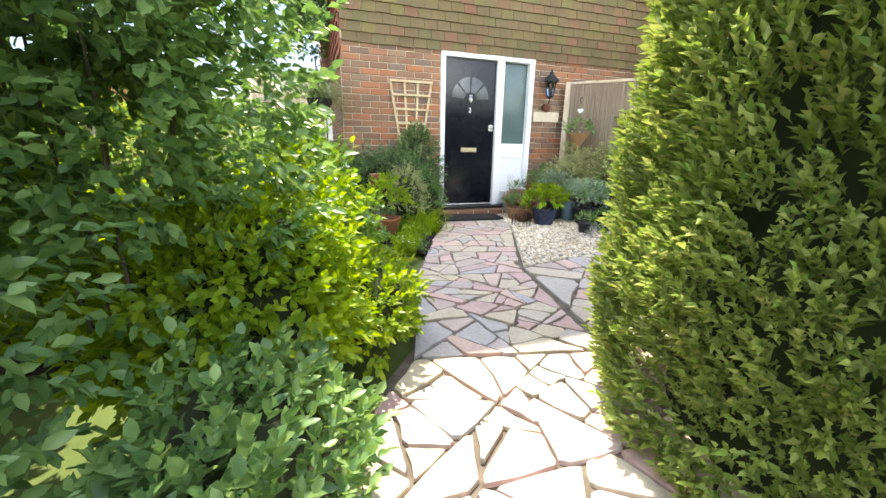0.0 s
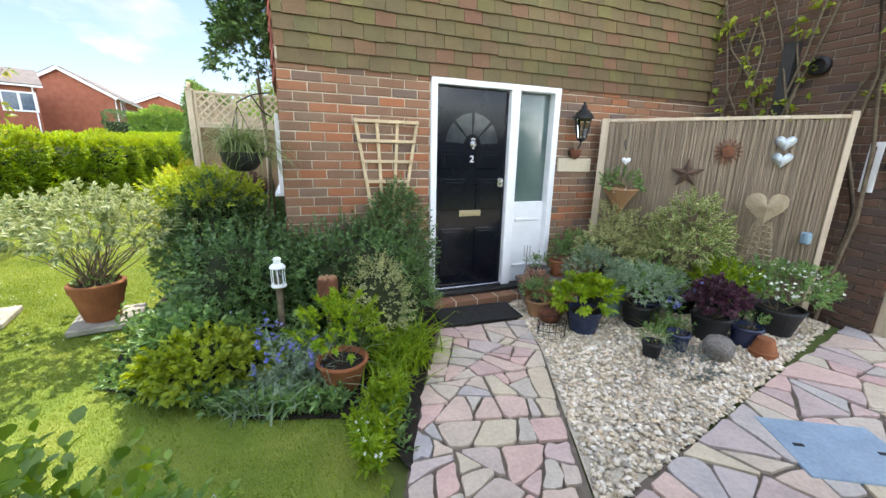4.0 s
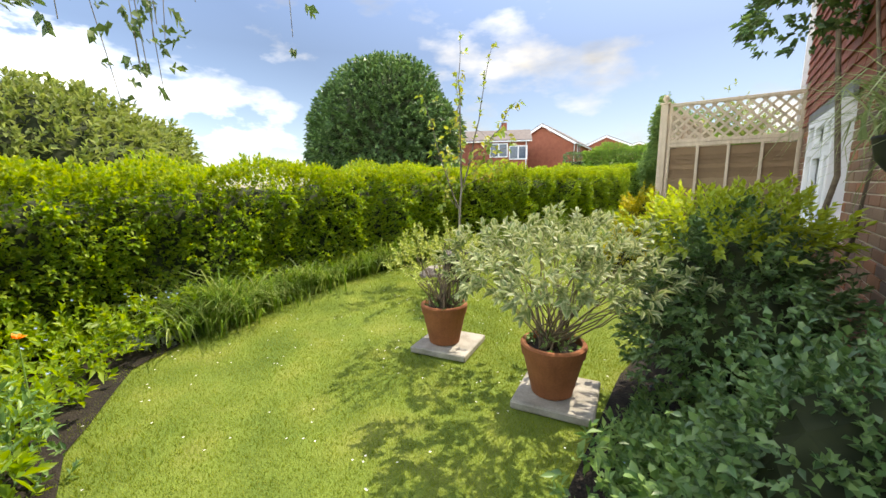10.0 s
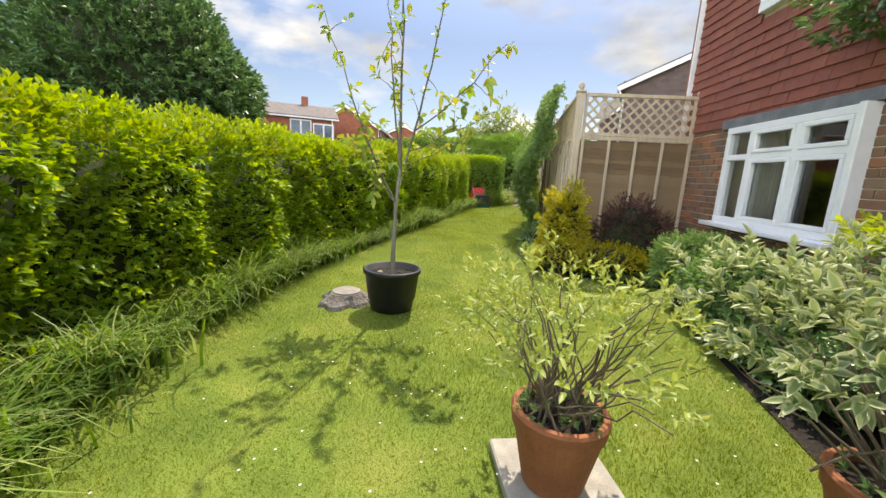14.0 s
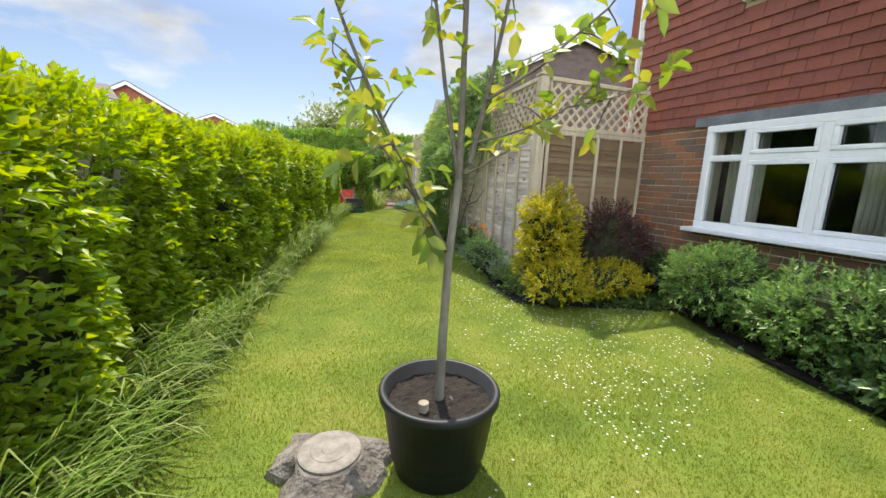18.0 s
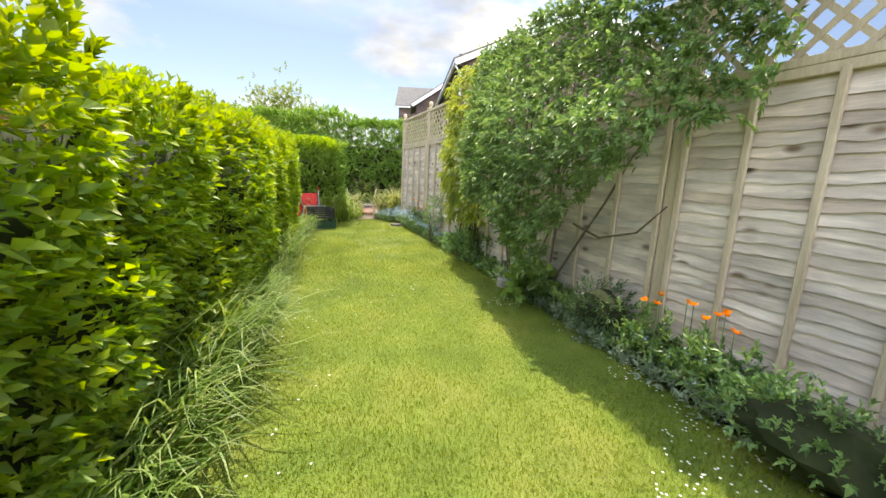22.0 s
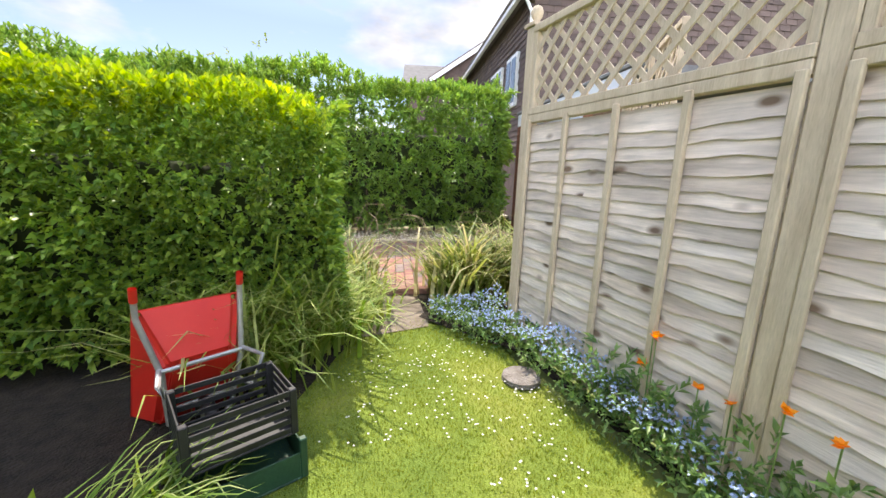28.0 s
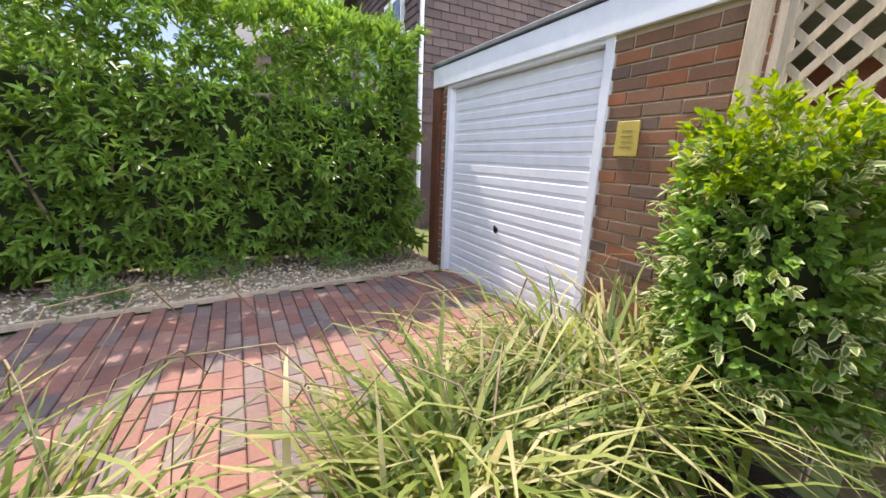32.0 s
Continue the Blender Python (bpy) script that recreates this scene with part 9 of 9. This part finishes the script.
def neighbour():
    """A tile-hung house behind the garage: gable towards the garden, windows on the road side."""
    cx, cy = 3.45, 18.35
    ob = holder("tile_hung_house", cx, cy, 0.0, "dark tile-hung house with white-edged gable behind the garage", "house", rz=-21.0)
    w, d, h, rise = 9.6, 9.2, 5.7, 2.1
    part("wall", box(bmesh.new(), w, d, h, w / 2, d / 2, 0), M_DWALL, ob)
    bm = bmesh.new()
    a = [bm.verts.new(p) for p in ((0, 0, h), (w, 0, h), (w / 2, 0, h + rise))]
    bm.faces.new(a[::-1])
    part("gable", bm, M_DWALL, ob)
    # courses of hung tiles on the two near faces
    vs, fs, o = [], [], 0
    pv, pf = piece_arrays("tile")
    for (ax, ay, dx, dy, L) in ((0, 0, 1, 0, w), (0, d, 0, -1, d)):
        z = 2.2
        row = 0
        while z < h + (rise if dy == 0 else 0) - 0.15:
            x = -0.15 if row % 2 else 0.0
            while x < L - 0.05:
                ok = True
                if dy == 0 and z > h:
                    lim = (z - h) / rise * w / 2
                    ok = lim < x < w - lim - 0.3
                if dy != 0 and 3.2 < z < 4.6 and (1.2 < x - 0.0 < 2.6 or 5.0 < x < 6.6 or 7.0 < x < 8.2):
                    ok = False
                if ok:
                    out = np.array([dy, -dx, 0.0]) if dy == 0 else np.array([-1.0, 0, 0])
                    m = np.eye(4)
                    m[:3, 0] = np.array([dx, dy, 0]) * 0.29
                    m[:3, 1] = out
                    m[:3, 2] = (0, 0, 1.1)
                    m[:3, 3] = (ax + dx * x, ay + dy * x, z)
                    vs.append((np.c_[pv, np.ones(len(pv))] @ m.T)[:, :3])
                    fs.append(pf + o)
                    o += len(pv)
                x += 0.3
            z += 0.14
            row += 1
    npmesh("hung_tiles", np.concatenate(vs), np.concatenate(fs), M_DTILE, ob, "dark brown hung tiles", kind="stuff")
    for sx in (-1, 1):
        ln = math.hypot(w / 2 + 0.35, rise * (w / 2 + 0.35) / (w / 2))
        ang = math.degrees(math.atan2(rise, w / 2)) * sx
        boxpart("roof_slope", (ln, d + 0.6, 0.12), (sx * ln / 2, d / 2, -0.02), M_ROOF, ob, m=pose(w / 2, 0, h + rise, 0, ang, 0), bevel=0.0)
        boxpart("barge_board", (ln, 0.05, 0.2), (sx * ln / 2, -0.3, -0.17), M_WHITE, ob, m=pose(w / 2, 0, h + rise, 0, ang, 0), bevel=0.0)
    boxpart("gutter", (0.1, d + 0.5, 0.1), (-0.32, d / 2, h - 0.25), M_WHITE, ob, bevel=0.0)
    rods("downpipe", [([(-0.3, -0.1, h - 0.25), (-0.08, -0.06, h - 0.6), (-0.07, -0.06, 1.0)], 0.04)], M_WHITE, ob, n=8)
    for yy, wd in ((7.1, 1.2), (3.2, 1.4), (1.4, 1.0)):
        wn = holder("window")
        adopt(wn, ob)
        wn.matrix_basis = pose(-0.03, yy, 3.25)
        boxpart("frame", (0.08, wd, 1.3), (-0.02, 0, 0), M_WHITE, wn, bevel=0.0)
        for k in (-1, 1):
            boxpart("pane", (0.02, wd / 2 - 0.12, 1.1), (-0.065, k * wd / 4, 0.1), varied("far_pane", [(0.06, 0.09, 0.13)], 0.1, bump=0), wn, bevel=0.0)
    # the gabled wing that stands forward at the far end
    part("wing_wall", box(bmesh.new(), 4.4, 3.6, h, 0.7, d + 1.8, 0), M_DWALL, ob)
    bm = bmesh.new()
    a = [bm.verts.new(p) for p in ((-1.5, d - 0.004, h), (2.9, d - 0.004, h), (0.7, d - 0.004, h + 1.5))]
    bm.faces.new(a)
    part("wing_gable", bm, M_DWALL, ob)
    for sx in (-1, 1):
        ln, ang = math.hypot(2.5, 1.7), math.degrees(math.atan2(1.5, 2.2)) * sx
        boxpart("wing_roof", (ln, 4.1, 0.1), (sx * ln / 2, 1.8, 0.0), M_ROOF, ob, m=pose(0.7, d, h + 1.5, 0, ang, 0), bevel=0.0)
        boxpart("barge_board", (ln, 0.05, 0.18), (sx * ln / 2, -0.27, -0.14), M_WHITE, ob, m=pose(0.7, d, h + 1.5, 0, ang, 0), bevel=0.0)
    far_house("distant_house", 16.9, 35.5, 66, 6.5, 9.0, 8.2, 2.0, -1.2, "grey-roofed house far beyond the laurel hedge", M_DWALL, windows=(), chimney=False, roofmat=M_SLATE)


neighbour()

# ---- trees and distance ----
def big_bush(name, x, y, z, r, n, k, leaf, lw, mat, label, seed, category="tree", rough=0.12, trunk=True, freq=2.2, low=-0.5):
    g = np.random.default_rng(seed)
    ob = holder(name, x, y, z, label, category)
    c, d = dome_points(n, (r[0], r[1], r[2] * 0.55), g, low=low, rough=rough, seed=seed, shell=0.18, freq=freq)
    mid = np.array([0, 0, r[2] * 0.5])
    foliage("crown", c + mid, unit(d + [0, 0, 0.3] + 0.4 * g.normal(size=d.shape)), k, leaf * 1.2, leaf, lw, mat, ob, seed=seed + 1)
    # crown core coloured dark in place of shade among the leaves
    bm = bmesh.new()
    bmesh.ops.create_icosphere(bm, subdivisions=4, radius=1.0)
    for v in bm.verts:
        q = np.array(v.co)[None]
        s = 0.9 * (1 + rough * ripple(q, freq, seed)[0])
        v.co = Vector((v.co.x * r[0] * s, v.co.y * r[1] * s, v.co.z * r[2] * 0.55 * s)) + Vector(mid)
    part("inner_growth", bm, M_CORE, ob, "solid core coloured dark as shade between the leaves")
    if trunk:
        rods("trunk", [([(0, 0, -0.6), (0.1, 0, r[2] * 0.3), (0, 0.1, r[2] * 0.6)], (r[0] * 0.09, r[0] * 0.07, r[0] * 0.03))], M_BARK, ob, n=10)
    return ob


def airy_tree(name, x, y, z, h, rad, n, leaf, mat, label, seed, k=6):
    """A tree with an open crown on forked limbs."""
    g = np.random.default_rng(seed)
    ob = holder(name, x, y, z, label, "tree")
    lines = [([(0, 0, -0.3), (0.05 * rad, 0, h * 0.25), (0, 0.05 * rad, h * 0.5)], (0.05 * rad, 0.04 * rad, 0.03 * rad))]
    pts, ways = [], []
    for q in range(16):
        t = 2.4 * q
        tip = np.array([math.cos(t) * rad * g.uniform(0.45, 0.95), math.sin(t) * rad * g.uniform(0.45, 0.95), h * g.uniform(0.55, 1.0)])
        foot = np.array([0, 0, h * g.uniform(0.22, 0.5)])
        s = np.linspace(0, 1, 6)[:, None]
        p = foot + (tip - foot) * np.c_[s, s, s ** 0.8] + g.normal(size=(6, 3)) * 0.04 * rad * s
        lines.append((p, np.linspace(0.022 * rad, 0.006 * rad, 6)))
        m = n // 16
        c = p[g.integers(2, 6, m)] + g.normal(size=(m, 3)) * rad * 0.2
        pts.append(c)
        ways.append(g.normal(size=(m, 3)) + [0, 0, 0.4])
    rods("trunk_and_limbs", lines, M_BARK, ob, n=6)
    foliage("crown", np.concatenate(pts), np.concatenate(ways), k, leaf * 1.5, leaf, leaf * 0.5, mat, ob, seed=seed + 1)
    return ob


big_bush("yew_dome", -17.3, 15.3, -1.2, (4.3, 4.3, 9.1), 6500, 8, 0.26, 0.11, L_DARK, "huge rounded dark evergreen beyond the hedge", 351, rough=0.09)
big_bush("green_mound_tree", -21.5, 0.5, -1.5, (5.0, 4.5, 6.3), 3000, 7, 0.3, 0.14, L_FARTREE, "broad light green tree beyond the hedge", 352, rough=0.2)
big_bush("green_mound_tree", -21.5, 3.4, -1.5, (3.0, 3.0, 5.6), 1500, 7, 0.28, 0.12, L_FARTREE, "smaller light green tree beyond the hedge", 353, rough=0.2)
airy_tree("pale_tree", -1.6, 44.0, -1.3, 9.4, 3.2, 3000, 0.30, L_FARTREE, "pale green rounded tree far beyond the hedges", 354)
airy_tree("bare_grey_tree", 3.0, 56.0, -1.3, 10.5, 3.4, 260, 0.3, L_FARTREE, "thin grey tree far in the distance", 355)
big_bush("green_bush", -1.0, 21.5, 0.0, (1.2, 1.2, 2.6), 500, 7, 0.12, 0.05, L_LAUREL, "rounded green bush near the road", 357)


def street_lamp():
    ob = holder("street_lamp", -19.0, 17.5, -1.6, "tall grey street lamp beyond the hedge", "street lamp")
    rods("column", [([(0, 0, 0), (0, 0, 4.0), (0, 0, 9.8)], (0.09, 0.07, 0.05))], M_GALV, ob, n=10)
    rods("arm", [([(0, 0, 9.8), (0.1, -0.1, 10.0), (0.5, -0.4, 10.05)], 0.04)], M_GALV, ob, n=8)
    boxpart("lamp_head", (0.7, 0.25, 0.14), (0.7, -0.55, 9.98), M_GALV, ob, bevel=0.03)


street_lamp()


def birch_spray():
    """Drooping birch twigs that hang over the corner of the lawn, on a trunk beside the path."""
    g = np.random.default_rng(361)
    ob = holder("birch_tree", -3.1, -3.2, 0.0, "birch tree with thin drooping leafy twigs over the lawn", "tree")
    lines = [([(0, 0, -0.1), (0.0, -0.05, 1.6), (0.06, 0.1, 3.2), (0.2, 0.5, 4.4)], (0.09, 0.08, 0.065, 0.04))]
    pts, ways = [], []
    for q in range(58):
        foot = np.array([0.1, 0.25, 3.4]) + np.array([0.1, 0.3, 1.0]) * g.uniform(0, 0.9)
        out = foot + np.array([g.uniform(-0.7, 0.75), g.uniform(0.9, 2.1), g.uniform(-0.2, 0.4)])
        tip = out + np.array([g.normal() * 0.1, g.normal() * 0.1 + 0.1, -g.uniform(0.9, 2.0)])
        p = np.array([foot, (foot + out) / 2 + [0, 0, 0.15], out, (out + tip) / 2 + [0, 0.05, 0], tip])
        lines.append((p, (0.012, 0.009, 0.005, 0.003, 0.002)))
        for u in np.linspace(1.6, 4, 16):
            j = min(3, int(u))
            pts.append(p[j] + (u - j) * (p[j + 1] - p[j]) + g.normal(size=3) * 0.05)
            ways.append(np.array([0, 0, -0.7]) + g.normal(size=3) * 0.6)
    rods("trunk_and_twigs", lines, M_BARK, ob, n=7)
    foliage("leaves", np.array(pts), np.array(ways), 5, 0.05, 0.05, 0.036, L_BIRCH, ob, seed=362)


birch_spray()
# hedge out of view, added to darken door reflections and cut sky fill
hedge("unseen_hedge_screen", [(-7.0, -8.6), (0.0, -9.2), (8.0, -8.8)], 1.2, 2.7, "unseen clipped hedge added to block sky light on the front wall", 40, 0.12, 0.06, L_DARK, L_HEDGE, 381, k=6)


def wing_climber():
    g = np.random.default_rng(371)
    ob = holder("wall_climber", 4.66, -0.9, 0.0, "bare climbing stems with yellow-green young leaves on the brick wall", "climbing plant")
    lines, pts = [], []
    for q in range(12):
        t = np.linspace(0, 1, 8)[:, None]
        foot = np.array([-0.05, g.uniform(-0.8, 0.8), 0.0])
        tip = np.array([-0.04, g.uniform(-0.95, 0.9), g.uniform(2.6, 3.9)])
        p = foot + (tip - foot) * t + g.normal(size=(8, 3)) * [0.01, 0.08, 0.04]
        lines.append((p, np.linspace(0.022, 0.008, 8)))
        pts.append(p[4:] + g.normal(size=(4, 3)) * [0.02, 0.08, 0.08])
    for line in lines:
        rods("stem", [line], M_TWIG, ob)
    c = np.concatenate(pts)
    c = np.concatenate([c, c + g.normal(size=c.shape) * [0.03, 0.12, 0.12], np.c_[g.uniform(-0.25, -0.05, 90), g.uniform(-1.3, -0.75, 90), g.uniform(2.0, 3.2, 90)]])
    foliage("leaves", c, unit(g.normal(size=c.shape) + [-1.0, 0, 0]), 4, 0.05, 0.075, 0.05, L_LIME, ob, seed=372)
    vent = holder("wall_vent", 4.68, -1.05, 2.35, "round black flue vent on the brick wall", "vent")
    bm = lathe([(0.08, 0.0), (0.085, 0.05), (0.06, 0.07), (0.055, 0.03)], 16)
    bmesh.ops.transform(bm, matrix=pose(0, 0, 0, 0, -90, 0), verts=bm.verts[:])
    part("flue", bm, M_DARKMETAL, vent)


wing_climber()
pavers()
